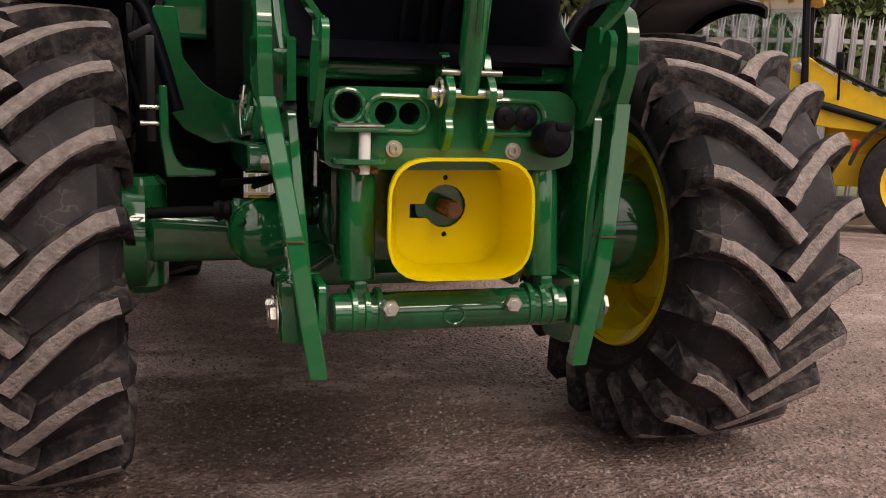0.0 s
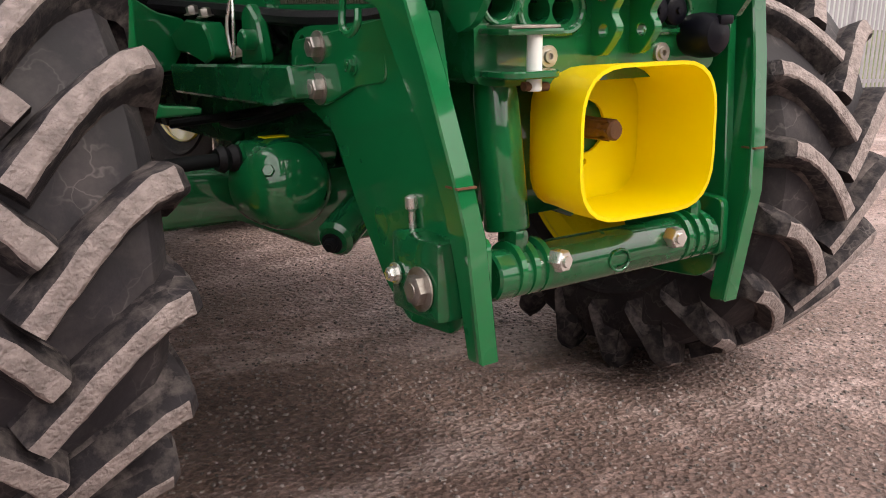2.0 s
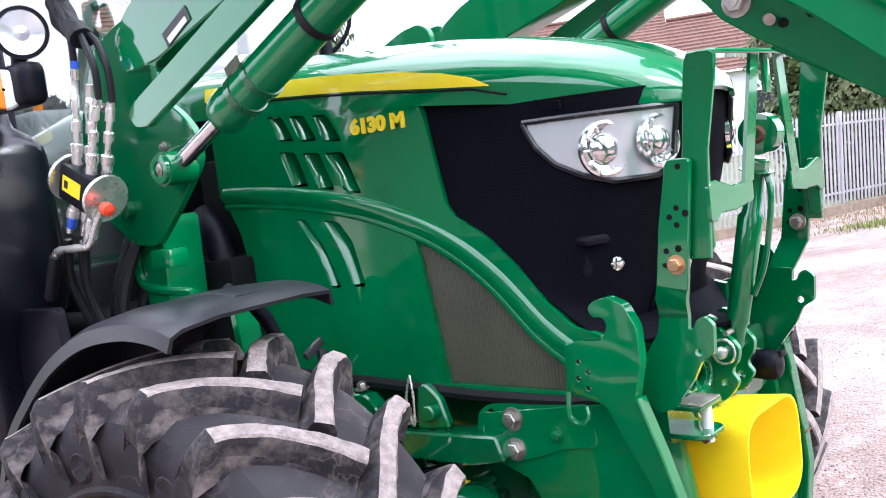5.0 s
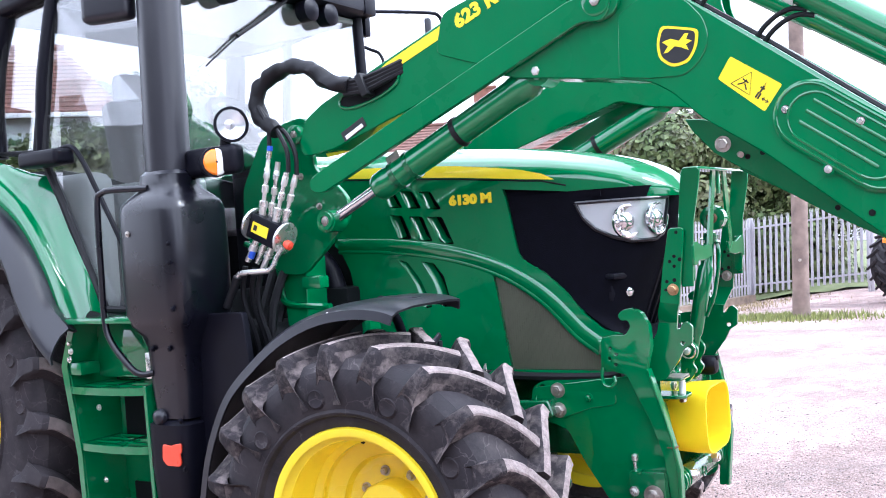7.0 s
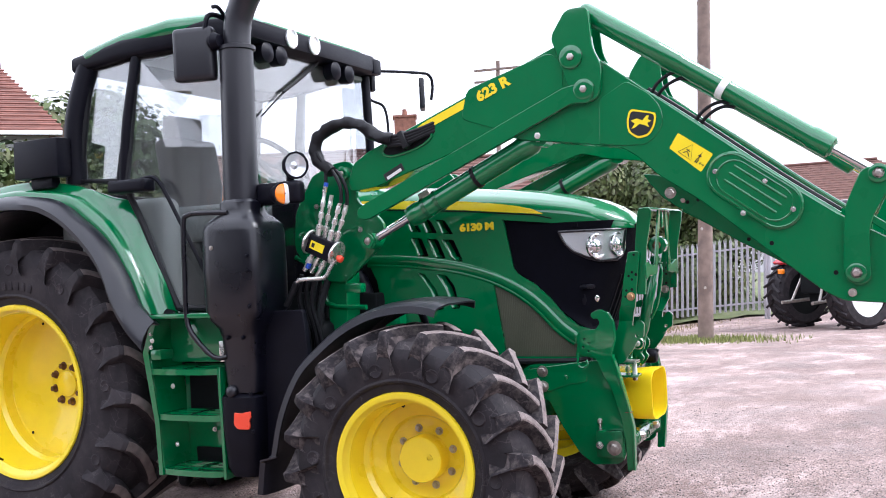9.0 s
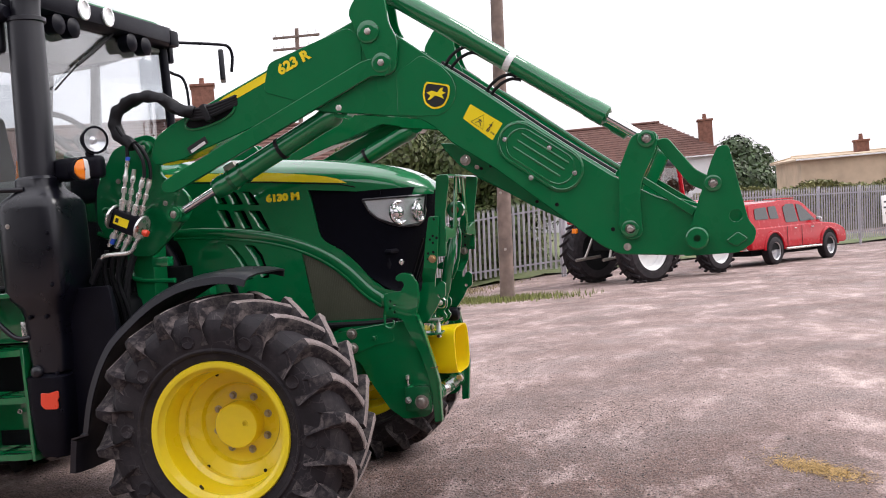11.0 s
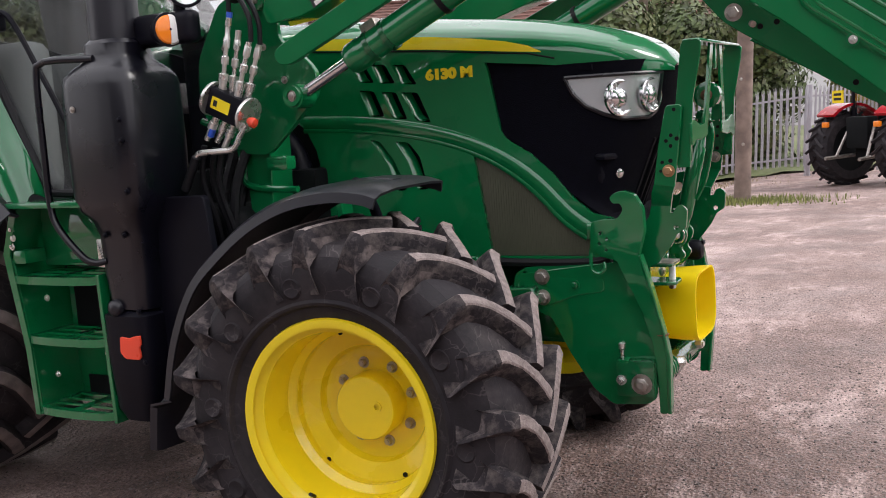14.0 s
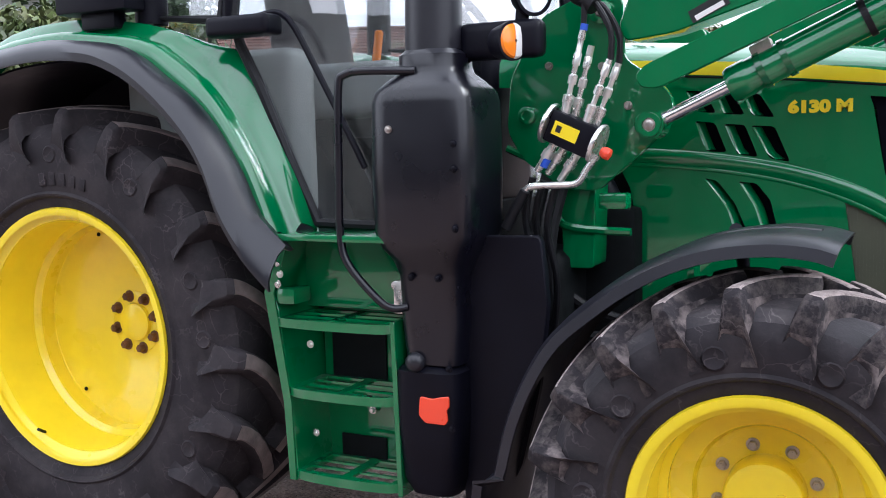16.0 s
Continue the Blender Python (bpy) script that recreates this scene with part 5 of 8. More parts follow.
# interior
# pale ceiling plate added in place of the sky's reflection in the glass
part("headliner", box((1.34, 0.92, 0.03), (0, 4.34, 2.61), 0.01), TRIM_GREY, tractor, "cab ceiling, pale to stand for the reflection in the upper glass")
seat = part("seat", box((0.46, 0.46, 0.14), (0, 4.52, 1.62), 0.05, segs=3), SEAT, tractor, "grey fabric driver's seat")
part("backrest", box((0.44, 0.14, 0.62), (0, 4.74, 1.95), 0.05, rot=Matrix.Rotation(-0.15, 3, "X"), segs=3), SEAT, seat)
part("headrest", box((0.28, 0.10, 0.16), (0, 4.80, 2.32), 0.04, segs=3), SEAT, seat)
part("armrest_console", box((0.20, 0.62, 0.20), (-0.34, 4.42, 1.72), 0.04, segs=3), TRIM_GREY, tractor, "grey side console")
part("orange_lever", cyl((-0.36, 4.22, 1.80), (-0.36, 4.20, 1.93), 0.016, 12, 0.006), ORANGE, tractor, "orange throttle lever")
part("cab_floor", box((1.30, 1.10, 0.06), (0, 4.41, 1.22), 0.01), DARK, tractor)
part("inner_fender", box((0.16, 0.78, 0.62), (-0.66, 4.70, 1.55), 0.10, segs=3), TRIM_GREY, tractor, "grey inner wheel arch trim")
part("inner_fender", box((0.16, 0.78, 0.62), (0.66, 4.70, 1.55), 0.10, segs=3), TRIM_GREY, tractor)
part("rear_wall", box((1.40, 0.05, 0.55), (0, 4.99, 1.40), 0.02), TRIM_GREY, tractor)
dash = part("dashboard", box((0.36, 0.22, 0.62), (0, 3.94, 1.58), 0.05, segs=3), BLACK_PLASTIC, tractor, "black dashboard column")
part("dash_cowl", box((0.44, 0.16, 0.10), (0, 3.97, 1.90), 0.04, rot=Matrix.Rotation(0.4, 3, "X"), segs=3), GREY_PLASTIC, dash)
wheel_m = Matrix.Translation((0.02, 4.10, 2.06)) @ Matrix.Rotation(radians(48), 4, "X")
ringpts = [wheel_m @ Vector((0.20 * math.cos(t * math.pi / 12), 0.20 * math.sin(t * math.pi / 12), 0)) for t in range(25)]
sw = part("steering_wheel", tube(ringpts, 0.016, 8, 0), BLACK_PLASTIC, tractor, "black steering wheel")
part("spokes", tube([ringpts[0], wheel_m @ Vector((0, 0, -0.03)), ringpts[12]], 0.012, 8, 3), BLACK_PLASTIC, sw)
part("column", cyl(wheel_m @ Vector((0, 0, 0)), (0, 3.96, 1.88), 0.03, 12), BLACK_PLASTIC, sw)
part("wiper", tube([(0.135, 3.850, 2.665), (-0.06, 3.845, 2.535), (-0.27, 3.85, 2.41)], 0.010, 6, 3), HOSE, tractor, "black windscreen wiper")
part("wiper_blade", tube([(0.02, 3.848, 2.60), (-0.27, 3.855, 2.405), (-0.46, 3.862, 2.26)], 0.005, 6, 2), HOSE, tractor)
for k in range(3):   # crumpled lead beside the pillar
    part("pillar_lead", tube([(-0.70, 3.80 - 0.02 * k, 2.60), (-0.72, 3.84 - 0.03 * k, 2.25), (-0.71, 3.80 - 0.02 * k, 1.95)], 0.006, 6, 4), HOSE, tractor)
part("firewall", box((1.10, 0.06, 0.50), (0, 3.83, 1.06), 0.02), DARK, tractor)


# ---- front linkage ----
def slope(bm, s, k=0.172, z0=1.02):
    """Leans the lower end of an upright plate inwards."""
    for v in bm.verts:
        if v.co.z < z0:
            v.co.x += -s * k * (z0 - v.co.z)
    return bm


def span(a, b):
    return min(a, b), max(a, b)


HOOK = [(2.132, 1.168), (2.112, 1.184), (2.085, 1.190), (2.048, 1.175), (2.024, 1.130), (2.022, 1.060), (2.046, 0.980), (2.020, 0.870), (1.992, 0.746), (1.983, 0.640), (1.994, 0.440), (2.022, 0.437), (2.018, 0.560),
        (2.024, 0.680), (2.052, 0.800), (2.090, 0.890), (2.118, 0.965), (2.205, 0.985), (2.196, 1.090), (2.150, 1.100), (2.108, 1.100), (2.088, 1.128), (2.096, 1.150), (2.122, 1.148)]
WEB = [(2.50, 0.800), (2.50, 0.905), (2.20, 0.945), (2.055, 0.96), (2.02, 0.62), (2.03, 0.490), (2.06, 0.468), (2.18, 0.458), (2.245, 0.510), (2.320, 0.632), (2.380, 0.755)]
BRACKET = [(2.510, 0.842), (2.502, 0.908), (2.462, 0.930), (2.30, 0.946), (2.190, 0.948), (2.180, 0.850), (2.277, 0.838), (2.385, 0.798), (2.480, 0.796)]
for s in (-1, 1):
    up = part("linkage_upright", slope(plate(rounded(HOOK, 0.010, 3), *span(s * 0.361, s * 0.389), bev=0.003, holes=((2.165, 1.055, 0.006), (2.145, 1.035, 0.006), (2.15, 1.0, 0.006), (2.17, 1.02, 0.006))), s),
              GREEN, tractor, "green upright linkage bar ending in a hook")
    face = [(2.038, 0.985), (2.010, 0.87), (1.984, 0.735), (1.971, 0.64), (1.984, 0.44), (1.996, 0.44), (1.985, 0.64), (1.994, 0.746), (2.022, 0.87), (2.046, 0.98)]
    part("upright_flange", slope(plate(face, *span(s * 0.357, s * 0.393), bev=0.003), s), GREEN, up)
    part("seam", slope(box((0.034, 0.030, 0.003), (s * 0.375, 1.9915, 0.715), 0), s), RUST, up)
    web = part("linkage_web", slope(plate(rounded(WEB, 0.012, 3), *span(s * 0.316, s * 0.336), bev=0.002), s, 0.08), GREEN, tractor, "green triangular linkage web plate")
    br = part("bolt_bracket", plate(rounded(BRACKET, 0.025, 4), *span(s * 0.300, s * 0.326), bev=0.003, holes=((2.462, 0.905, 0.011), (2.478, 0.868, 0.011), (2.462, 0.825, 0.011), (2.215, 0.915, 0.009))), GREEN, tractor, "green bracket with two large bolts")
    for z in (0.898, 0.827):
        part("bolt", nut((s * 0.326, 2.401, z), (s, 0, 0), 0.019, 0.016), DULL_STEEL, br)
    part("bolt", nut((s * 0.326, 2.285, 0.872), (s, 0, 0), 0.012, 0.008), GREEN, br)
    part("hitch_ring", tube([(s * 0.385, 2.20, 0.99), (s * 0.39, 2.20, 0.94), (s * 0.392, 2.175, 0.925), (s * 0.39, 2.155, 0.94), (s * 0.385, 2.16, 0.96)], 0.006, 8, 5), GREEN, up)
    # latch bar beside the bonnet
    bar = part("latch_bar", plate(rounded([(3.00, 0.845), (2.42, 0.868), (2.40, 0.812), (2.50, 0.792), (2.98, 0.785)], 0.01, 3), *span(s * 0.295, s * 0.375), bev=0.005), GREEN_CAST, tractor, "green cast latch bar")
    part("latch_hook", plate(rounded([(3.02, 0.905), (2.93, 0.940), (2.83, 0.935), (2.80, 0.905), (2.78, 0.868), (2.83, 0.850), (2.92, 0.868), (2.98, 0.870)], 0.012, 3), *span(s * 0.315, s * 0.362), bev=0.006), GREEN, bar)
    part("latch_cam", plate(rounded([(2.68, 0.852), (2.672, 0.955), (2.645, 0.975), (2.60, 0.94), (2.575, 0.865)], 0.015, 3), *span(s * 0.322, s * 0.346), bev=0.005), GREEN, bar)
    part("latch_boss", cyl((s * 0.315, 2.62, 0.905), (s * 0.372, 2.62, 0.905), 0.020, 18, 0.004), GREEN, bar)
    part("clip_pin", tube([(s * 0.36, 2.672, 0.995), (s * 0.365, 2.664, 0.94), (s * 0.365, 2.672, 0.87), (s * 0.37, 2.684, 0.93), (s * 0.36, 2.672, 0.995)], 0.0035, 6, 5), STEEL, bar, "bright spring clip")
    for y, z in ((2.93, 0.950), (2.86, 0.945), (2.70, 0.872)):
        part("bolt", nut((s * 0.34, y, z), (s * 0.2, 0, 1), 0.013, 0.014), DULL_STEEL, bar)
    # lower ends
    end = part("lower_clevis", box((0.055, 0.13, 0.125), (s * 0.318, 2.085, 0.566), 0.012), GREEN_CAST, tractor, "green cast lower clevis")
    part("clevis_plate", plate(rounded([(2.00, 0.52), (2.00, 0.628), (2.10, 0.632), (2.14, 0.60), (2.14, 0.52)], 0.02, 3), *span(s * 0.258, s * 0.276), bev=0.003), GREEN, end)
    part("pivot_bolt", nut((s * 0.348, 2.062, 0.552), (s, 0, 0), 0.024, 0.014), DULL_STEEL, end)
    part("pivot_bolt", nut((s * 0.348, 2.13, 0.562), (s, 0, 0), 0.012, 0.012), STEEL, end)
    part("pull_pin", lathe([(0, 0.006), (0.04, 0.006), (0.045, 0.011), (0.062, 0.011), (0.066, 0.005)], (s * 0.312, 2.135, 0.615), (s * 0.32, 2.135, 1.0), 14), STEEL, end, "bright pull pin")
    part("pin_strap", box((0.09, 0.03, 0.014), (s * 0.30, 2.12, 0.622), 0.004), GREEN, end)
    # lift cylinder
    cx = -0.188 if s < 0 else 0.207
    lc = part("linkage_cylinder", lathe([(0, 0.033), (0.004, 0.036), (0.20, 0.036), (0.23, 0.034)], (cx, 2.055, 0.622), (cx + 0.004, 2.095, 0.852), 28), GREEN, tractor, "green upright hydraulic cylinder")
    part("cylinder_foot", box((0.030, 0.05, 0.06), (cx, 2.04, 0.60), 0.012), GREEN_CAST, lc)
    for d in (-0.026, 0.0, 0.026):
        part("lug_ring", lathe([(-0.007, 0.038), (-0.005, 0.045), (0.005, 0.045), (0.007, 0.038)], (cx + d - s * 0.012, 2.035, 0.565), (cx + d - s * 0.012 + 1, 2.035, 0.565), 24), GREEN, lc)
tube_ = part("linkage_tube", cyl((-0.245, 2.035, 0.560), (0.25, 2.035, 0.560), 0.040, 28, 0.004), GREEN_CAST, tractor, "green cast cross tube with two bright nuts")
for x in (-0.138, 0.125):
    n = Vector((0.15 if x < 0 else -0.15, -1, 0.05))
    part("nut", nut((x, 1.999, 0.578), n, 0.0185, 0.024, washer=False), STEEL, tube_, "bright hexagon nut")
part("cast_logo_ring", tube([(0.0 + 0.022 * math.cos(t), 1.996 - 0.002, 0.557 + 0.018 * math.sin(t)) for t in [k * math.pi / 8 for k in range(17)]], 0.0025, 6, 0), GREEN_CAST, tube_)
part("lower_web", box((0.42, 0.06, 0.03), (0.01, 2.10, 0.525), 0.01), GREEN_CAST, tube_)

# headstock casting
def circle(u, v, r, n=18):
    return [(u + r * math.cos(2 * math.pi * k / n), v + r * math.sin(2 * math.pi * k / n)) for k in range(n)]


hs_out = rounded([(-0.258, 0.852), (-0.262, 0.985), (-0.235, 1.008), (0.235, 1.008), (0.264, 0.985), (0.262, 0.858), (0.22, 0.846), (-0.215, 0.846)], 0.018, 4)
cuts = [circle(-0.214, 0.970, 0.026), circle(-0.138, 0.957, 0.022), circle(-0.090, 0.957, 0.022), circle(0.107, 0.953, 0.022), circle(0.152, 0.953, 0.022)]
head = part("headstock", plate_cut(hs_out, cuts, 2.045, 2.12, "y"), GREEN_CAST, tractor, "green cast headstock with round coupling holes")
part("headstock_back", box((0.50, 0.10, 0.15), (0.0, 2.17, 0.928), 0.02), GREEN_CAST, head)
# near-black plate in the holes, painted as the shade of their depth
part("hole_shade_backing", box((0.46, 0.01, 0.09), (-0.02, 2.10, 0.955), 0), DARK, head)
for a, b in (((-0.170, 0.957), 0.030), ((0.130, 0.953), 0.028)):
    cx, cz = a[0] + 0.056 if a[0] < 0 else a[0], a[1]
    L = 0.030
    ring = [(cx + (L if math.cos(t) > 0 else -L) + 0.034 * math.cos(t), 2.043, cz + 0.034 * math.sin(t)) for t in [2 * math.pi * k / 24 + 0.01 for k in range(25)]]
    part("cast_rim", tube(ring, 0.006, 8, 0), GREEN_CAST, head)
part("cast_rim", tube([(-0.214 + 0.032 * math.cos(t), 2.043, 0.970 + 0.032 * math.sin(t)) for t in [2 * math.pi * k / 24 for k in range(25)]], 0.005, 8, 0), GREEN_CAST, head)
for x in (0.107, 0.152):
    part("dust_cap", lathe([(0, 0.024), (0.014, 0.024), (0.018, 0.019), (0.018, 0.006), (0.022, 0.005), (0.022, 0.001)], (x, 2.048, 0.953), (x, 1.048, 0.953), 20), BLACK_PLASTIC, head, "black dust cap")
for x, z in ((-0.121, 0.888), (0.128, 0.885)):
    part("socket_bolt", lathe([(0, 0.017), (0.006, 0.017), (0.006, 0.011), (0.010, 0.010), (0.010, 0.005), (0.004, 0.005)], (x, 2.045, z), (x, 1.045, z), 16), DULL_STEEL, head)
soc = part("trailer_socket", lathe([(0, 0.034), (0.03, 0.038), (0.055, 0.036), (0.066, 0.028), (0.070, 0.012), (0.072, 0.001)], (0.200, 2.05, 0.912), (0.205, 1.05, 0.918), 28), BLACK_PLASTIC, tractor, "round black rubber socket cover")
part("socket_tab", box((0.034, 0.014, 0.016), (0.214, 1.985, 0.938), 0.005), BLACK_PLASTIC, soc)
# pin holder
ph = part("pin_holder", box((0.104, 0.075, 0.010), (-0.200, 2.012, 0.928), 0.004), GREEN_CAST, tractor, "green pin holder with a pale pin")
part("holder_shelf", plate(rounded([(-0.252, 2.05), (-0.252, 1.985), (-0.235, 1.965), (-0.165, 1.965), (-0.148, 1.985), (-0.148, 2.05)], 0.014, 4), 0.862, 0.873, "z", 0.002), GREEN_CAST, ph)
part("holder_top", box((0.090, 0.060, 0.004), (-0.200, 2.005, 0.935), 0.001), DULL_STEEL, ph)
part("storage_pin", cyl((-0.190, 1.992, 0.842), (-0.190, 1.992, 0.930), 0.0115, 18, 0.002), WHITE, ph, "pale steel pin")
part("pin_clip", cyl((-0.210, 1.992, 0.850), (-0.165, 1.992, 0.848), 0.007, 10), RUST, ph)
# top link bracket, top link
for x in (-0.022, 0.062):
    ol = [(2.06, 0.888), (2.022, 0.884), (2.002, 0.905), (1.985, 0.930), (2.004, 0.952), (1.985, 0.975), (1.978, 1.005), (1.998, 1.030), (2.020, 1.045), (2.03, 1.075), (2.055, 1.082), (2.08, 1.06), (2.09, 0.95)]
    tb = part("top_link_bracket", plate(rounded(ol, 0.012, 3), x - 0.008, x + 0.008, bev=0.003, holes=((2.018, 0.925, 0.010), (2.045, 1.055, 0.009))), GREEN, tractor, "green waisted top link bracket")
part("linch_pin", tube([(-0.04, 2.012 + 0.026 * math.cos(t), 1.000 + 0.028 * math.sin(t)) for t in [2 * math.pi * k / 20 for k in range(21)]], 0.0035, 6, 0), STEEL, tb, "bright linch pin ring")
part("cross_pin", cyl((-0.056, 2.012, 1.000), (0.090, 2.012, 1.000), 0.010, 16, 0.002), STEEL, tb)
part("cross_pin_head", lathe([(0, 0.014), (0.012, 0.014), (0.016, 0.008)], (-0.046, 2.012, 1.0), (-1, 2.012, 1.0), 16), STEEL, tb)
part("stop_pin", cyl((-0.038, 2.005, 1.040), (0.085, 2.005, 1.040), 0.006, 12), DULL_STEEL, tb)
link0, link1 = Vector((0.020, 2.012, 1.000)), Vector((0.020, 1.905, 1.470))
d = (link1 - link0).normalized()
tl = part("top_link", lathe([(0, 0.020), (0.05, 0.022), (0.06, 0.026), (0.30, 0.028), (0.31, 0.020), (0.43, 0.017)], link0, link1, 24), GREEN, tractor, "green top link rod")
part("link_eye", lathe([(-0.024, 0.030), (-0.020, 0.044), (0.020, 0.044), (0.024, 0.030)], link1, link1 + Vector((1, 0, 0)), 28), GREEN, tl)
part("eye_ball", lathe([(-0.030, 0.014), (-0.022, 0.022), (0, 0.027), (0.022, 0.022), (0.030, 0.014), (0.030, 0.009), (-0.030, 0.009), (-0.030, 0.014)], link1, link1 + Vector((1, 0, 0)), 20, caps=False), RUST, tl)
part("link_handle", tube([link0 + d * 0.12 + Vector((0, -0.03, 0)), link0 + d * 0.20 + Vector((-0.01, -0.05, 0)), link0 + d * 0.34 + Vector((-0.01, -0.045, 0)), link0 + d * 0.40 + Vector((0, -0.02, 0))], 0.007, 8, 5), GREEN, tl)
part("lock_nut", nut(link0 + d * 0.40, d, 0.026, 0.022), GREEN_CAST, tl)
part("tommy_bar", cyl(link0 + d * 0.385 + Vector((-0.06, 0, 0)), link0 + d * 0.385 + Vector((0.05, 0, 0)), 0.006, 10), GREEN, tl)

# lamp guard frame
GUARD_STRIP = [(1.958, 1.440), (1.950, 1.447), (1.912, 1.447), (1.905, 1.440), (1.920, 1.315), (1.936, 1.190), (2.002, 1.200), (1.985, 1.315)]
GUARD_FOOT = [(2.024, 1.140), (2.034, 1.095), (2.062, 1.055), (2.095, 1.010), (2.085, 0.960), (2.050, 0.925), (2.012, 0.940), (1.965, 1.000), (1.944, 1.040), (1.916, 1.056), (1.911, 1.115), (1.930, 1.132), (1.946, 1.125), (1.954, 1.106), (1.966, 1.104), (1.962, 1.135)]
for s in (-1, 1):
    gs = part("guard_bracket", plate(rounded(GUARD_STRIP, 0.005, 2), *span(s * 0.318, s * 0.331), bev=0.002), GREEN, tractor, "green drilled guard bracket")
    part("bracket_foot", plate(rounded(GUARD_FOOT, 0.008, 3), *span(s * 0.272, s * 0.286), bev=0.003, holes=((1.948, 1.058, 0.008),)), GREEN, gs)
    jog = [[(s * x, 1.936, z) for x, z in ((0.331, 1.196), (0.318, 1.196))] + [(s * x, 2.001, z) for x, z in ((0.318, 1.204), (0.331, 1.204))],
           [(s * x, 1.948, 1.168) for x in (0.318, 0.304)] + [(s * x, 2.014, 1.172) for x in (0.304, 0.318)],
           [(s * x, 1.963, 1.128) for x in (0.286, 0.272)] + [(s * x, 2.026, 1.128) for x in (0.272, 0.286)]]
    part("bracket_bend", loft(jog), GREEN, gs)
    for y, z, r in ((1.930, 1.432, 0.006), (1.942, 1.353, 0.006), (1.924, 1.342, 0.007), (1.944, 1.320, 0.006), (1.958, 1.336, 0.006), (1.946, 1.274, 0.007), (1.972, 1.270, 0.006), (1.978, 1.242, 0.005)):
        # drilled holes as near-black plugs, shade in the colour
        part("hole_shade_disc", cyl((s * 0.3165, y, z), (s * 0.3317, y, z), r, 12), DARK, gs)
    part("bolt", nut((s * 0.330, 1.953, 1.243), (s, 0, 0), 0.0135, 0.013), BRASS if s < 0 else DULL_STEEL, gs, "rust-tinted bolt head")
    part("bolt", nut((s * 0.312, 1.953, 1.243), (-s, 0, 0), 0.014, 0.020), DULL_STEEL, gs)
    post = [(1.930, 1.25), (1.930, 1.45), (1.912, 1.60), (1.908, 1.628), (1.90, 1.642), (1.855, 1.642), (1.845, 1.632), (1.850, 1.59), (1.876, 1.46), (1.890, 1.25)]
    pp = part("guard_post", plate(post, *span(s * 0.300, s * 0.311), bev=0.002), GREEN, tractor, "green flat guard post")
    clip = [(1.912, 1.395), (1.886, 1.395), (1.886, 1.27), (1.900, 1.258), (1.918, 1.27)]
    part("post_clip", plate(rounded(clip, 0.006, 2), *span(s * 0.290, s * 0.300), bev=0.002), GREEN, pp)
    arm_o = rounded([(s * 0.312, 1.392), (s * 0.28, 1.398), (s * 0.20, 1.378), (s * 0.105, 1.385), (s * 0.105, 1.340), (s * 0.19, 1.330), (s * 0.262, 1.332), (s * 0.285, 1.318), (s * 0.312, 1.318)], 0.010, 3)
    part("guard_arm", plate(arm_o, 1.880, 1.890, "y", 0.002), GREEN, pp)
    strap = bmesh.new()
    loft([[(s * 0.150, 1.886, 1.380), (s * 0.105, 1.886, 1.380), (s * 0.105, 1.878, 1.380), (s * 0.150, 1.878, 1.380)], [(s * 0.085, 1.876, 1.635), (s * 0.045, 1.876, 1.635), (s * 0.045, 1.868, 1.635), (s * 0.085, 1.868, 1.635)]], bm=strap)
    part("guard_strap", strap, GREEN, pp)
topbar = part("guard_top_bar", plate(rounded([(-0.311, 1.850), (-0.311, 1.908), (0.311, 1.908), (0.311, 1.850)], 0.03, 4), 1.634, 1.644, "z", 0.003), GREEN, tractor, "green flat guard top bar")
part("bar_hanger", box((0.03, 0.010, 0.09), (0.0, 1.875, 1.60), 0.003), GREEN, topbar)

# yellow shaft guard with the stub shaft
def rrect(x0, x1, z0, z1, r, y, n=6):
    return [(x, y, z) for x, z in rounded([(x0, z0), (x1, z0), (x1, z1), (x0, z1)], r, n)]


shell = [rrect(-0.112, 0.128, 0.640, 0.866, 0.075, 2.092), rrect(-0.124, 0.131, 0.640, 0.870, 0.080, 2.060), rrect(-0.145, 0.135, 0.640, 0.876, 0.082, 1.985), rrect(-0.156, 0.137, 0.643, 0.880, 0.084, 1.926),
         rrect(-0.150, 0.131, 0.649, 0.874, 0.079, 1.926), rrect(-0.139, 0.129, 0.647, 0.870, 0.077, 1.985), rrect(-0.118, 0.125, 0.646, 0.864, 0.075, 2.060), rrect(-0.106, 0.122, 0.646, 0.860, 0.070, 2.084)]
pto = part("shaft_guard", loft(shell, caps=False), YELLOW_PLASTIC, tractor, "bright yellow plastic shaft guard")
bo = rounded([(-0.113, 0.639), (0.129, 0.639), (0.129, 0.868), (-0.113, 0.868)], 0.072, 6)
keyhole = []
for k in range(20):
    t = 2 * math.pi * k / 20 + math.pi
    keyhole.append((0.0 + 0.045 * math.cos(t), 0.767 + 0.045 * math.sin(t)))
keyhole = [(-0.075, 0.772), (-0.075, 0.742), (-0.040, 0.742)] + keyhole[2:-1] + [(-0.044, 0.772)]
part("guard_back", plate_cut(bo, [keyhole, circle(0.0, 0.826, 0.006, 8), circle(0.0, 0.708, 0.006, 8)], 2.086, 2.092, "y"), YELLOW_PLASTIC, pto)
part("shaft_housing", lathe([(0, 0.060), (0.03, 0.060), (0.03, 0.030)], (0, 2.13, 0.767), (0, 1.13, 0.767), 28), GREEN_CAST, tractor)
part("front_casting", box((0.40, 0.16, 0.25), (0, 2.22, 0.735), 0.03), GREEN_CAST, tractor)
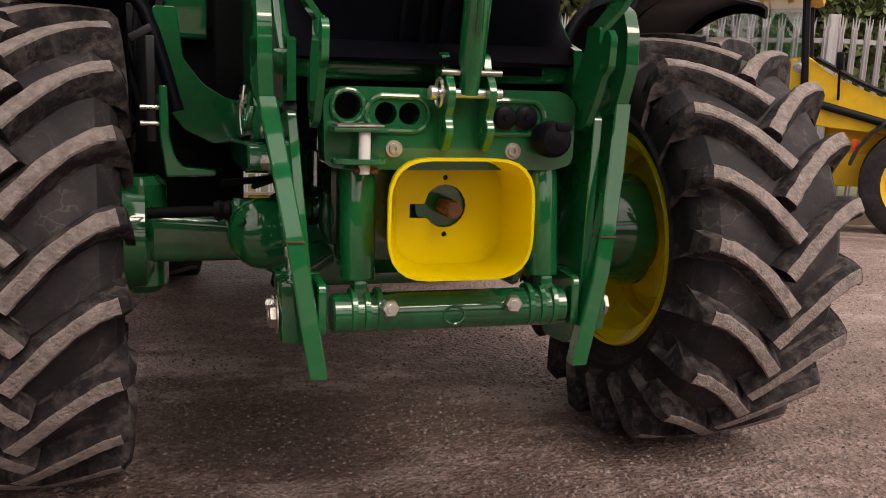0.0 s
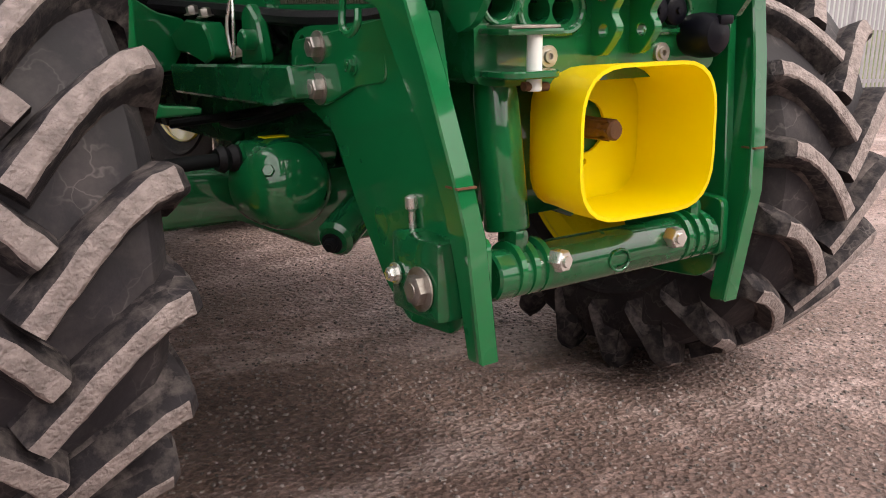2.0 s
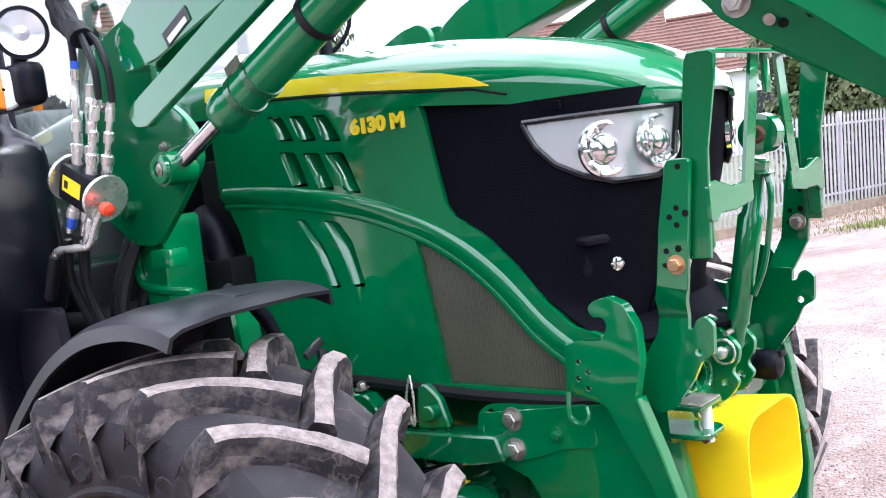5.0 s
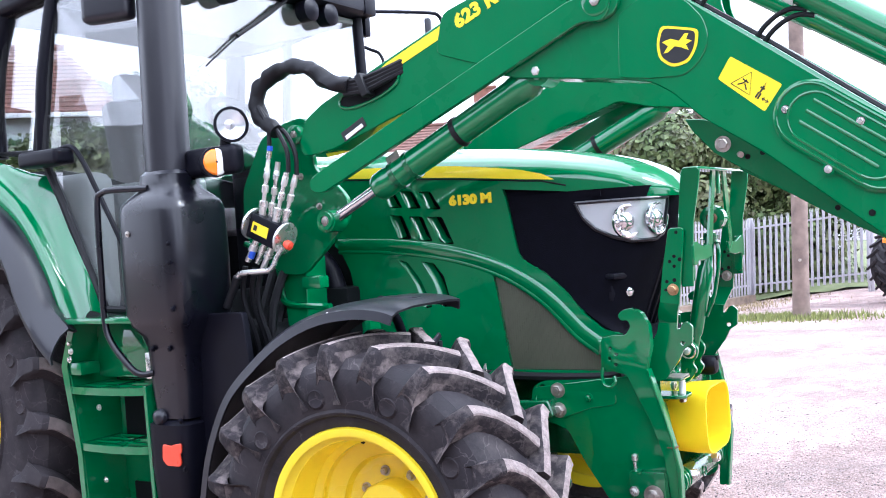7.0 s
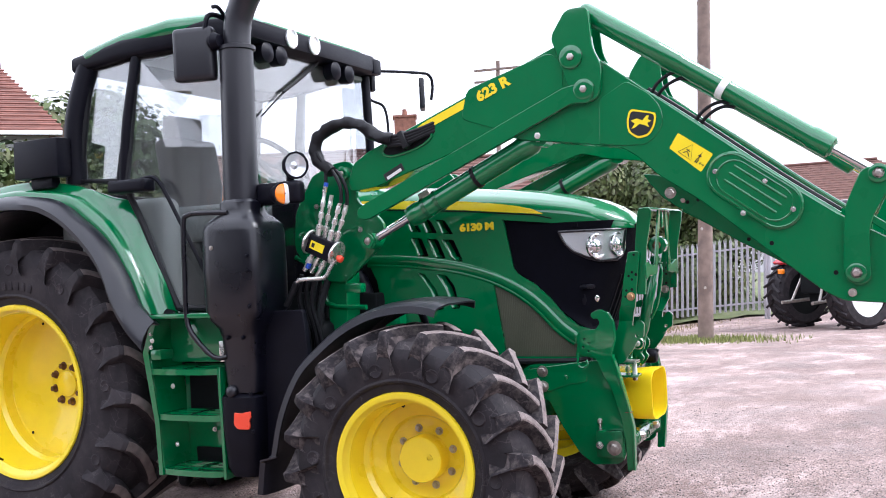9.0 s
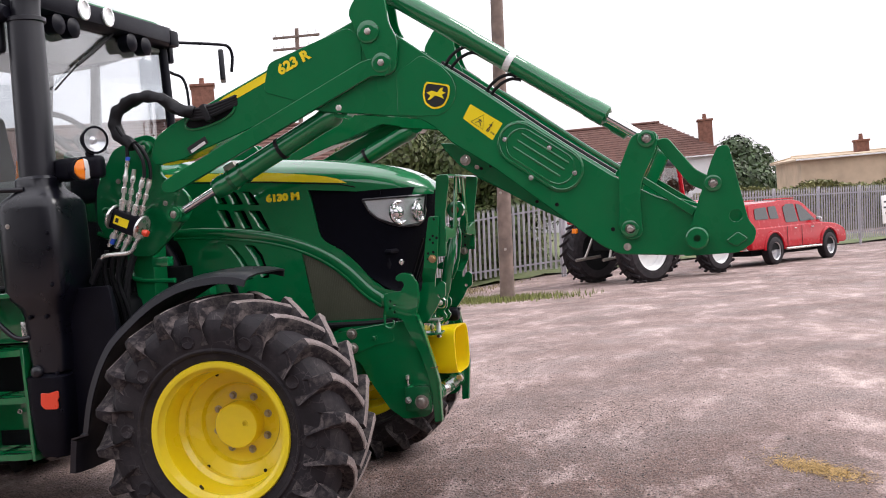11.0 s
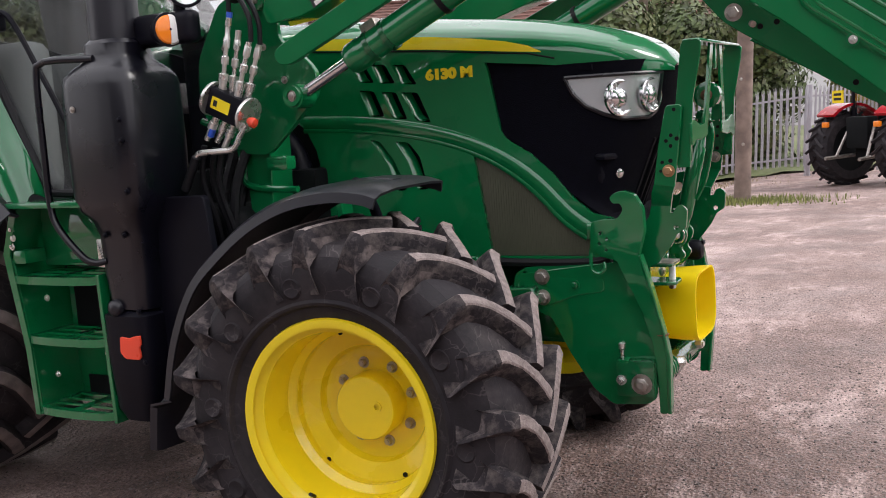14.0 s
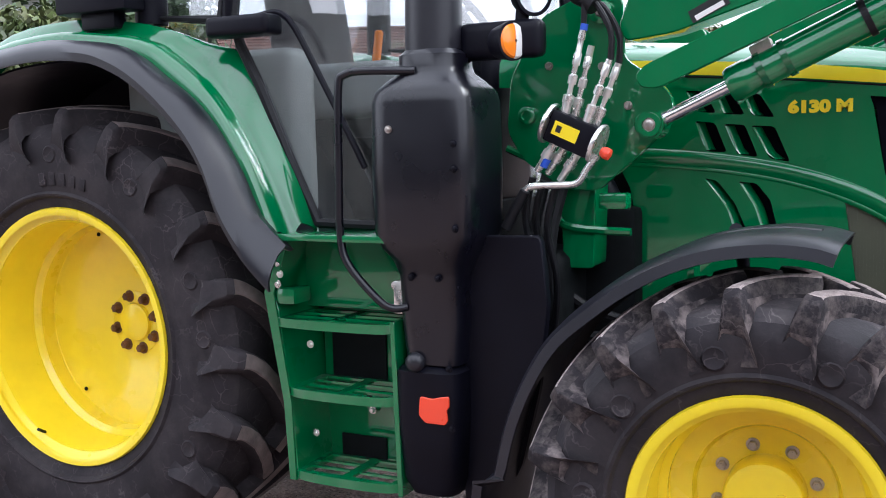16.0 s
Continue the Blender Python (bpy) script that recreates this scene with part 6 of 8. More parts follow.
sh = part("stub_shaft", lathe([(0, 0.0165), (0.088, 0.0165), (0.092, 0.013), (0.101, 0.013), (0.105, 0.0165), (0.114, 0.0165), (0.118, 0.013)], (0, 2.13, 0.767), (0, 1.13, 0.767), 24), RUST, tractor, "rusty splined stub shaft")
for k in range(6):
    t = k * math.pi / 3
    part("spline", box((0.006, 0.085, 0.005), (0.0160 * math.cos(t), 2.062, 0.767 + 0.0160 * math.sin(t)), 0.001, rot=Matrix.Rotation(-t, 3, "Y")), RUST, sh)

# ---- front axle ----
ax = []
for x, y0, y1, z0, z1 in [(-0.66, 2.66, 2.86, 0.52, 0.70), (-0.60, 2.68, 2.84, 0.545, 0.675), (-0.36, 2.68, 2.85, 0.545, 0.655), (-0.22, 2.64, 2.92, 0.48, 0.72), (0.22, 2.64, 2.92, 0.48, 0.72), (0.36, 2.68, 2.85, 0.545, 0.655), (0.60, 2.68, 2.84, 0.545, 0.675), (0.66, 2.66, 2.86, 0.52, 0.70)]:
    ax.append([(x, y, z) for y, z in rounded([(y0, z0), (y1, z0), (y1, z1), (y0, z1)], 0.025, 3)])
axle = part("front_axle", loft(ax), GREEN_CAST, tractor, "green cast front axle")
for s in (-1, 1):
    part("hub_housing", lathe([(0, 0.10), (0.02, 0.135), (0.10, 0.145), (0.13, 0.165), (0.19, 0.165), (0.20, 0.10)], (s * 0.585, 2.775, 0.600), (s * 1.585, 2.775, 0.600), 32), GREEN_CAST, axle)
    part("swivel", cyl((s * 0.62, 2.775, 0.46), (s * 0.62, 2.775, 0.76), 0.07, 20, 0.02), GREEN_CAST, axle)
    part("steering_rod", tube([(s * 0.60, 2.60, 0.685), (s * 0.40, 2.60, 0.690), (s * 0.34, 2.60, 0.690)], 0.014, 10, 2), DARK, axle)
    part("rod_gaiter", tube([(s * 0.37 + s * 0.012 * k, 2.60, 0.690) for k in range(7)], 0.024, 12, 0, ribs=0.12), HOSE, axle)
    acc = part("accumulator", lathe([(0, 0.02), (0.006, 0.055), (0.03, 0.080), (0.06, 0.088), (0.13, 0.088), (0.15, 0.07), (0.165, 0.03)], (s * 0.325, 2.490, 0.640), (s * 0.325, 3.490, 0.62), 28), GREEN, tractor, "round green accumulator with a yellow sticker")
    part("sticker", plate([(s * 0.335 + a, 2.575 + b) for a, b in ((-0.025, -0.012), (0.025, -0.012), (0.025, 0.016), (-0.025, 0.016))], 0.7265, 0.7285, "z", 0), YELLOW, acc)
    part("bleed_nut", nut((s * 0.375, 2.515, 0.672), (s * 0.5, -0.8, 0.3), 0.012, 0.02), GREEN, acc)
    part("valve_block", box((0.12, 0.12, 0.10), (s * 0.22, 2.62, 0.61), 0.015), GREEN_CAST, acc)
    part("suspension_joint", cyl((s * 0.30, 2.42, 0.55), (s * 0.18, 2.50, 0.60), 0.036, 18, 0.008), GREEN_CAST, acc)
    part("joint_bolts", nut((s * 0.305, 2.415, 0.548), (s, -0.7, -0.4), 0.014, 0.012), DARK, acc)
    el = [(s * 0.566, 0.990), (s * 0.546, 0.990), (s * 0.543, 0.866), (s * 0.530, 0.815), (s * 0.510, 0.788), (s * 0.43, 0.780), (s * 0.43, 0.766), (s * 0.553, 0.764), (s * 0.566, 0.866)]
    part("axle_bracket", plate(rounded(el, 0.006, 2), 2.68, 2.74, "y", 0.004), GREEN, axle)
    part("grey_strap", box((0.022, 0.012, 0.26), (s * 0.585, 2.72, 0.98), 0.003), GREY_PLASTIC, axle)
    part("strap_top", box((0.060, 0.012, 0.020), (s * 0.607, 2.72, 1.116), 0.003, rot=Matrix.Rotation(s * 0.5, 3, "Y")), GREY_PLASTIC, axle)
    for z in (0.895, 0.935):
        part("strap_bolt", cyl((s * 0.545, 2.715, z), (s * 0.612, 2.715, z), 0.006, 8), STEEL, axle)
    part("steering_barrel", cyl((s * 0.20, 2.60, 0.692), (s * 0.40, 2.60, 0.692), 0.030, 16, 0.006), GREEN_CAST, axle)
    part("hose", tube([(s * 0.20, 2.45, 0.88), (s * 0.30, 2.60, 0.78), (s * 0.26, 2.80, 0.75), (s * 0.40, 2.95, 0.72)], 0.010, 8, 5), HOSE, axle)
    part("hose", tube([(s * 0.24, 2.50, 0.80), (s * 0.33, 2.70, 0.74), (s * 0.30, 2.9, 0.72)], 0.008, 8, 5), HOSE, axle)
    # near-black block added to stand for the deep shade under the tractor
    part("underbody_shade_block", box((0.34, 0.85, 0.70), (s * 0.47, 3.84, 0.83), 0.06, segs=3), DARK, tractor)
part("radiator_support", box((0.44, 0.24, 0.30), (0, 2.36, 0.80), 0.04), GREEN_CAST, tractor)
part("sump", box((0.30, 0.60, 0.22), (0, 3.1, 0.62), 0.06), GREEN_CAST, tractor)


# ---- mudguards ----
def ribbon(path, sections, t=0.008):
    """A curved guard: path in (y, z); sections in (x, drop) across."""
    rows = []
    pts = catmull([(0, y, z) for y, z in path], 5)
    for i, p in enumerate(pts):
        d = pts[min(i + 1, len(pts) - 1)] - pts[max(i - 1, 0)]
        n = Vector((0, -d.z, d.y)).normalized()
        if n.z < 0 or (abs(n.z) < 0.2 and n.y > 0):
            n = -n
        rows.append([(x, p.y - n.y * q, p.z - n.z * q) for x, q in sections])
    return thicken(loft(rows, closed=False, caps=False), t)


FG = [(2.580, 1.258), (2.64, 1.274), (2.75, 1.280), (2.90, 1.258), (3.05, 1.198), (3.19, 1.104), (3.32, 0.985), (3.42, 0.800), (3.475, 0.600), (3.505, 0.410)]
for s in (-1, 1):
    g = part("front_mudguard", ribbon([(y, z) for y, z in FG], [(s * x, q) for x, q in ((0.655, 0.035), (0.665, 0.006), (0.74, 0.0), (0.95, 0.0), (1.03, 0.010), (1.050, 0.020), (1.055, 0.046))]), GREY_PLASTIC, tractor, "dark grey plastic front mudguard")
    part("guard_ridge", ribbon([(y, z + 0.006) for y, z in FG[1:5]], [(s * 0.80, 0.004), (s * 0.81, -0.004), (s * 0.86, -0.004), (s * 0.87, 0.004)], 0.004), GREY_PLASTIC, g)
    part("guard_stay", tube([(s * 0.52, 2.86, 0.92), (s * 0.60, 2.88, 1.18), (s * 0.70, 2.88, 1.268)], 0.018, 10, 4), BLACK_PLASTIC, g)
RG_IN = [(5.95, 1.66), (5.60, 1.91), (5.25, 1.965), (4.95, 1.945), (4.757, 1.908), (4.60, 1.872), (4.480, 1.835), (4.390, 1.704), (4.306, 1.529), (4.245, 1.395), (4.200, 1.250)]
RG_RIDGE = [(5.95, 1.66), (5.60, 1.91), (5.25, 1.968), (4.95, 1.948), (4.75, 1.908), (4.65, 1.866), (4.549, 1.788), (4.45, 1.672), (4.37, 1.545), (4.300, 1.410), (4.225, 1.250)]
RG_SEAM = [(5.95, 1.61), (5.60, 1.86), (5.25, 1.920), (4.961, 1.900), (4.80, 1.870), (4.67, 1.785), (4.549, 1.690), (4.46, 1.592), (4.377, 1.460), (4.319, 1.333), (4.285, 1.235)]
RF_TOP = [(5.97, 1.59), (5.62, 1.84), (5.25, 1.905), (5.0, 1.895), (4.803, 1.860), (4.68, 1.780), (4.556, 1.695), (4.46, 1.590), (4.380, 1.460), (4.315, 1.330), (4.190, 1.215)]
RF_LIP = [(6.0, 1.50), (5.68, 1.76), (5.28, 1.85), (4.965, 1.850), (4.80, 1.805), (4.66, 1.720), (4.518, 1.588), (4.44, 1.470), (4.385, 1.330), (4.30, 1.205), (4.20, 1.110)]


def guard_skin(curves, t):
    """Skin across curves of (x, sideways shift in z, [(y, z)])."""
    return thicken(loft([[(x, p.y, p.z + dz) for p in catmull([(0, y, z) for y, z in c], 4)] for x, dz, c in curves], closed=False, caps=False), t)


def mean(a, b, f):
    return [(p[0] + (q[0] - p[0]) * f, p[1] + (q[1] - p[1]) * f) for p, q in zip(a, b)]


for s in (-1, 1):
    g = part("rear_mudguard", guard_skin([(s * 0.775, -0.03, RG_IN), (s * 0.795, 0.0, RG_IN), (s * 0.815, 0.012, mean(RG_IN, RG_RIDGE, 0.3)), (s * 0.836, 0.022, mean(RG_IN, RG_RIDGE, 0.7)), (s * 0.850, 0.024, RG_RIDGE), (s * 0.860, 0.016, mean(RG_RIDGE, RG_SEAM, 0.10)), (s * 0.868, 0.000, mean(RG_RIDGE, RG_SEAM, 0.20)), (s * 0.878, -0.010, mean(RG_RIDGE, RG_SEAM, 0.34)), (s * 0.892, -0.004, mean(RG_RIDGE, RG_SEAM, 0.5)), (s * 0.908, 0.010, mean(RG_RIDGE, RG_SEAM, 0.66)), (s * 0.924, 0.015, mean(RG_RIDGE, RG_SEAM, 0.86)), (s * 0.936, 0.006, RG_SEAM), (s * 0.938, -0.03, RG_SEAM)], 0.008), GREEN, tractor, "glossy green rear mudguard with a black flare")
    part("flare", guard_skin([(s * 0.93, -0.030, RG_SEAM), (s * 0.945, -0.014, RF_TOP), (s * 0.985, 0.002, RF_TOP), (s * 1.025, 0.012, mean(RF_TOP, RF_LIP, 0.35)), (s * 1.055, 0.012, mean(RF_TOP, RF_LIP, 0.75)), (s * 1.072, 0.0, RF_LIP), (s * 1.070, -0.028, RF_LIP)], 0.010), GREY_PLASTIC, g, "dark grey plastic wheel arch flare")
    inn = [(y, z - 0.02) for y, z in RG_IN] + [(4.60, 1.10), (5.10, 0.98), (5.70, 1.10)]
    part("arch_liner", ribbon([(y, z - 0.075) for y, z in RG_SEAM], [(s * 0.36, 0.0), (s * 0.92, 0.0)], 0.008), BLACK_PLASTIC, g)
    part("inner_arch", plate(inn, *span(s * 0.360, s * 0.380), bev=0), BLACK_PLASTIC, g, smooth=0)
part("rear_axle", cyl((-0.53, 5.215, 0.845), (0.53, 5.215, 0.845), 0.16, 24, 0.02), GREEN_CAST, tractor, "green rear axle housing")
part("rear_body", box((0.50, 1.2, 0.65), (0, 5.2, 0.95), 0.08), GREEN_CAST, tractor)
part("rear_corner_lamp", box((0.10, 0.33, 0.21), (-0.885, 5.02, 2.105), 0.012), BLACK_PLASTIC, tractor, "black square rear lamp")
part("rear_lamp_stem", box((0.06, 0.16, 0.06), (-0.87, 5.02, 1.975), 0.01), BLACK_PLASTIC, tractor)
part("door_light_box", box((0.10, 0.25, 0.066), (-0.865, 4.41, 1.913), 0.02, segs=3), BLACK_PLASTIC, tractor, "black plastic side marker box")

# ---- steps ----
lad = part("step_frame", plate(rounded([(4.248, 1.235), (4.318, 1.060), (4.300, 0.985), (4.255, 0.700), (4.245, 0.442), (4.222, 0.442), (4.235, 0.70), (4.275, 1.00), (4.29, 1.05), (4.225, 1.225)], 0.006, 2), -0.925, -0.70, bev=0.003), GREEN, tractor, "green three-step cab ladder")
part("step_side", plate(rounded([(3.862, 0.985), (3.845, 0.985), (3.832, 0.438), (3.850, 0.438)], 0.003, 2), -0.925, -0.72, bev=0.002), GREEN, lad)
part("step_flange", plate([(4.322, 1.055), (4.250, 1.238), (4.215, 1.238), (4.285, 1.055), (4.232, 0.70), (4.225, 0.442), (4.250, 0.442), (4.262, 0.70)], -0.935, -0.925, bev=0.001), GREEN, lad)
part("upper_panel", box((0.03, 0.42, 0.235), (-0.80, 4.03, 1.115), 0.006), GREEN, lad)
part("top_sill", box((0.22, 0.42, 0.022), (-0.86, 4.03, 1.240), 0.006), GREEN, lad)
part("back_panel", box((0.012, 0.40, 0.54), (-0.715, 4.04, 0.71), 0.003), GREEN, lad)
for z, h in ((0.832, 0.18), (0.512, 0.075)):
    # near-black box on the uncut panel, painted as a shaded opening
    part("opening_shade_patch", box((0.010, 0.21 if z > 0.7 else 0.175, h), (-0.725, 4.098 if z > 0.7 else 4.09, z), 0.003), DARK, lad)
part("corner_block", box((0.10, 0.075, 0.055), (-0.88, 4.245, 1.045), 0.016), GREEN, lad)
for z, y0, y1 in ((0.968, 3.850, 4.292), (0.742, 3.845, 4.250), (0.470, 3.838, 4.240)):
    w = y1 - y0
    cutz = []
    for c in (0, 1):
        for r in range(3):
            a = y0 + 0.035 + c * (w / 2 - 0.02)
            b = a + w / 2 - 0.055
            x = -0.922 + r * 0.060
            cutz.append([(x, a), (x + 0.048, a), (x + 0.048, b), (x, b)])
    o = rounded([(-0.735, y0), (-0.735, y1), (-0.915, y1), (-0.945, y1 - 0.05), (-0.955, (y0 + y1) / 2), (-0.945, y0 + 0.05), (-0.915, y0)], 0.012, 3)
    st = part("step", plate_cut(o, cutz, z, z + 0.008, "z"), GREEN, lad, "green slotted step")
    lipo = [(-0.915, y1), (-0.945, y1 - 0.05), (-0.955, (y0 + y1) / 2), (-0.945, y0 + 0.05), (-0.915, y0)]
    lip = bmesh.new()
    lipp = catmull([(x, y, 0) for x, y in lipo], 4)
    loft([[(p.x, p.y, z + 0.009) for p in lipp], [(p.x, p.y, z - 0.020) for p in lipp]], closed=False, caps=False, bm=lip)
    part("step_lip", thicken(lip, 0.006), GREEN, st)
for y, z in ((4.262, 1.15), (4.258, 1.118), (4.268, 1.085), (4.20, 0.88), (4.19, 0.585), (3.875, 1.088)):
    part("bolt", nut((-0.93 if y > 4.25 else -0.86, y if y > 4.25 else y, z), (-1, 0, 0), 0.009, 0.007), STEEL, lad)
part("bolt", nut((-0.735, 4.045, 0.645), (-1, 0, 0), 0.009, 0.012), STEEL, lad)
part("grab_rail", tube([(-0.93, 3.745, 1.732), (-0.962, 3.90, 1.738), (-0.966, 3.965, 1.730), (-0.968, 3.988, 1.69), (-0.965, 3.998, 1.45), (-0.962, 4.002, 1.25), (-0.962, 3.975, 1.16), (-0.958, 3.88, 1.06), (-0.945, 3.835, 1.032), (-0.92, 3.80, 1.035)], 0.0125, 10, 5), BLACK_GLOSS, tractor, "black tubular grab rail")
part("door_rail", tube([(-0.815, 4.42, 1.93), (-0.83, 4.36, 1.95), (-0.83, 4.26, 1.93), (-0.82, 4.14, 1.72), (-0.81, 4.0, 1.45)], 0.011, 8, 5), BLACK_PLASTIC, tractor, "thin black door rail")
part("bolt_tab", box((0.02, 0.03, 0.10), (-0.90, 3.838, 1.06), 0.004), STEEL, tractor)


# ---- exhaust stack and treatment canister ----
def rbox(cx, cy, hx, hy, r, z):
    return [(x, y, z) for x, y in rounded([(cx - hx, cy - hy), (cx + hx, cy - hy), (cx + hx, cy + hy), (cx - hx, cy + hy)], r, 5)]


can = [rbox(-0.830, 3.730, hx, hy, r, z) for z, hx, hy, r in ((1.795, 0.084, 0.084, 0.084), (1.780, 0.098, 0.100, 0.085), (1.745, 0.100, 0.102, 0.085), (1.725, 0.104, 0.106, 0.08), (1.700, 0.130, 0.132, 0.08), (1.672, 0.148, 0.158, 0.08),
       (1.640, 0.152, 0.164, 0.075), (1.45, 0.154, 0.166, 0.07), (1.26, 0.152, 0.162, 0.07), (1.215, 0.142, 0.150, 0.075), (1.175, 0.116, 0.125, 0.075), (1.14, 0.104, 0.112, 0.06), (1.13, 0.098, 0.106, 0.05), (0.98, 0.094, 0.102, 0.05), (0.862, 0.09, 0.09, 0.05))]
canister = part("exhaust_canister", loft(can), BLACK_GLOSS, tractor, "large glossy black exhaust canister")
lowc = [rbox(-0.835, 3.742, hx, hy, r, z) for z, hx, hy, r in ((0.858, 0.080, 0.085, 0.05), (0.840, 0.102, 0.108, 0.055), (0.70, 0.102, 0.108, 0.05), (0.50, 0.094, 0.094, 0.05), (0.455, 0.078, 0.075, 0.05))]
lower = part("canister_base", loft(lowc), BLACK_PLASTIC, canister)
part("reflector", plate(rounded([(3.752, 0.770), (3.758, 0.712), (3.735, 0.690), (3.668, 0.690), (3.660, 0.705), (3.665, 0.735), (3.655, 0.745), (3.655, 0.778), (3.69, 0.772), (3.71, 0.765)], 0.008, 3), -0.946, -0.937, bev=0.002), RED_REFL, canister, "red moulded reflector")
part("drain_boss", lathe([(0, 0.032), (0.02, 0.030), (0.03, 0.02), (0.034, 0.001)], (-0.915, 3.775, 0.868), (-1.915, 3.75, 0.868), 18), GREY_PLASTIC, canister)
for y, z in ((3.81, 1.565), (3.60, 1.52), (3.60, 1.45), (3.60, 1.28), (3.775, 1.128), (3.685, 1.128), (3.655, 0.86), (3.65, 0.68)):
    part("bolt", nut((-0.984 if z > 1.2 else -0.935, y, z), (-1, 0, 0), 0.008, 0.005), DULL_STEEL if z > 1.55 else BLACK_PLASTIC, canister)
stack = part("exhaust_pipe", lathe([(0, 0.086), (0.76, 0.082), (0.765, 0.076)], (-0.830, 3.735, 1.785), (-0.822, 3.722, 2.785), 32), GREY_PLASTIC, tractor, "dark grey upright exhaust pipe")
part("stack_elbow", tube([(-0.822, 3.722, 2.53), (-0.82, 3.718, 2.62), (-0.82, 3.70, 2.70), (-0.82, 3.64, 2.80), (-0.82, 3.56, 2.86)], 0.068, 18, 5), GREY_PLASTIC, stack)
part("pipe_collar", lathe([(0, 0.083), (0.004, 0.090), (0.022, 0.090), (0.026, 0.080)], (-0.822, 3.722, 2.525), (-0.82, 3.72, 3.525), 32), GREY_PLASTIC, stack)
part("side_shield", plate(rounded([(3.66, 1.245), (3.40, 1.25), (3.38, 1.05), (3.41, 0.80), (3.47, 0.56), (3.53, 0.44), (3.66, 0.42)], 0.02, 3), -0.84, -0.81, bev=0.004), BLACK_PLASTIC, tractor, "black plastic side shield")
part("cab_front_post", tube([(-0.67, 3.84, 1.26), (-0.69, 3.83, 1.60), (-0.69, 3.84, 1.90)], 0.03, 10, 4), BLACK_PLASTIC, tractor)

# lamps on a bracket beside the stack
lb = part("lamp_bracket", box((0.07, 0.26, 0.11), (-0.79, 3.53, 1.815), 0.03, segs=3), BLACK_PLASTIC, tractor, "black lamp bracket")
c, n = Vector((-0.835, 3.485, 1.806)), Vector((-0.42, -0.9, 0)).normalized()
bl = part("indicator", lathe([(-0.05, 0.045), (0.0, 0.056), (0.012, 0.056)], c, c + n, 28), BLACK_PLASTIC, tractor, "round orange and white indicator lamp")
for mat, a0, a1 in ((ORANGE, math.pi / 2, 3 * math.pi / 2), (WHITE, -math.pi / 2, math.pi / 2)):
    m, _ = frame_to(c, c + n)
    b = bmesh.new()
    rings = []
    for h, r in ((0.010, 0.050), (0.018, 0.044), (0.022, 0.025), (0.023, 0.004)):
        ring = []
        for k in range(15):
            t = a0 + (a1 - a0) * k / 14
            u = Vector((n.y, -n.x, 0)).normalized() * -1
            w = Vector((0, 0, 1))
            ring.append(b.verts.new(c + n * h + u * r * math.cos(t) + w * r * math.sin(t)))
        rings.append(ring)
    for p, q in zip(rings, rings[1:]):
        for k in range(14):
            b.faces.new((p[k], p[k + 1], q[k + 1], q[k]))
    part("lens", thicken(b, 0.002), mat, bl, "orange lens" if mat is ORANGE else "clear white lens")
c, n = Vector((-0.790, 3.435, 1.942)), Vector((-0.50, -0.86, -0.05)).normalized()
wl = part("work_lamp", lathe([(-0.06, 0.0005), (-0.06, 0.03), (-0.03, 0.058), (0.0, 0.066), (0.010, 0.066), (0.010, 0.056), (-0.02, 0.045)], c, c + n, 30, caps=False), BLACK_PLASTIC, tractor, "round black work lamp")
part("reflector_bowl", lathe([(0.008, 0.057), (-0.004, 0.040), (-0.012, 0.020), (-0.006, 0.012), (0.0, 0.001)], c, c + n, 26, caps=False), REFLECTOR, wl)
part("lens", lathe([(0.010, 0.057), (0.016, 0.03), (0.017, 0.001)], c, c + n, 26, caps=False), LAMP_GLASS, wl)
part("lamp_stem", cyl((-0.79, 3.47, 1.85), (-0.79, 3.465, 1.90), 0.02, 12), BLACK_PLASTIC, wl)

# mirrors
mr = part("mirror", box((0.075, 0.215, 0.265), (-0.905, 3.915, 2.520), 0.03, segs=3, rot=Matrix.Rotation(0.25, 3, "Z")), GREY_PLASTIC, tractor, "large dark grey wing mirror")
part("mirror_ball", lathe([(0, 0.03), (0.03, 0.045), (0.06, 0.03)], (-0.90, 3.82, 2.57), (-0.95, 2.9, 2.57), 18), BLACK_PLASTIC, mr)
part("mirror_arm", tube([(-0.72, 3.72, 2.62), (-0.80, 3.80, 2.70), (-0.90, 3.83, 2.70), (-0.91, 3.85, 2.58)], 0.013, 8, 5), BLACK_PLASTIC, mr)
part("roof_stub", tube([(-0.75, 3.80, 2.66), (-0.86, 3.79, 2.74), (-0.90, 3.80, 2.74)], 0.010, 8, 4), BLACK_PLASTIC, mr)
m2 = part("mirror", box((0.17, 0.035, 0.20), (1.02, 3.66, 2.535), 0.014, segs=3, rot=Matrix.Rotation(0.47, 3, "Z")), GREY_PLASTIC, tractor, "dark grey wing mirror on a thin arm")
part("mirror_arm", tube([(0.69, 3.86, 2.66), (0.76, 3.84, 2.675), (1.00, 3.66, 2.675), (1.06, 3.62, 2.66), (1.08, 3.61, 2.60), (1.07, 3.62, 2.50)], 0.010, 8, 5), BLACK_PLASTIC, m2)
part("arm_joint", box((0.05, 0.05, 0.14), (0.72, 3.87, 2.61), 0.015), BLACK_PLASTIC, m2)
part("left_rail", tube([(0.67, 3.87, 2.49), (0.72, 3.85, 2.475), (0.74, 3.79, 2.43), (0.74, 3.77, 2.28), (0.72, 3.78, 2.05), (0.67, 3.85, 1.95)], 0.009, 8, 5), BLACK_PLASTIC, tractor)

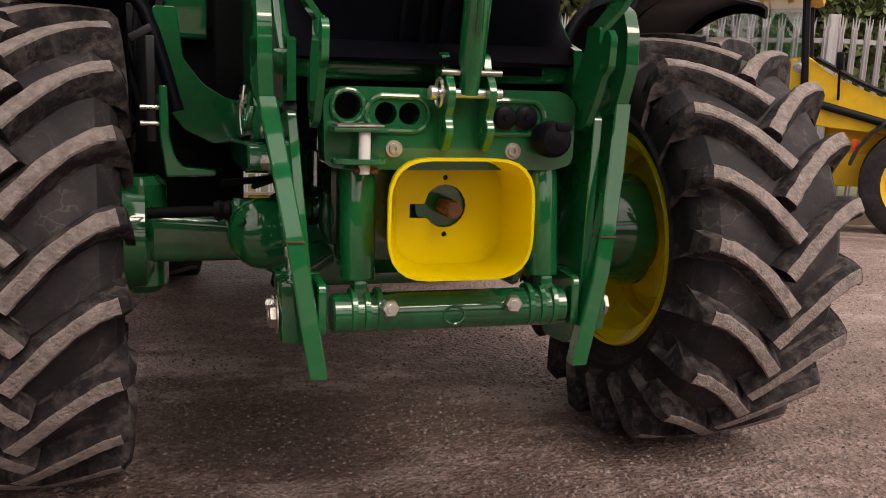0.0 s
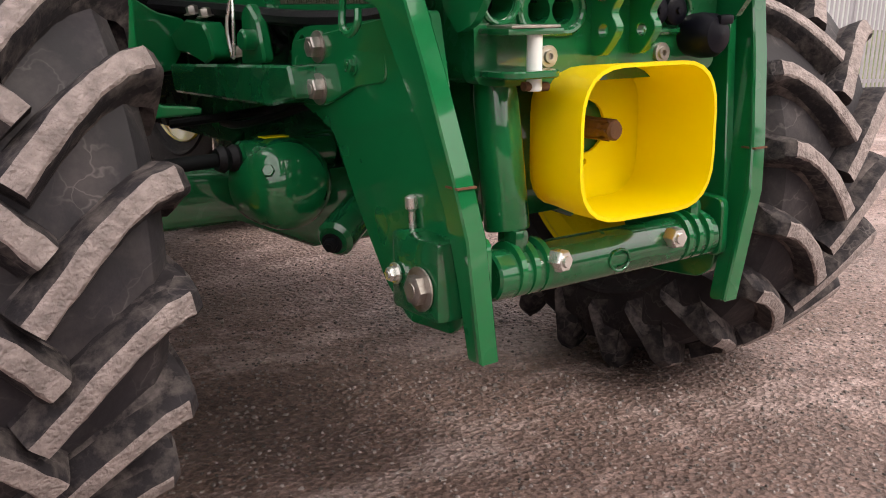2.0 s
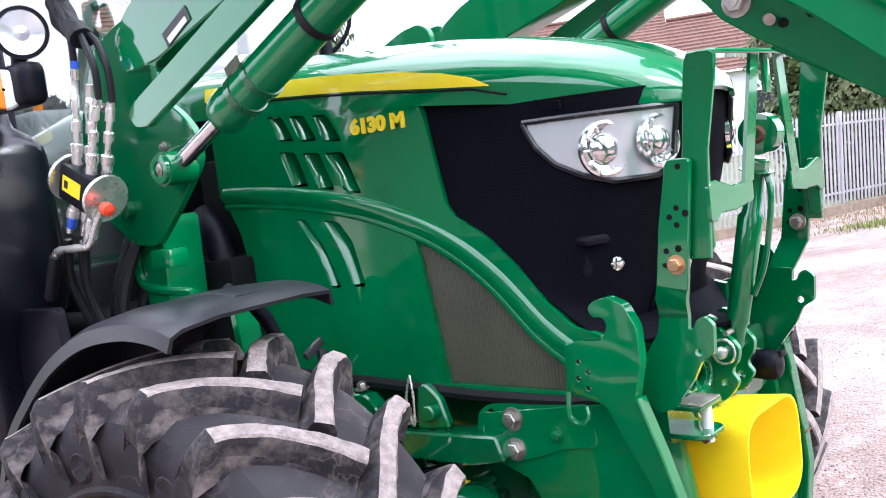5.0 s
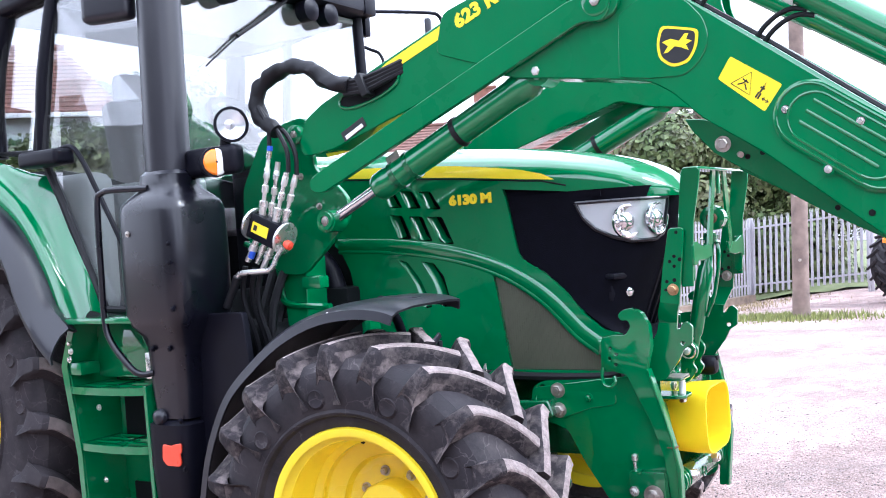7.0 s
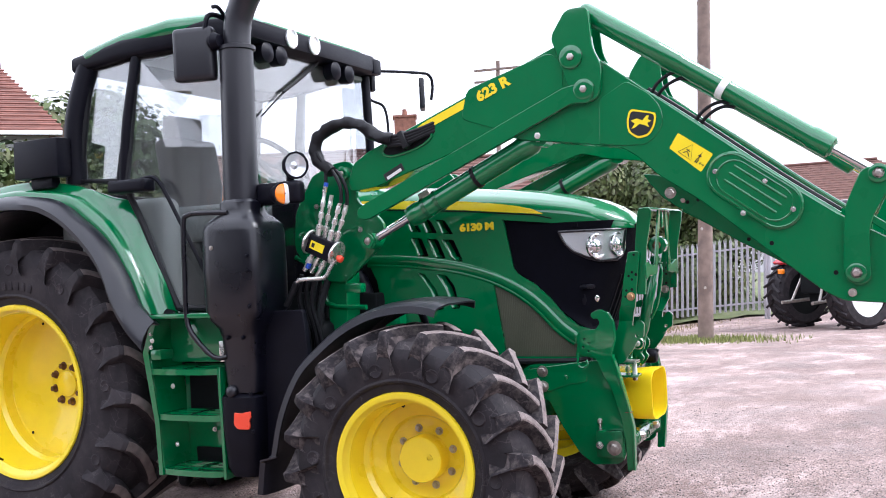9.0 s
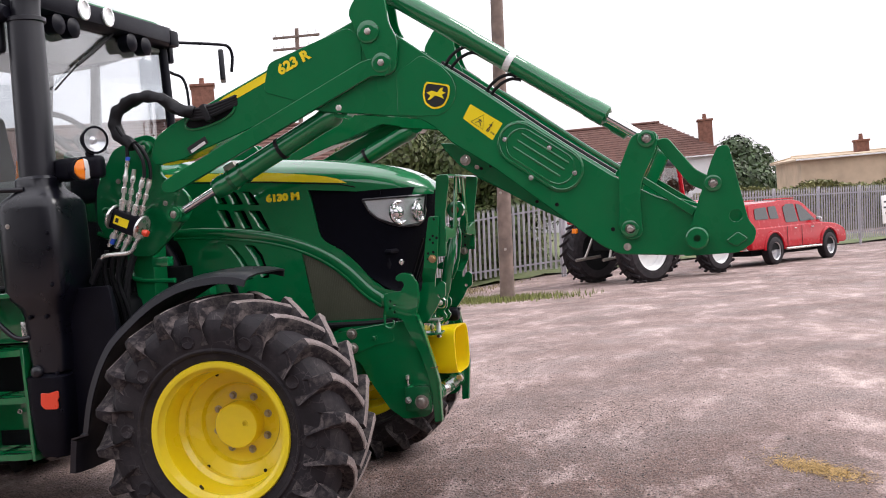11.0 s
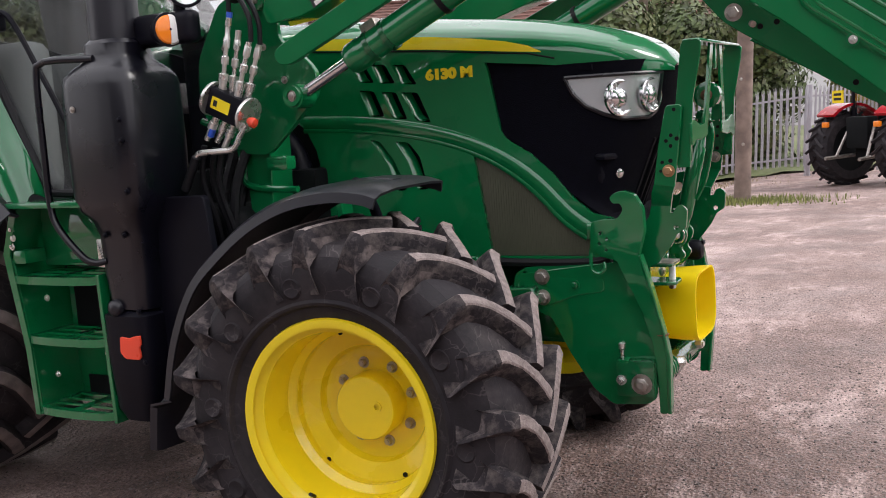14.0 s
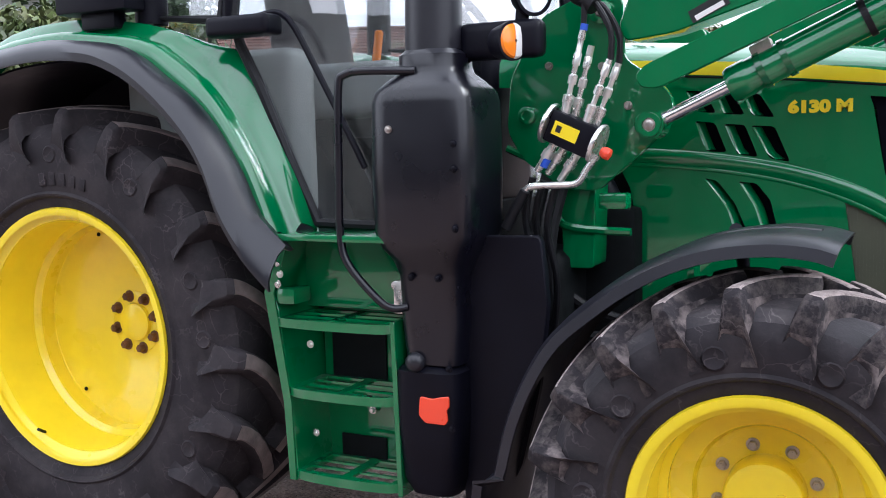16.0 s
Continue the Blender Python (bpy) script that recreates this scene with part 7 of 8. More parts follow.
# ---- loader hydraulics ----
blk_rot = Matrix.Rotation(radians(24), 3, "X")
B0 = Vector((-0.735, 3.335, 1.540))
vb = part("multi_coupler", box((0.075, 0.145, 0.095), B0, 0.008, rot=blk_rot), BLACK_PLASTIC, loader, "black hydraulic coupler block with bright fittings")
ydir, zdir = blk_rot @ Vector((0, 1, 0)), blk_rot @ Vector((0, 0, 1))
part("warning_label", box((0.002, 0.080, 0.040), B0 + Vector((-0.0385, 0, 0)) - ydir * -0.012, 0.0, rot=blk_rot), YELLOW, vb, "yellow warning label")
part("label_mark", box((0.001, 0.016, 0.020), B0 + Vector((-0.0400, 0, 0)) + ydir * 0.034, 0.0, rot=blk_rot), INK, vb)
for e in (1, -1):
    a = B0 + ydir * 0.074 * e
    part("end_plate", lathe([(0, 0.060), (0.006, 0.062), (0.012, 0.060)], a, a + ydir * e, 28), STEEL, vb, "round zinc end plate")
part("red_knob", lathe([(0, 0.012), (0.014, 0.018), (0.028, 0.016), (0.034, 0.001)], B0 - ydir * 0.098 + Vector((-0.02, 0, -0.012)), B0 - ydir * 1.09 + Vector((-0.03, 0, -0.012)), 18), RED_REFL, vb, "red knob")
hp = [B0 - ydir * 0.085 + Vector((-0.02, 0, -0.03)), Vector((-0.76, 3.285, 1.44)), Vector((-0.765, 3.315, 1.398)), Vector((-0.77, 3.38, 1.392)), Vector((-0.775, 3.455, 1.388)), Vector((-0.775, 3.475, 1.368))]
part("lever", tube(hp, 0.0105, 10, 5), STEEL, vb, "bright bent lever")
part("grip", cyl((-0.775, 3.470, 1.378), (-0.775, 3.538, 1.262), 0.016, 14, 0.004), HOSE, vb, "black rubber grip")
for (oy, x, top, col) in ((0.045, -0.74, (3.300, 1.835), None), (0.022, -0.715, (3.285, 1.79), None), (-0.028, -0.745, (3.222, 1.745), None), (-0.046, -0.715, (3.205, 1.735), None)):
    a = B0 + ydir * oy + zdir * 0.045
    a.x = x
    b = Vector((x, top[0], top[1]))
    d = (b - a)
    f = lathe([(0, 0.014), (0.03, 0.014), (0.03, 0.0165), (0.052, 0.0165), (0.056, 0.008), (0.085, 0.008), (0.085, 0.013), (0.11, 0.013), (0.115, 0.008), (0.14, 0.008), (0.14, 0.012), (0.172, 0.012), (0.178, 0.0085), (d.length - 0.03, 0.0085), (d.length - 0.03, 0.011), (d.length, 0.010)], a, b, 12)
    part("fitting", f, STEEL, vb, "bright hydraulic fitting")
for oy, x in ((0.040, -0.74), (0.015, -0.715), (-0.035, -0.735)):
    a = B0 + ydir * oy - zdir * 0.045
    a.x = x
    b = a - zdir * 0.10 + Vector((0, 0.03, -0.01))
    part("fitting", lathe([(0, 0.013), (0.03, 0.013), (0.03, 0.017), (0.055, 0.017), (0.055, 0.012), (0.10, 0.011)], a, b, 10), STEEL, vb)
    part("hose", tube([b, b + Vector((0.01, 0.03, -0.12)), b + Vector((0.06, 0.02, -0.30)), b + Vector((0.12, 0.06, -0.5))], 0.011, 8, 5), HOSE, vb)
part("cap", cyl((-0.74, 3.300, 1.832), (-0.74, 3.296, 1.850), 0.011, 12), material("blue_cap_plastic", (0.03, 0.10, 0.55), 0.4), vb, "blue cap")
part("blue_cap", cyl((-0.745, 3.412, 1.468), (-0.745, 3.425, 1.445), 0.012, 12), material("blue_plastic", (0.02, 0.08, 0.5), 0.4), vb)
sl = tube([(-0.72, 3.27, 1.90), (-0.72, 3.345, 1.96), (-0.72, 3.362, 2.03), (-0.72, 3.30, 2.10), (-0.72, 3.17, 2.125), (-0.72, 3.08, 2.095), (-0.72, 3.02, 2.045), (-0.70, 2.95, 2.025)], 0.029, 14, 9)
for v in sl.verts:   # slack cloth cover in folds
    q = v.co * 26
    v.co += Vector((noise.noise(q), noise.noise(q + Vector((7, 1, 3))), noise.noise(q + Vector((2, 9, 5))))) * 0.011
part("hose_sleeve", sl, HOSE, loader, "black crumpled cloth hose sleeve")
for k, (x, y, z) in enumerate(((-0.735, 3.222, 1.745), (-0.71, 3.205, 1.735), (-0.74, 3.30, 1.84))):
    part("hose", tube([(x, y, z), (x, y + 0.0, z + 0.08), (x + 0.005, y + 0.045, z + 0.16), (-0.72, 3.30, 1.93)], 0.009, 8, 6), HOSE, loader)
# hose opening as a near-black plate on the arm, its shade painted
pocket = []
for k in range(24):
    t = 2 * math.pi * k / 24
    u, v = 0.135 * math.copysign(abs(math.cos(t)) ** 0.8, math.cos(t)), 0.040 * math.sin(t)
    pocket.append((2.885 - u * 0.97 + v * 0.24, 2.004 + u * 0.24 + v * 0.97))
part("pocket_shade_plate", plate(pocket, -0.671, -0.668, bev=0), DARK, ARM_R, "near-black plate painted as the shaded hose opening in the arm", smooth=0)
part("pocket_rim", tube([(-0.671, y, z) for y, z in pocket + pocket[:1]], 0.006, 8, 0), GREEN, ARM_R)
for k in range(4):
    z = 0.012 * k
    part("hose", tube([(-0.70, 2.97, 2.000 + z), (-0.698, 2.88, 2.000 + z * 1.2), (-0.68, 2.79, 2.03 + z), (-0.66, 2.74, 2.05 + z)], 0.011, 8, 5), HOSE, ARM_R)
part("hose_strap", box((0.06, 0.03, 0.085), (-0.69, 2.885, 2.018), 0.008, rot=Matrix.Rotation(-0.36, 3, "X")), HOSE, ARM_R)
part("data_plate", plate([(3.02, 1.868), (2.92, 1.915), (2.905, 1.882), (3.005, 1.835)], -0.671, -0.6695, bev=0), INK, ARM_R, "small black and white data plate", smooth=0)
part("data_plate_mark", plate([(3.002, 1.855), (2.925, 1.892), (2.918, 1.880), (2.995, 1.842)], -0.672, -0.671, bev=0), WHITE, ARM_R, smooth=0)
for pts in (((-0.50, 3.50, 1.45), (-0.60, 3.52, 1.2), (-0.58, 3.50, 1.0), (-0.50, 3.4, 0.9)), ((-0.52, 3.42, 1.45), (-0.62, 3.45, 1.22), (-0.60, 3.44, 0.96), (-0.45, 3.3, 0.88)), ((-0.44, 3.46, 1.40), (-0.54, 3.50, 1.15), (-0.5, 3.40, 1.0), (-0.42, 3.2, 0.92))):
    part("hose", tube(pts, 0.018, 8, 6), HOSE, tractor)


# ---- surroundings ----
LEAN = -0.045   # uprights stand true while the yard falls away a little


def upright(ob_bm, x0, y0, z0):
    for v in ob_bm.verts:
        v.co.y += LEAN * (v.co.z - z0)
    return ob_bm


def fence(points, label):
    f = thing("fence", label, "fence", "palisade fences", at=pose(0, 0, 0))
    pale = bmesh.new()
    w, H = 0.036, 2.30
    prof = [(-w, 0.0), (-w * 0.55, 0.016), (0, 0.004), (w * 0.55, 0.016), (w, 0.0)]
    back = [(a, b - 0.005) for a, b in reversed(prof)]
    ring = prof + back
    loft([[(a, b, 0.24) for a, b in ring], [(a, b, H - 0.14) for a, b in ring]], bm=pale)
    for c in (-w * 0.72, 0.0, w * 0.72):
        t = 0.11 if c else 0.14
        loft([[(c - 0.012, 0.0, H - 0.15), (c + 0.012, 0.0, H - 0.15), (c + 0.012, 0.010, H - 0.15), (c - 0.012, 0.010, H - 0.15)],
              [(c * 1.5 - 0.002, 0.002, H - 0.14 + t), (c * 1.5 + 0.002, 0.002, H - 0.14 + t), (c * 1.5 + 0.002, 0.006, H - 0.14 + t), (c * 1.5 - 0.002, 0.006, H - 0.14 + t)]], bm=pale)
    first = None
    for (xa, ya), (xb, yb) in zip(points, points[1:]):
        L = math.hypot(xb - xa, yb - ya)
        ang = math.atan2(yb - ya, xb - xa)
        n = int(L / 0.150)
        for k in range(n):
            t = (k + 0.5) / n
            x, y = xa + (xb - xa) * t, ya + (yb - ya) * t
            m = Matrix.Translation((x, y, ground_z(x, y))) @ Matrix.Rotation(ang, 4, "Z")
            if first is None:
                first = part("pale", pale, GALV, f, smooth=30)
                ob = first
            else:
                ob = new("pale", first.data)
                ob.parent = f
            ob.matrix_world = Matrix.Translation((x, y, ground_z(x, y))) @ Matrix.Rotation(-LEAN, 4, "X") @ Matrix.Rotation(ang, 4, "Z")
        m = max(1, round(L / 2.75))
        for k in range(m + 1):
            t = k / m
            x, y = xa + (xb - xa) * t, ya + (yb - ya) * t
            z = ground_z(x, y)
            nx, ny = -math.sin(ang) * 0.04, math.cos(ang) * 0.04
            b = box((0.06, 0.11, 2.3), (x - nx, y - ny, z + 1.15), 0.006, rot=Matrix.Rotation(ang + math.pi / 2, 3, "Z"))
            part("post", upright(b, x, y, z), GALV, f)
            if k < m:
                t2 = (k + 1) / m
                x2, y2 = xa + (xb - xa) * t2, ya + (yb - ya) * t2
                z2 = ground_z(x2, y2)
                for h in (0.48, 2.02):
                    b = loft([[(p[0] - nx * 0.9, p[1] - ny * 0.9 + LEAN * h, p[2] + h + q) for q in (-0.025, 0.025)] + [(p[0] - nx * 0.2, p[1] - ny * 0.2 + LEAN * h, p[2] + h + q) for q in (0.025, -0.025)] for p in ((x, y, z), (x2, y2, z2))])
                    part("rail", b, GALV, f)
    return f


CORNER = (23.6, 7.9)
fence([(38.0, -6.6), (30.0, 0.2), (23.2, 4.8), CORNER], "grey galvanised steel palisade fence behind the yard")
BACK = [CORNER, (15.1, 10.0), (9.2, 9.1), (6.5, 9.6), (4.5, 10.6), (-3.0, 13.2)]
fence(BACK, "grey galvanised steel palisade fence on a low plinth")
plinth = material("concrete_plinth", (0.16, 0.12, 0.09), 0.9, var=0.3, scale=6, bump=0.4, bump_scale=20)
for a, b in zip(BACK, BACK[1:]):
    z = [ground_z(*p) for p in (a, b)]
    k = loft([[(p[0] + u * 0.2, p[1] + u, q + h) for u, h in ((-0.12, -0.2), (-0.12, 0.22), (0.12, 0.22), (0.12, -0.2))] for p, q in zip((a, b), z)])
    tagged(finish("kerb", k, plinth), "low brown concrete plinth under the fence", "kerb", kind="structure")

sign = thing("sign", "white sign board with plain dark bars fixed to the fence", "sign", at=Matrix.Translation((37.0, -6.05, 0.10)) @ Matrix.Rotation(math.atan2(-6.8, 8.0), 4, "Z"))
part("board", box((0.8, 0.02, 1.1), (0, -0.03, 0), 0.006), WHITE, sign)
for k, w in enumerate((0.5, 0.6, 0.4)):
    part("text_bar", box((w, 0.004, 0.07), (0, -0.043, 0.3 - 0.22 * k), 0), INK, sign)

# grass beyond the fence
GRASS = material("field_grass", (0.095, 0.115, 0.045), 0.9, var=0.4, scale=1.3, bump=0.6, bump_scale=25, dirt=(0.24, 0.23, 0.14), dirt_amt=0.65, dirt_scale=0.35)
gm = bmesh.new()
outer = [(41, -8), (31.0, 1.5), (24.6, 5.6), (24.6, 8.6), (15.3, 10.6), (9.3, 9.7), (6.6, 10.3), (4.5, 11.3), (-3.2, 14.0), (-20, 19)]
rows = []
for d in [0, 1, 2, 4, 7, 11, 16, 24, 40, 70]:
    rows.append([(x + d * 0.75, y + d * 0.66, ground_z(x, y) + 0.05 + 0.05 * min(d, 12) + 0.1 * noise.noise((x, y, d))) for x, y in [(p[0] + (q[0] - p[0]) * k / 6, p[1] + (q[1] - p[1]) * k / 6) for p, q in zip(outer, outer[1:]) for k in range(6)]])
loft(rows, closed=False, caps=False, bm=gm)
tagged(finish("field", gm, GRASS), "rough green grass field behind the fence", "grass", kind="structure")
pm = bmesh.new()
road = material("grey_road", (0.22, 0.20, 0.20), 0.9, var=0.2, scale=3)
loft([[(25.5 + d, 10.0 + d * 0.2 + a, ground_z(24, 8) + 0.50 + 0.05 * d) for a in (0, 1.4)] for d in (0, 3, 6, 10, 16)], closed=False, caps=False, bm=pm)
tagged(finish("lane", thicken(pm, 0.02), road), "pale grey lane across the grass", "road", kind="structure")


def blades(name, cx, cy, rx, ry, n, h, seed, label, color=(0.13, 0.17, 0.045)):
    b = bmesh.new()
    rng = random.Random(seed)
    for _ in range(n):
        x, y = cx + rx * rng.gauss(0, 0.55), cy + ry * rng.gauss(0, 0.55)
        z = ground_z(x, y)
        t = rng.uniform(0, 6.28)
        hh = h * rng.uniform(0.5, 1.2)
        dx, dy = 0.012 * math.cos(t), 0.012 * math.sin(t)
        lx, ly = rng.uniform(-0.4, 0.4) * hh, rng.uniform(-0.4, 0.4) * hh
        v = [b.verts.new((x - dx, y - dy, z - 0.01)), b.verts.new((x + dx, y + dy, z - 0.01)), b.verts.new((x + lx, y + ly, z + hh))]
        b.faces.new(v)
    tagged(finish(name, b, material("verge_grass", color, 0.8, island=0.5), smooth=0), label, "grass", kind="stuff")


blades("grass_tuft", 14.0, 4.9, 0.9, 1.3, 2600, 0.10, 3, "short patchy grass round the foot of the pole", (0.17, 0.19, 0.055))
blades("grass_verge", 19.5, 7.3, 4.5, 1.6, 1500, 0.07, 4, "thin dry grass along the fence", (0.24, 0.19, 0.10))
straw = bmesh.new()
rng = random.Random(8)
for _ in range(1500):   # loose stalks lying flat
    u, v = rng.gauss(0, 0.15), rng.gauss(0, 0.055)
    x, y = 0.37 + u * 0.75 - v * 0.66, 0.205 + u * 0.66 + v * 0.75
    a, L = rng.uniform(0, 6.28), rng.uniform(0.012, 0.04)
    dx, dy, z = math.cos(a) * L / 2, math.sin(a) * L / 2, ground_z(x, y) + 0.001
    px_, py_ = -math.sin(a) * 0.0018, math.cos(a) * 0.0018
    zl = z + abs(rng.gauss(0, 0.006))
    top_ = [straw.verts.new(q) for q in ((x - dx - px_, y - dy - py_, z + 0.002), (x - dx + px_, y - dy + py_, z + 0.002), (x + dx + px_, y + dy + py_, zl + 0.002), (x + dx - px_, y + dy - py_, zl + 0.002))]
    straw.faces.new(top_)
tagged(finish("straw", straw, material("dry_straw", (0.40, 0.26, 0.10), 0.9, island=0.5), smooth=0), "small scattered patch of brown straw on the yard", "straw", kind="stuff")

# poles
pole = thing("utility_pole", "weathered brown wooden utility pole standing in the yard", "pole", at=pose(0, 0, 0))
px, py, pz = 14.0, 4.60, ground_z(14.0, 4.6) - 0.1
part("pole_shaft", upright(lathe([(0, 0.150), (0.6, 0.140), (4, 0.128), (9.5, 0.105)], (px, py, pz), (px, py, pz + 1), 20), px, py, pz), WOOD_POLE, pole)
for z, a in ((2.2, 2.9), (1.1, 3.3)):
    part("pole_bolt", nut((px + 0.135 * math.cos(a), py + LEAN * z + 0.135 * math.sin(a), pz + z), (math.cos(a), math.sin(a), 0), 0.02, 0.02), DULL_STEEL, pole)
pole2 = thing("telegraph_pole", "distant wooden telegraph pole with two cross arms", "pole", at=pose(0, 0, 0))
qx, qy = 50.3, 24.3
part("pole_shaft", upright(lathe([(0, 0.17), (14, 0.12)], (qx, qy, -0.9), (qx, qy, 0.1), 12), qx, qy, -0.9), WOOD_POLE, pole2)
for z in (12.6, 11.9):
    yy = qy + LEAN * (z + 0.9)
    part("cross_arm", box((0.12, 3.0, 0.14), (qx - 0.15, yy, z), 0.02, rot=Matrix.Rotation(0.04, 3, "X")), WOOD_POLE, pole2)
    for k in (-1.3, -0.8, 0.8, 1.3):
        part("insulator", cyl((qx - 0.15, yy + k, z + 0.07), (qx - 0.15, yy + k, z + 0.25), 0.04, 8), WHITE, pole2)
pole3 = thing("utility_pole", "wooden utility pole at the edge of the yard", "pole", at=pose(0, 0, 0))
part("pole_shaft", lathe([(0, 0.150), (7.4, 0.11)], (33.9, -11.6, -1.2), (33.9, -11.6, -0.2), 16), WOOD_POLE, pole3)
cable = thing("overhead_cable", "thin black overhead cable", "cable", at=pose(0, 0, 0))
part("strand", tube([(px, py + LEAN * 8.1, 7.75), (25.0, -3.6, 6.75), (33.9, -11.6, 6.05)], 0.020, 5, 6), HOSE, cable)
part("clamp", box((0.10, 0.30, 0.10), (px, py + LEAN * 8.1, 7.75), 0.02), DULL_STEEL, cable)


# ---- houses ----
def tile_material(name, color):
    m = material(name, color, 0.85, var=0.25, scale=3, bump=0.3, bump_scale=30)
    return m


ROOF = tile_material("brown_roof_tile", (0.15, 0.075, 0.06))
ROOF_RED = tile_material("red_brown_roof_tile", (0.20, 0.085, 0.065))
RENDER_W = material("white_render", (0.66, 0.66, 0.67), 0.85, var=0.06, scale=1.5)
RENDER_B = material("pale_beige_wall", (0.50, 0.39, 0.28), 0.9, var=0.2, scale=0.8)
BRICK = material("red_brown_brick", (0.19, 0.085, 0.06), 0.9, var=0.3, scale=6, bump=0.4, bump_scale=12)


def house(label, m, L, W, zw, zr, hip, roof_mat, wall_mat, chimneys=(), windows=(), over=0.35):
    """Long axis along local x, from -L/2 to L/2; wall height zw, ridge height zr; hip: how far the ridge ends lie in."""
    h = thing("house", label, "house", "houses beyond the fence", at=m)
    part("wall", box((L, W, zw + 3), (0, 0, zw / 2 - 1.5), 0.0), wall_mat, h, smooth=0)
    l, w = L / 2 + over, W / 2 + over
    b = bmesh.new()
    e = [b.verts.new(p) for p in ((-l, -w, zw), (l, -w, zw), (l, w, zw), (-l, w, zw))]
    r = [b.verts.new(p) for p in ((-l + hip, 0, zr), (l - hip, 0, zr))]
    for f in ((e[0], e[1], r[1], r[0]), (e[1], e[2], r[1]), (e[2], e[3], r[0], r[1]), (e[3], e[0], r[0])):
        b.faces.new(f)
    roof = part("roof", thicken(b, 0.10), roof_mat, h, smooth=0)
    # courses of tiles on the two long slopes
    rows_n = 16
    for s in (-1, 1):
        for k in range(rows_n):
            t0 = k / rows_n
            z = zw + (zr - zw) * t0
            y = s * w * (1 - t0)
            xl = l - hip * t0
            c = box((2 * xl, 0.05, 0.035), (0, y, z + 0.06), 0.0, rot=Matrix.Rotation(s * -0.5, 3, "X"))
            part("tile_course", c, roof_mat, roof, smooth=0)
    for s in (-1, 1):
        part("gutter", box((2 * l, 0.10, 0.10), (0, s * (w + 0.03), zw - 0.03), 0.02), WHITE, roof, smooth=0)
    part("ridge", cyl((-l + hip, 0, zr + 0.08), (l - hip, 0, zr + 0.08), 0.09, 8), roof_mat, roof)
    for x, y, z0, z1, s in chimneys:
        c = part("chimney", box((s, s, z1 - z0), (x, y, (z0 + z1) / 2), 0.02), BRICK, roof, smooth=0)
        part("chimney_cap", box((s + 0.14, s + 0.14, 0.14), (x, y, z1), 0.03), BRICK, c, smooth=0)
        part("chimney_pot", lathe([(0, 0.16), (0.4, 0.12)], (x, y, z1 + 0.05), (x, y, z1 + 1.05), 12), BRICK, c)
    for x, z, ww, hh, s in windows:
        wn_ = part("window", box((ww, 0.06, hh), (x, s * (W / 2 + 0.01), z), 0.01), WHITE, h, "white-framed window", smooth=0)
        part("pane", box((ww - 0.16, 0.02, hh - 0.16), (x, s * (W / 2 + 0.045), z), 0.0), material("window_dark", (0.03, 0.035, 0.04), 0.1), wn_, smooth=0)
    return h


zf = -0.9
house("white-walled house with a brown hipped roof and brick chimney", Matrix.Translation((69, 9.6, zf)) @ Matrix.Rotation(radians(93), 4, "Z"), 20.0, 9.0, 4.7, 7.5, 4.5, ROOF, RENDER_W,
      chimneys=((-8.9, 2.6, 3.0, 7.2, 0.95),), windows=((-7, 3.4, 1.6, 1.3, 1), (-2, 3.4, 1.6, 1.3, 1), (3, 3.4, 1.6, 1.3, 1)))
house("white house with a red-brown tiled roof", Matrix.Translation((7.4, 26.4, zf)) @ Matrix.Rotation(radians(-39), 4, "Z"), 16.0, 8.0, 5.55, 7.75, 1.2, ROOF_RED, RENDER_W,
      windows=((-4.5, 3.6, 1.5, 1.2, -1), (0, 3.6, 1.5, 1.2, -1), (4.5, 3.6, 1.5, 1.2, -1)))
house("white gabled house with brick chimney", Matrix.Translation((41, 31.5, zf)) @ Matrix.Rotation(radians(-62), 4, "Z"), 15.0, 9.0, 5.6, 8.4, 0.0, ROOF, RENDER_W, chimneys=((5.5, 0.0, 7.0, 10.2, 1.2),),
      windows=((-3.5, 3.4, 1.6, 1.3, -1), (3.0, 3.4, 1.6, 1.3, -1)))
house("white house with a brown roof behind the trees", Matrix.Translation((46, 17, zf)) @ Matrix.Rotation(radians(-70), 4, "Z"), 14.0, 8.5, 4.6, 7.6, 0.0, ROOF, RENDER_W, windows=((-3, 3.0, 1.6, 1.3, -1), (3, 3.0, 1.6, 1.3, -1)))
house("low pale beige building with a flat roof", Matrix.Translation((66, -13.0, zf)) @ Matrix.Rotation(radians(97), 4, "Z"), 17.0, 8.0, 3.75, 3.95, 0.6, RENDER_B, RENDER_B, chimneys=((4.0, 1.0, 3.4, 4.7, 0.8),), windows=((-4, 2.6, 2.6, 1.4, 1), (2, 2.6, 2.6, 1.4, 1)))


# ---- trees ----
LEAF = material("leaf_green", (0.055, 0.085, 0.022), 0.6, island=0.6, dirt=(0.15, 0.13, 0.055), dirt_amt=0.6, dirt_scale=0.9)
LEAF_DARK = material("leaf_dark_green", (0.035, 0.065, 0.020), 0.6, island=0.5, dirt=(0.09, 0.10, 0.04), dirt_amt=0.4, dirt_scale=0.8)
SCRUB = material("leaf_scrub", (0.14, 0.145, 0.050), 0.7, island=0.6, dirt=(0.22, 0.18, 0.08), dirt_amt=0.6, dirt_scale=0.7)
BARK = material("bark", (0.10, 0.075, 0.055), 0.9, var=0.3, scale=8, bump=0.4, bump_scale=25)


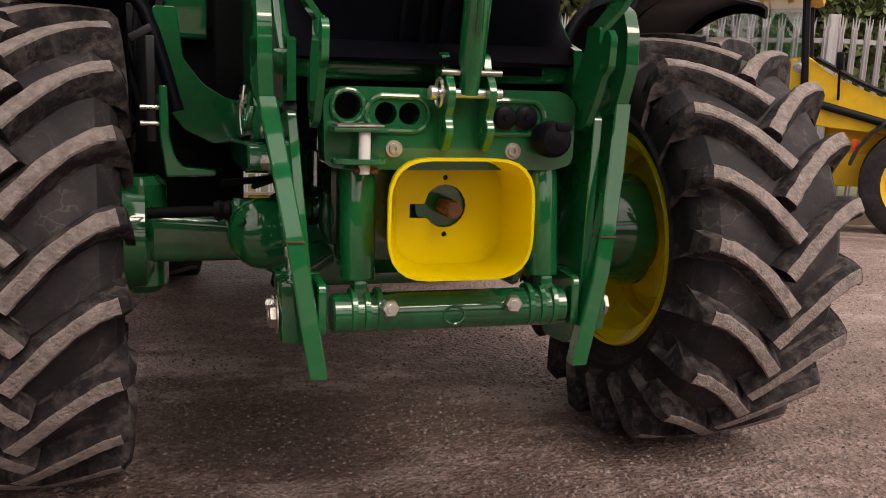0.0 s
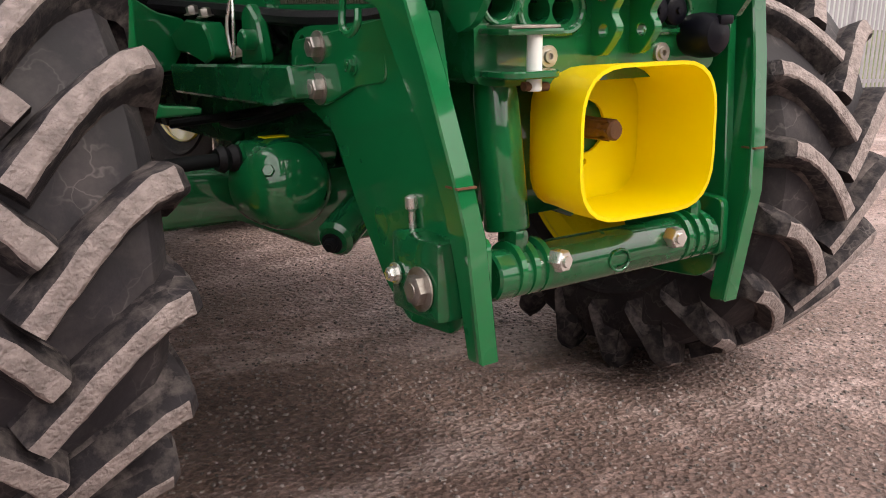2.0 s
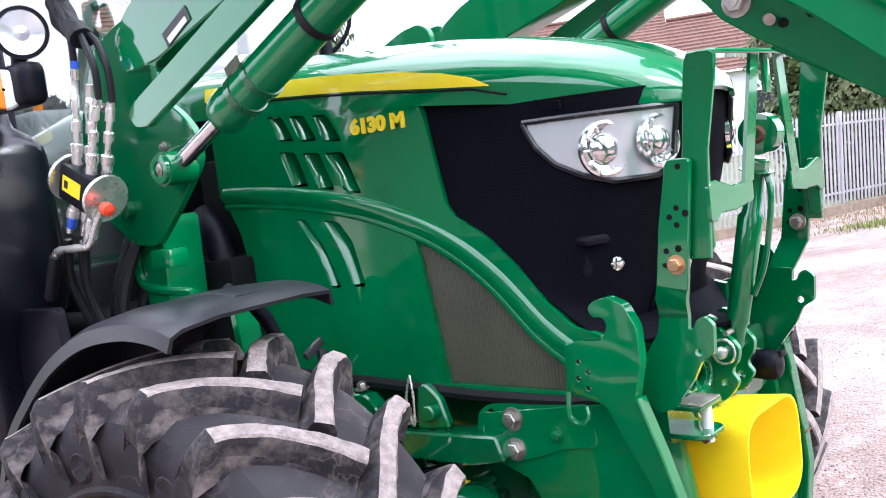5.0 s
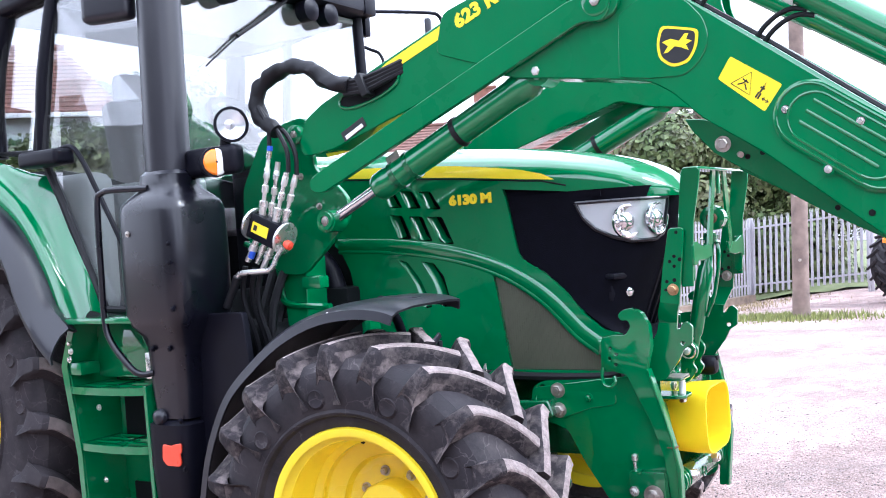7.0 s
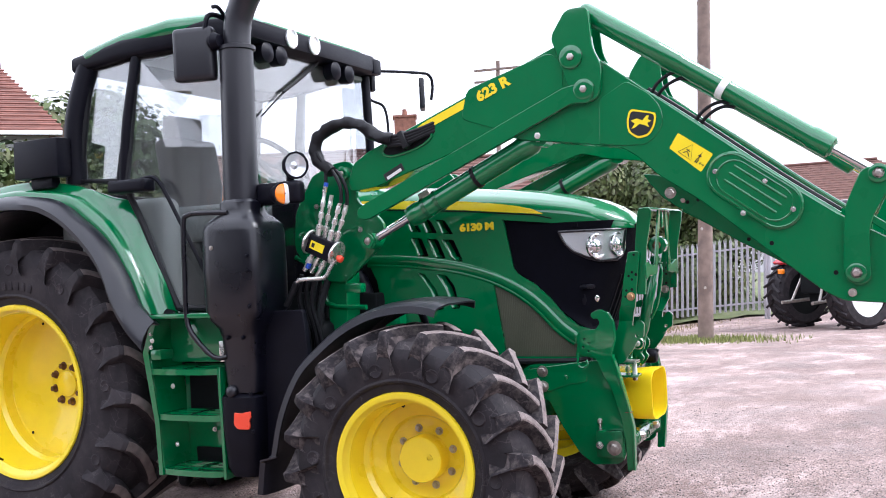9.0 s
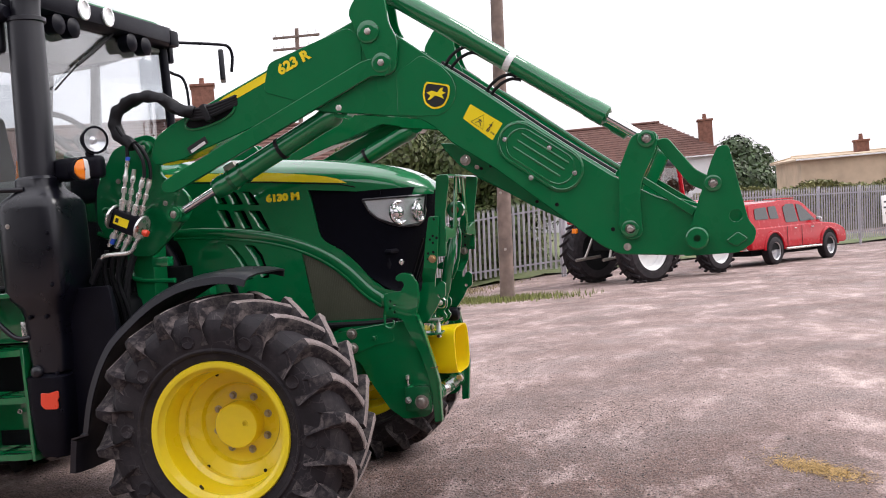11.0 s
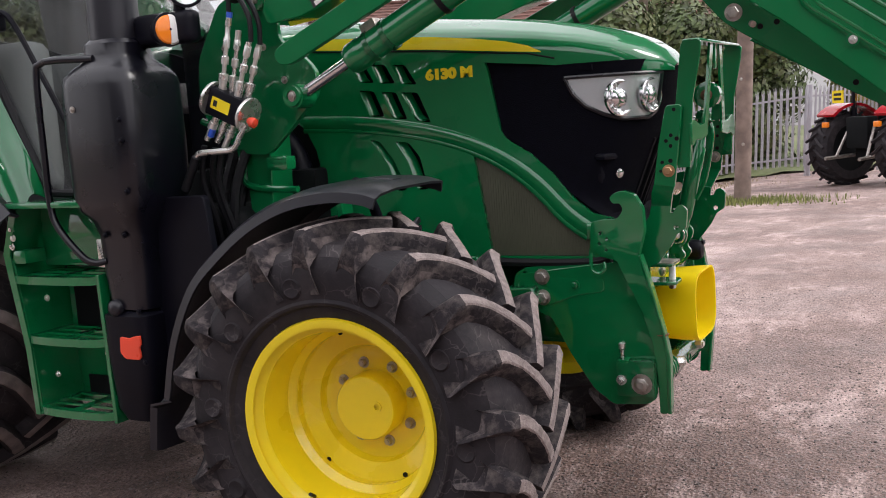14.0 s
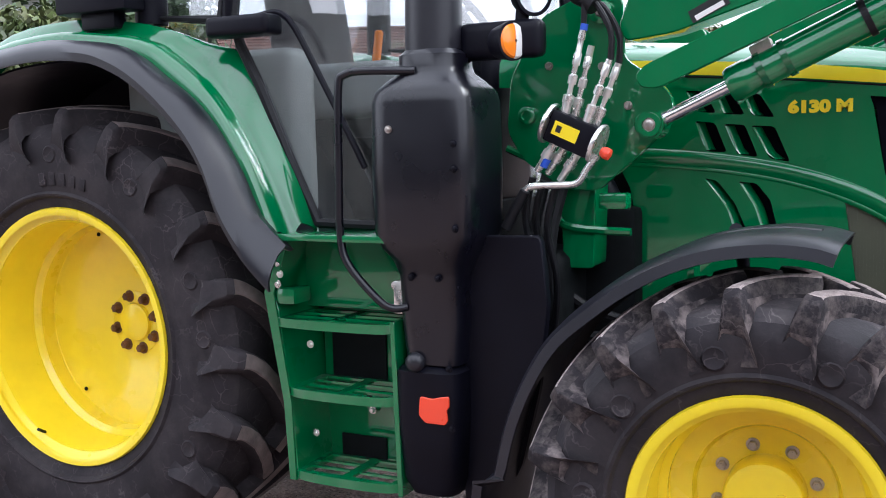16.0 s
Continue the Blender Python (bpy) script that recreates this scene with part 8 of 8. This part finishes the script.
def tree(name, label, at, trunk, rx, rz, n, leaf, seed, mat, lobes=12, low=0.35):
    rng = random.Random(seed)
    t = thing(name, label, "tree", "trees and bushes", at=Matrix.Translation(at))
    top = trunk + rz
    tr = tube([(0, 0, -0.3), (0.1, 0.05, trunk * 0.5), (0.0, 0.1, trunk), (0.15, 0, top)], max(0.06, rx * 0.06), 8, 4)
    trunk_ob = part("trunk", tr, BARK, t)
    cs = []
    for k in range(lobes):
        a = rng.uniform(0, 6.28)
        r = rx * 0.62 * math.sqrt(rng.random())
        z = trunk + rng.uniform(low - 1, 0.75) * rz
        cs.append((Vector((r * math.cos(a), r * math.sin(a), z)), rx * rng.uniform(0.30, 0.55)))
        part("limb", tube([(0, 0, trunk * 0.6), (r * 0.5 * math.cos(a), r * 0.5 * math.sin(a), (trunk * 0.6 + z) / 2 + 0.1), tuple(cs[-1][0])], rx * 0.022, 6, 3), BARK, trunk_ob)
    b = bmesh.new()
    for _ in range(n):
        c, r = cs[rng.randrange(lobes)]
        d = Vector((rng.gauss(0, 1), rng.gauss(0, 1), rng.gauss(0, 1))).normalized()
        p = c + d * r * (0.55 + 0.5 * rng.random())
        s = leaf * rng.uniform(0.6, 1.4)
        u = (d.cross(Vector((rng.gauss(0, 1), rng.gauss(0, 1), rng.gauss(0, 1))))).normalized()
        w = (d + u * rng.uniform(-0.6, 0.6) + Vector((0, 0, rng.uniform(-0.6, 0.4)))).cross(u).normalized()
        q = [b.verts.new(p + u * s), b.verts.new(p + w * s * 0.6 + d * s * 0.2), b.verts.new(p - u * s), b.verts.new(p - w * s * 0.6)]
        b.faces.new(q)
    tagged(part("crown", b, mat, t, smooth=0), kind="stuff")
    return t


tree("bush", "large leafy green bush behind the fence", (26.8, 10.0, -0.9), 1.9, 3.0, 4.0, 76000, 0.09, 11, LEAF, 46, 0.2)
tree("bush", "spreading green bush beside the larger one", (27.6, 7.9, -0.9), 1.7, 2.7, 3.5, 64000, 0.09, 31, LEAF, 44, 0.1)
tree("bush", "leafy bush with yellowish leaves behind the fence", (31.0, 3.6, -0.9), 1.3, 2.2, 2.2, 12000, 0.10, 12, SCRUB, 20)
tree("tree", "broad green tree behind the cab", (10.6, 17.2, -0.9), 2.6, 2.7, 3.0, 14000, 0.12, 13, LEAF_DARK, 20)
tree("tree", "green garden tree beside the house", (17.5, 24.0, -0.9), 4.0, 3.0, 4.2, 12000, 0.14, 14, LEAF, 20)
tree("tree", "distant dark green tree beyond the houses", (82, -1.8, -0.9), 3.0, 3.8, 3.2, 9000, 0.22, 15, LEAF_DARK, 18)
tree("bush", "distant dark bushes below the tree", (74, -1.6, -0.9), 1.2, 3.6, 2.2, 6000, 0.20, 16, LEAF_DARK, 14)
tree("bush", "red-brown garden bush before the house", (55, 2.6, -0.9), 2.2, 1.5, 2.2, 3500, 0.12, 17, material("leaf_red", (0.10, 0.035, 0.03), 0.6, island=0.5), 10)


def hedge(label, pts, h, seed, n, leaf=0.14, mat=None):
    b = bmesh.new()
    rng = random.Random(seed)
    for _ in range(n):
        k = rng.randrange(len(pts) - 1)
        t = rng.random()
        x = pts[k][0] + (pts[k + 1][0] - pts[k][0]) * t + rng.uniform(-0.6, 0.6)
        y = pts[k][1] + (pts[k + 1][1] - pts[k][1]) * t + rng.uniform(-0.6, 0.6)
        top = h * (0.8 + 0.35 * noise.noise((x * 0.3, y * 0.3, seed)))
        z = -0.9 + top * math.sqrt(rng.random())
        s = leaf * rng.uniform(0.6, 1.5)
        u = Vector((rng.gauss(0, 1), rng.gauss(0, 1), rng.gauss(0, 1))).normalized()
        w = u.cross(Vector((rng.gauss(0, 1), rng.gauss(0, 1), rng.gauss(0, 1)))).normalized()
        p = Vector((x, y, z))
        b.faces.new([b.verts.new(p + u * s), b.verts.new(p + w * s * 0.6), b.verts.new(p - u * s), b.verts.new(p - w * s * 0.6)])
    for (xa, ya), (xb, yb) in zip(pts, pts[1:]):
        loft([[(x, y - 0.3, -1.5), (x, y + 0.3, -1.5), (x, y + 0.2, h * 0.62 - 0.9), (x, y - 0.2, h * 0.62 - 0.9)] for x, y in ((xa, ya), (xb, yb))], bm=b)
    tagged(finish("hedge", b, mat or LEAF_DARK, smooth=0), label, "hedge", kind="stuff")


hedge("dark green hedge behind the fence", [(-6, 17), (3, 15.2), (10.5, 13.6)], 4.4, 21, 60000, 0.075, LEAF)
hedge("scrubby bank of yellow-green weeds behind the fence", [(45, 3.5), (50, -4), (54, -14), (58, -26)], 2.5, 24, 24000, 0.12, SCRUB)
# this last hedge is out of view, added to block the low sky
hedge("unseen tall dark hedge added to close off the low sky", [(4, -22), (14, -22), (28, -20)], 6.5, 22, 9000, 0.22)
# plain unseen walls added behind the camera to cut the low sky light
CLADDING = material("dark_green_grey_cladding", (0.050, 0.055, 0.052), 0.7, var=0.2, scale=1.5, bump=0.1, bump_scale=10, dirt=(0.10, 0.09, 0.08), dirt_amt=0.5, dirt_scale=0.6)


def shade_wall(name, p, q, h):
    (xa, ya), (xb, yb) = p, q
    L = math.hypot(xb - xa, yb - ya)
    ux, uy = (xb - xa) / L, (yb - ya) / L
    n = int(L / 0.5)
    front, back = [], []
    for k in range(n * 2 + 1):
        t, o = k * L / (2 * n), 0.06 * (k % 2)
        front.append((xa + ux * t - uy * o, ya + uy * t + ux * o))
        back.append((xa + ux * t + uy * 0.15, ya + uy * t - ux * 0.15))
    ring = front + back[::-1]
    w = loft([[(x, y, z) for x, y in ring] for z in (-1.6, h)])
    tagged(finish(name, w, CLADDING, smooth=0), "unseen dark ribbed wall added to cut the low sky light", "wall", kind="structure")


shade_wall("shade_wall_west", (-12.5, 15.0), (-12.5, -9.0), 5.5)
shade_wall("shade_wall_south", (-12.5, -9.0), (6.0, -11.5), 2.4)


# ---- parked red pickup ----
def road_wheel(parent, c, axis, r, w, rim_mat, name="wheel", spokes=6):
    c, axis = Vector(c), Vector(axis).normalized()
    ty = part(name, lathe([(-w / 2, r * 0.66), (-w / 2, r * 0.9), (-w * 0.38, r), (w * 0.38, r), (w / 2, r * 0.9), (w / 2, r * 0.66)], c, c + axis, 32, caps=False), RUBBER, parent, "black tyre on a pale rim")
    part("rim", lathe([(-w * 0.4, r * 0.67), (w * 0.42, r * 0.67), (w * 0.36, r * 0.60), (w * 0.1, r * 0.55), (w * 0.1, r * 0.2), (w * 0.3, r * 0.16), (w * 0.32, 0.001)], c, c + axis, 28), rim_mat, ty)
    return ty


def pickup(m):
    p = thing("pickup_truck", "red double-cab pickup truck with a load-bed canopy, parked", "pickup truck", at=m)
    # local: x forward, y left, z up; rear axle at the origin
    low = rounded([(-1.15, 0.45), (-1.18, 0.62), (-1.12, 1.04), (2.80, 1.10), (3.55, 1.04), (3.98, 0.92), (4.12, 0.72), (4.10, 0.45)], 0.12, 4)
    b = plate(low, -0.90, 0.90, "y", 0.05, segs=3)
    for v in b.verts:
        if v.co.z > 0.9:
            v.co.y *= 0.97
    body = part("body", b, RED, p)
    cabo = [(-1.10, 1.02), (-1.02, 1.62), (-0.92, 1.72), (0.40, 1.76), (0.62, 1.80), (1.45, 1.80), (1.85, 1.72), (2.85, 1.08)]
    b = plate(rounded(cabo, 0.12, 4), -0.78, 0.78, "y", 0.06, segs=3)
    for v in b.verts:
        v.co.y *= 1.10 - 0.18 * max(0, (v.co.z - 1.0)) / 0.8
    cab = part("cab", b, RED, p)
    for s in (-1, 1):
        for o in ([(-0.80, 1.28), (-0.76, 1.58), (-0.15, 1.62), (-0.12, 1.28)], [(-0.04, 1.28), (-0.06, 1.62), (0.34, 1.64), (0.42, 1.28)], [(0.74, 1.16), (0.72, 1.60), (0.95, 1.68), (1.34, 1.68), (1.42, 1.16)], [(1.52, 1.16), (1.46, 1.68), (1.70, 1.64), (2.40, 1.18)]):
            b = plate(rounded(o, 0.05, 3), *span(s * 0.842, s * 0.850), "y", 0.0)
            for v in b.verts:
                v.co.y -= s * 0.16 * max(0, v.co.z - 1.12)
            part("side_window", b, DARK_PANE, cab)
        for x in (0.0, 3.05):
            # near-black plate on the body paints the shade inside the wheel well
            arch = [(x + 0.47 * math.cos(t), 0.42 + 0.47 * math.sin(t)) for t in [math.pi * k / 14 for k in range(15)]] + [(x - 0.47, 0.42)]
            part("arch_shade_plate", plate(arch, *span(s * 0.80, s * 0.908), "y", 0.0), DARK, body)
            road_wheel(p, (x, s * 0.82, 0.385), (0, s, 0), 0.385, 0.26, ALLOY)
            lip = [(x + 0.50 * math.cos(t), s * 0.892, 0.42 + 0.50 * math.sin(t)) for t in [math.pi * k / 14 for k in range(15)]]
            part("arch_lip", tube(lip, 0.045, 8, 0), RED, body)
        part("side_step", tube([(0.55, s * 0.93, 0.42), (2.5, s * 0.93, 0.42)], 0.035, 8, 0), STEEL, p)
        part("door_mirror", box((0.10, 0.16, 0.16), (2.30, s * 1.0, 1.18), 0.04), CHROME, p)
        part("tail_lamp", box((0.10, 0.14, 0.30), (-1.10, s * 0.82, 0.88), 0.03), RED_REFL, p, "red and clear tail lamp")
        for x in (1.35, 2.30):
            part("door_handle", box((0.14, 0.03, 0.03), (x - 0.2, s * 0.90, 0.98), 0.01), CHROME, cab)
        part("door_seam", box((0.012, 0.008, 0.60), (0.70, s * 0.902, 0.75), 0.0), DARK, body)
        part("door_seam", box((0.012, 0.008, 0.60), (1.50, s * 0.902, 0.75), 0.0), DARK, body)
        part("roof_rail", tube([(0.0, s * 0.62, 1.83), (1.6, s * 0.62, 1.84)], 0.02, 6, 2), RED, cab)
    part("rear_window", box((0.02, 1.18, 0.46), (-1.085, 0, 1.38), 0.0, rot=Matrix.Rotation(0.13, 3, "Y")), DARK_PANE, cab)
    part("rear_bumper", box((0.16, 1.6, 0.12), (-1.22, 0, 0.50), 0.04), CHROME, p, "bright rear step bumper")
    part("number_plate", box((0.02, 0.50, 0.11), (-1.31, 0, 0.56), 0.0), YELLOW, p, "yellow plate, its writing a plain bar")
    part("plate_bar", box((0.005, 0.40, 0.05), (-1.322, 0, 0.56), 0.0), INK, p)
    part("tailgate_seam", box((0.01, 1.45, 0.012), (-1.165, 0, 1.00), 0.0), DARK, p)
    part("underbody", box((4.6, 1.3, 0.2), (1.5, 0, 0.38), 0.0), DARK, p)
    return p


DARK_PANE = material("dark_tinted_pane", (0.015, 0.017, 0.02), 0.08, coat=0.3)
ALLOY = material("silver_alloy", (0.55, 0.55, 0.57), 0.35, metal=0.8, var=0.1)
pickup(Matrix.Translation((22.94, -0.20, ground_z(22.94, -0.20) + 0.01)) @ Matrix.Rotation(radians(-33.2), 4, "Z") @ Matrix.Rotation(radians(1.8), 4, "Y") @ Matrix.Diagonal((0.97, 0.97, 0.95, 1)))
cone_m = material("orange_plastic_cone", (0.75, 0.06, 0.03), 0.5)
cone = thing("traffic_cone", "red-orange plastic traffic cone on the yard", "traffic cone", at=Matrix.Translation((21.2, 0.60, ground_z(21.2, 0.60))))
part("cone_body", lathe([(0, 0.13), (0.03, 0.13), (0.04, 0.10), (0.42, 0.025), (0.43, 0.001)], (0, 0, 0), (0, 0, 1), 18), cone_m, cone)
part("cone_base", box((0.28, 0.28, 0.03), (0, 0, 0.015), 0.01), cone_m, cone)


# ---- red tractor in the distance ----
def small_tractor(m):
    t = thing("red_tractor", "red utility tractor with pale rims parked before the fence", "tractor", at=m)
    # local: x forward, rear axle at the origin
    def lugged(c, s, r, w, n):
        ty = road_wheel(t, c, (0, s, 0), r - 0.03, w, WHITE if s < 0 else DARK, "farm_wheel")
        b = bmesh.new()
        for side in (-1, 1):
            for k in range(n):
                a = 2 * math.pi * (k + (0.5 if side > 0 else 0)) / n
                q = []
                for u, da in ((0.0, 0.0), (0.5, 0.16), (1.0, 0.26)):
                    q.append((c[0] + (r - 0.01) * math.cos(a + da), c[1] + side * u * w / 2, c[2] + (r - 0.01) * math.sin(a + da)))
                tube(q, 0.03, 4, 0, bm=b)
        tagged(part("tread", b, RUBBER, ty, smooth=0), kind="stuff")
    for s in (-1, 1):
        lugged((0, s * 0.78, 0.66), s, 0.66, 0.44, 20)
        lugged((2.05, s * 0.74, 0.46), s, 0.46, 0.34, 16)
        fd = [(0.78 * math.cos(a), s * 0.78, 0.66 + 0.80 * math.sin(a)) for a in [radians(35 + 9.5 * k) for k in range(11)]]
        b = bmesh.new()
        loft([[(x, s * 0.46, z) for x, y, z in fd], [(x, s * 0.88, z) for x, y, z in fd]], closed=False, caps=False, bm=b)
        part("rear_fender", thicken(b, 0.05), RED, t)
        part("tail_lamp", box((0.06, 0.14, 0.10), (-0.55, s * 0.60, 1.10), 0.02), ORANGE, t)
        part("lower_link", tube([(-0.15, s * 0.30, 0.55), (-0.75, s * 0.40, 0.52)], 0.035, 6, 0), DULL_STEEL, t)
        part("lift_rod", tube([(-0.55, s * 0.36, 0.53), (-0.30, s * 0.28, 1.05)], 0.025, 6, 0), DULL_STEEL, t)
        for x, y, a, pm in ((0.0, 0.50, -0.02, BLACK_PLASTIC), (1.50, 0.56, -0.10, RED), (0.75, 0.60, 0.0, BLACK_PLASTIC)):
            part("cab_pillar", tube([(x, s * y, 0.95), (x + a, s * (y - 0.05), 2.25)], 0.05, 8, 0), pm, t)
        g = bmesh.new()
        g.faces.new([g.verts.new(q) for q in ((0.0, s * 0.51, 1.3), (1.48, s * 0.57, 1.2), (1.40, s * 0.52, 2.22), (-0.02, s * 0.46, 2.22))])
        part("side_glass", g, GLASS, t, smooth=0)
    g = bmesh.new()
    g.faces.new([g.verts.new(q) for q in ((-0.03, -0.50, 1.35), (-0.03, 0.50, 1.35), (-0.05, 0.46, 2.22), (-0.05, -0.46, 2.22))])
    part("rear_glass", g, GLASS, t, smooth=0)
    part("cab_roof", box((1.75, 1.18, 0.14), (0.68, 0, 2.32), 0.05), GREY_PLASTIC, t)
    part("bonnet", box((1.20, 0.62, 0.58), (2.10, 0, 1.22), 0.10, segs=3), RED, t, "red bonnet")
    part("transmission", box((2.2, 0.46, 0.42), (0.85, 0, 0.66), 0.05), DARK, t)
    part("front_axle", box((0.16, 1.3, 0.14), (2.05, 0, 0.48), 0.03), DARK, t)
    part("seat", box((0.4, 0.45, 0.6), (0.45, 0, 1.35), 0.08), DARK, t)
    part("linkage_block", box((0.25, 0.50, 0.55), (-0.30, 0, 0.95), 0.04), DARK, t)
    part("number_plate", box((0.02, 0.26, 0.22), (-0.30, 0.56, 1.58), 0.0), YELLOW, t, "yellow plate with plain bars")
    for z in (1.56, 1.48):
        part("plate_bar", box((0.004, 0.18, 0.045), (-0.312, 0.56, z + 0.06), 0.0), INK, t)
    part("front_weight", box((0.30, 0.50, 0.30), (2.75, 0, 0.62), 0.05), RED, t)


small_tractor(Matrix.Translation((18.0, 2.78, ground_z(18.0, 2.78))) @ Matrix.Rotation(radians(-41), 4, "Z") @ Matrix.Scale(1.14, 4))


# ---- yellow digger behind ----
def digger(m):
    d = thing("backhoe_loader", "yellow backhoe loader with black fittings parked by the fence", "digger", at=m)
    CY = material("digger_yellow", (0.78, 0.47, 0.012), 0.4, var=0.06, dirt=(0.3, 0.2, 0.06), dirt_amt=0.3)
    # local: x forward (towards its front shovel), rear axle at origin
    for x, r, w in ((0, 0.72, 0.46), (2.15, 0.64, 0.40)):
        for s in (-1, 1):
            road_wheel(d, (x, s * 0.85, r), (0, s, 0), r, w, CY, "digger_wheel")
            c = Vector((x, s * (0.85 + w * 0.12), r))
            part("hub", lathe([(0, r * 0.24), (0.10, r * 0.22), (0.13, r * 0.15), (0.13, 0.001)], c, c + Vector((0, s, 0)), 18), BLACK_PLASTIC, d)
    part("chassis", box((3.4, 0.9, 0.40), (1.0, 0, 0.75), 0.05), CY, d)
    part("bonnet", box((1.45, 0.95, 0.62), (1.85, 0, 1.22), 0.10, segs=3), CY, d, "yellow bonnet")
    part("cab_base", box((1.5, 1.35, 0.5), (0.15, 0, 1.15), 0.06), BLACK_PLASTIC, d)
    part("cab_roof", box((1.75, 1.55, 0.16), (0.15, 0, 2.72), 0.06), CY, d)
    for x in (-0.6, 0.9):
        for s in (-1, 1):
            part("cab_pillar", tube([(x, s * 0.68, 1.35), (x * 0.96, s * 0.66, 2.68)], 0.045, 6, 0), BLACK_PLASTIC, d)
    for s in (-1, 1):
        g = bmesh.new()
        g.faces.new([g.verts.new(q) for q in ((-0.6, s * 0.67, 1.4), (0.9, s * 0.67, 1.4), (0.87, s * 0.65, 2.64), (-0.58, s * 0.65, 2.64))])
        part("side_glass", g, GLASS, d, smooth=0)
        boom = [(0.70, 1.30), (0.68, 1.98), (0.92, 2.02), (1.12, 1.84), (1.55, 1.62), (2.25, 1.36), (2.75, 1.24), (2.95, 1.02), (2.98, 0.72), (2.86, 0.34), (2.72, 0.62), (2.35, 0.98), (1.7, 1.16), (1.2, 1.22)]
        b = part("loader_arm", plate(rounded(boom, 0.06, 3), *span(s * 0.56, s * 0.66), "y", 0.01), CY, d, "yellow loader arm")
        part("ram", cyl((1.0, s * 0.69, 1.50), (2.30, s * 0.69, 1.12), 0.045, 12), HOSE, b)
        part("arm_pin", nut((0.82, s * 0.66, 1.90), (0, s, 0), 0.05, 0.03), DULL_STEEL, b)
        part("hose", tube([(1.0, s * 0.68, 1.99), (1.6, s * 0.68, 1.66), (2.3, s * 0.68, 1.40), (2.75, s * 0.68, 1.28)], 0.028, 6, 4), HOSE, b)
        fd = [(0.90 * math.cos(a), 0.72 + 0.90 * math.sin(a)) for a in [radians(15 + 15 * k) for k in range(11)]]
        bm_ = bmesh.new()
        loft([[(x, s * 0.60, z) for x, z in fd], [(x, s * 1.10, z) for x, z in fd]], closed=False, caps=False, bm=bm_)
        part("fender", thicken(bm_, 0.04), BLACK_PLASTIC, d)
        fd = [(2.15 + 0.78 * math.cos(a), 0.64 + 0.78 * math.sin(a)) for a in [radians(15 + 15 * k) for k in range(11)]]
        bm_ = bmesh.new()
        loft([[(x, s * 0.66, z) for x, z in fd], [(x, s * 1.04, z) for x, z in fd]], closed=False, caps=False, bm=bm_)
        part("front_fender", thicken(bm_, 0.03), GREY_PLASTIC, d)
        part("mirror", box((0.08, 0.14, 0.20), (1.25, s * 0.95, 1.95), 0.03), BLACK_PLASTIC, d)
        part("mirror_stalk", tube([(1.25, s * 0.62, 1.5), (1.25, s * 0.92, 1.85)], 0.015, 6, 0), BLACK_PLASTIC, d)
    part("reflector", box((0.05, 0.02, 0.16), (1.45, -0.665, 1.02), 0.005), RED_REFL, d)
    part("shovel", plate(rounded([(2.9, 0.10), (3.45, 0.06), (3.35, 0.22), (3.15, 0.40), (2.95, 0.40)], 0.06, 3), -1.05, 1.05, "y", 0.01), CY, d, "yellow front shovel")


_a, _k = radians(-38), 0.82
_o, _f = Vector((4.94, 8.92, 0)), Vector((math.cos(_a), math.sin(_a), 0)) * 2.15 * _k
_z0, _z1 = ground_z(_o.x, _o.y), ground_z(_o.x + _f.x, _o.y + _f.y)
digger(Matrix.Translation((_o.x, _o.y, _z0)) @ Matrix.Rotation(_a, 4, "Z") @ Matrix.Rotation(-math.atan2(_z1 - _z0, 2.15 * _k), 4, "Y") @ Matrix.Scale(_k, 4))
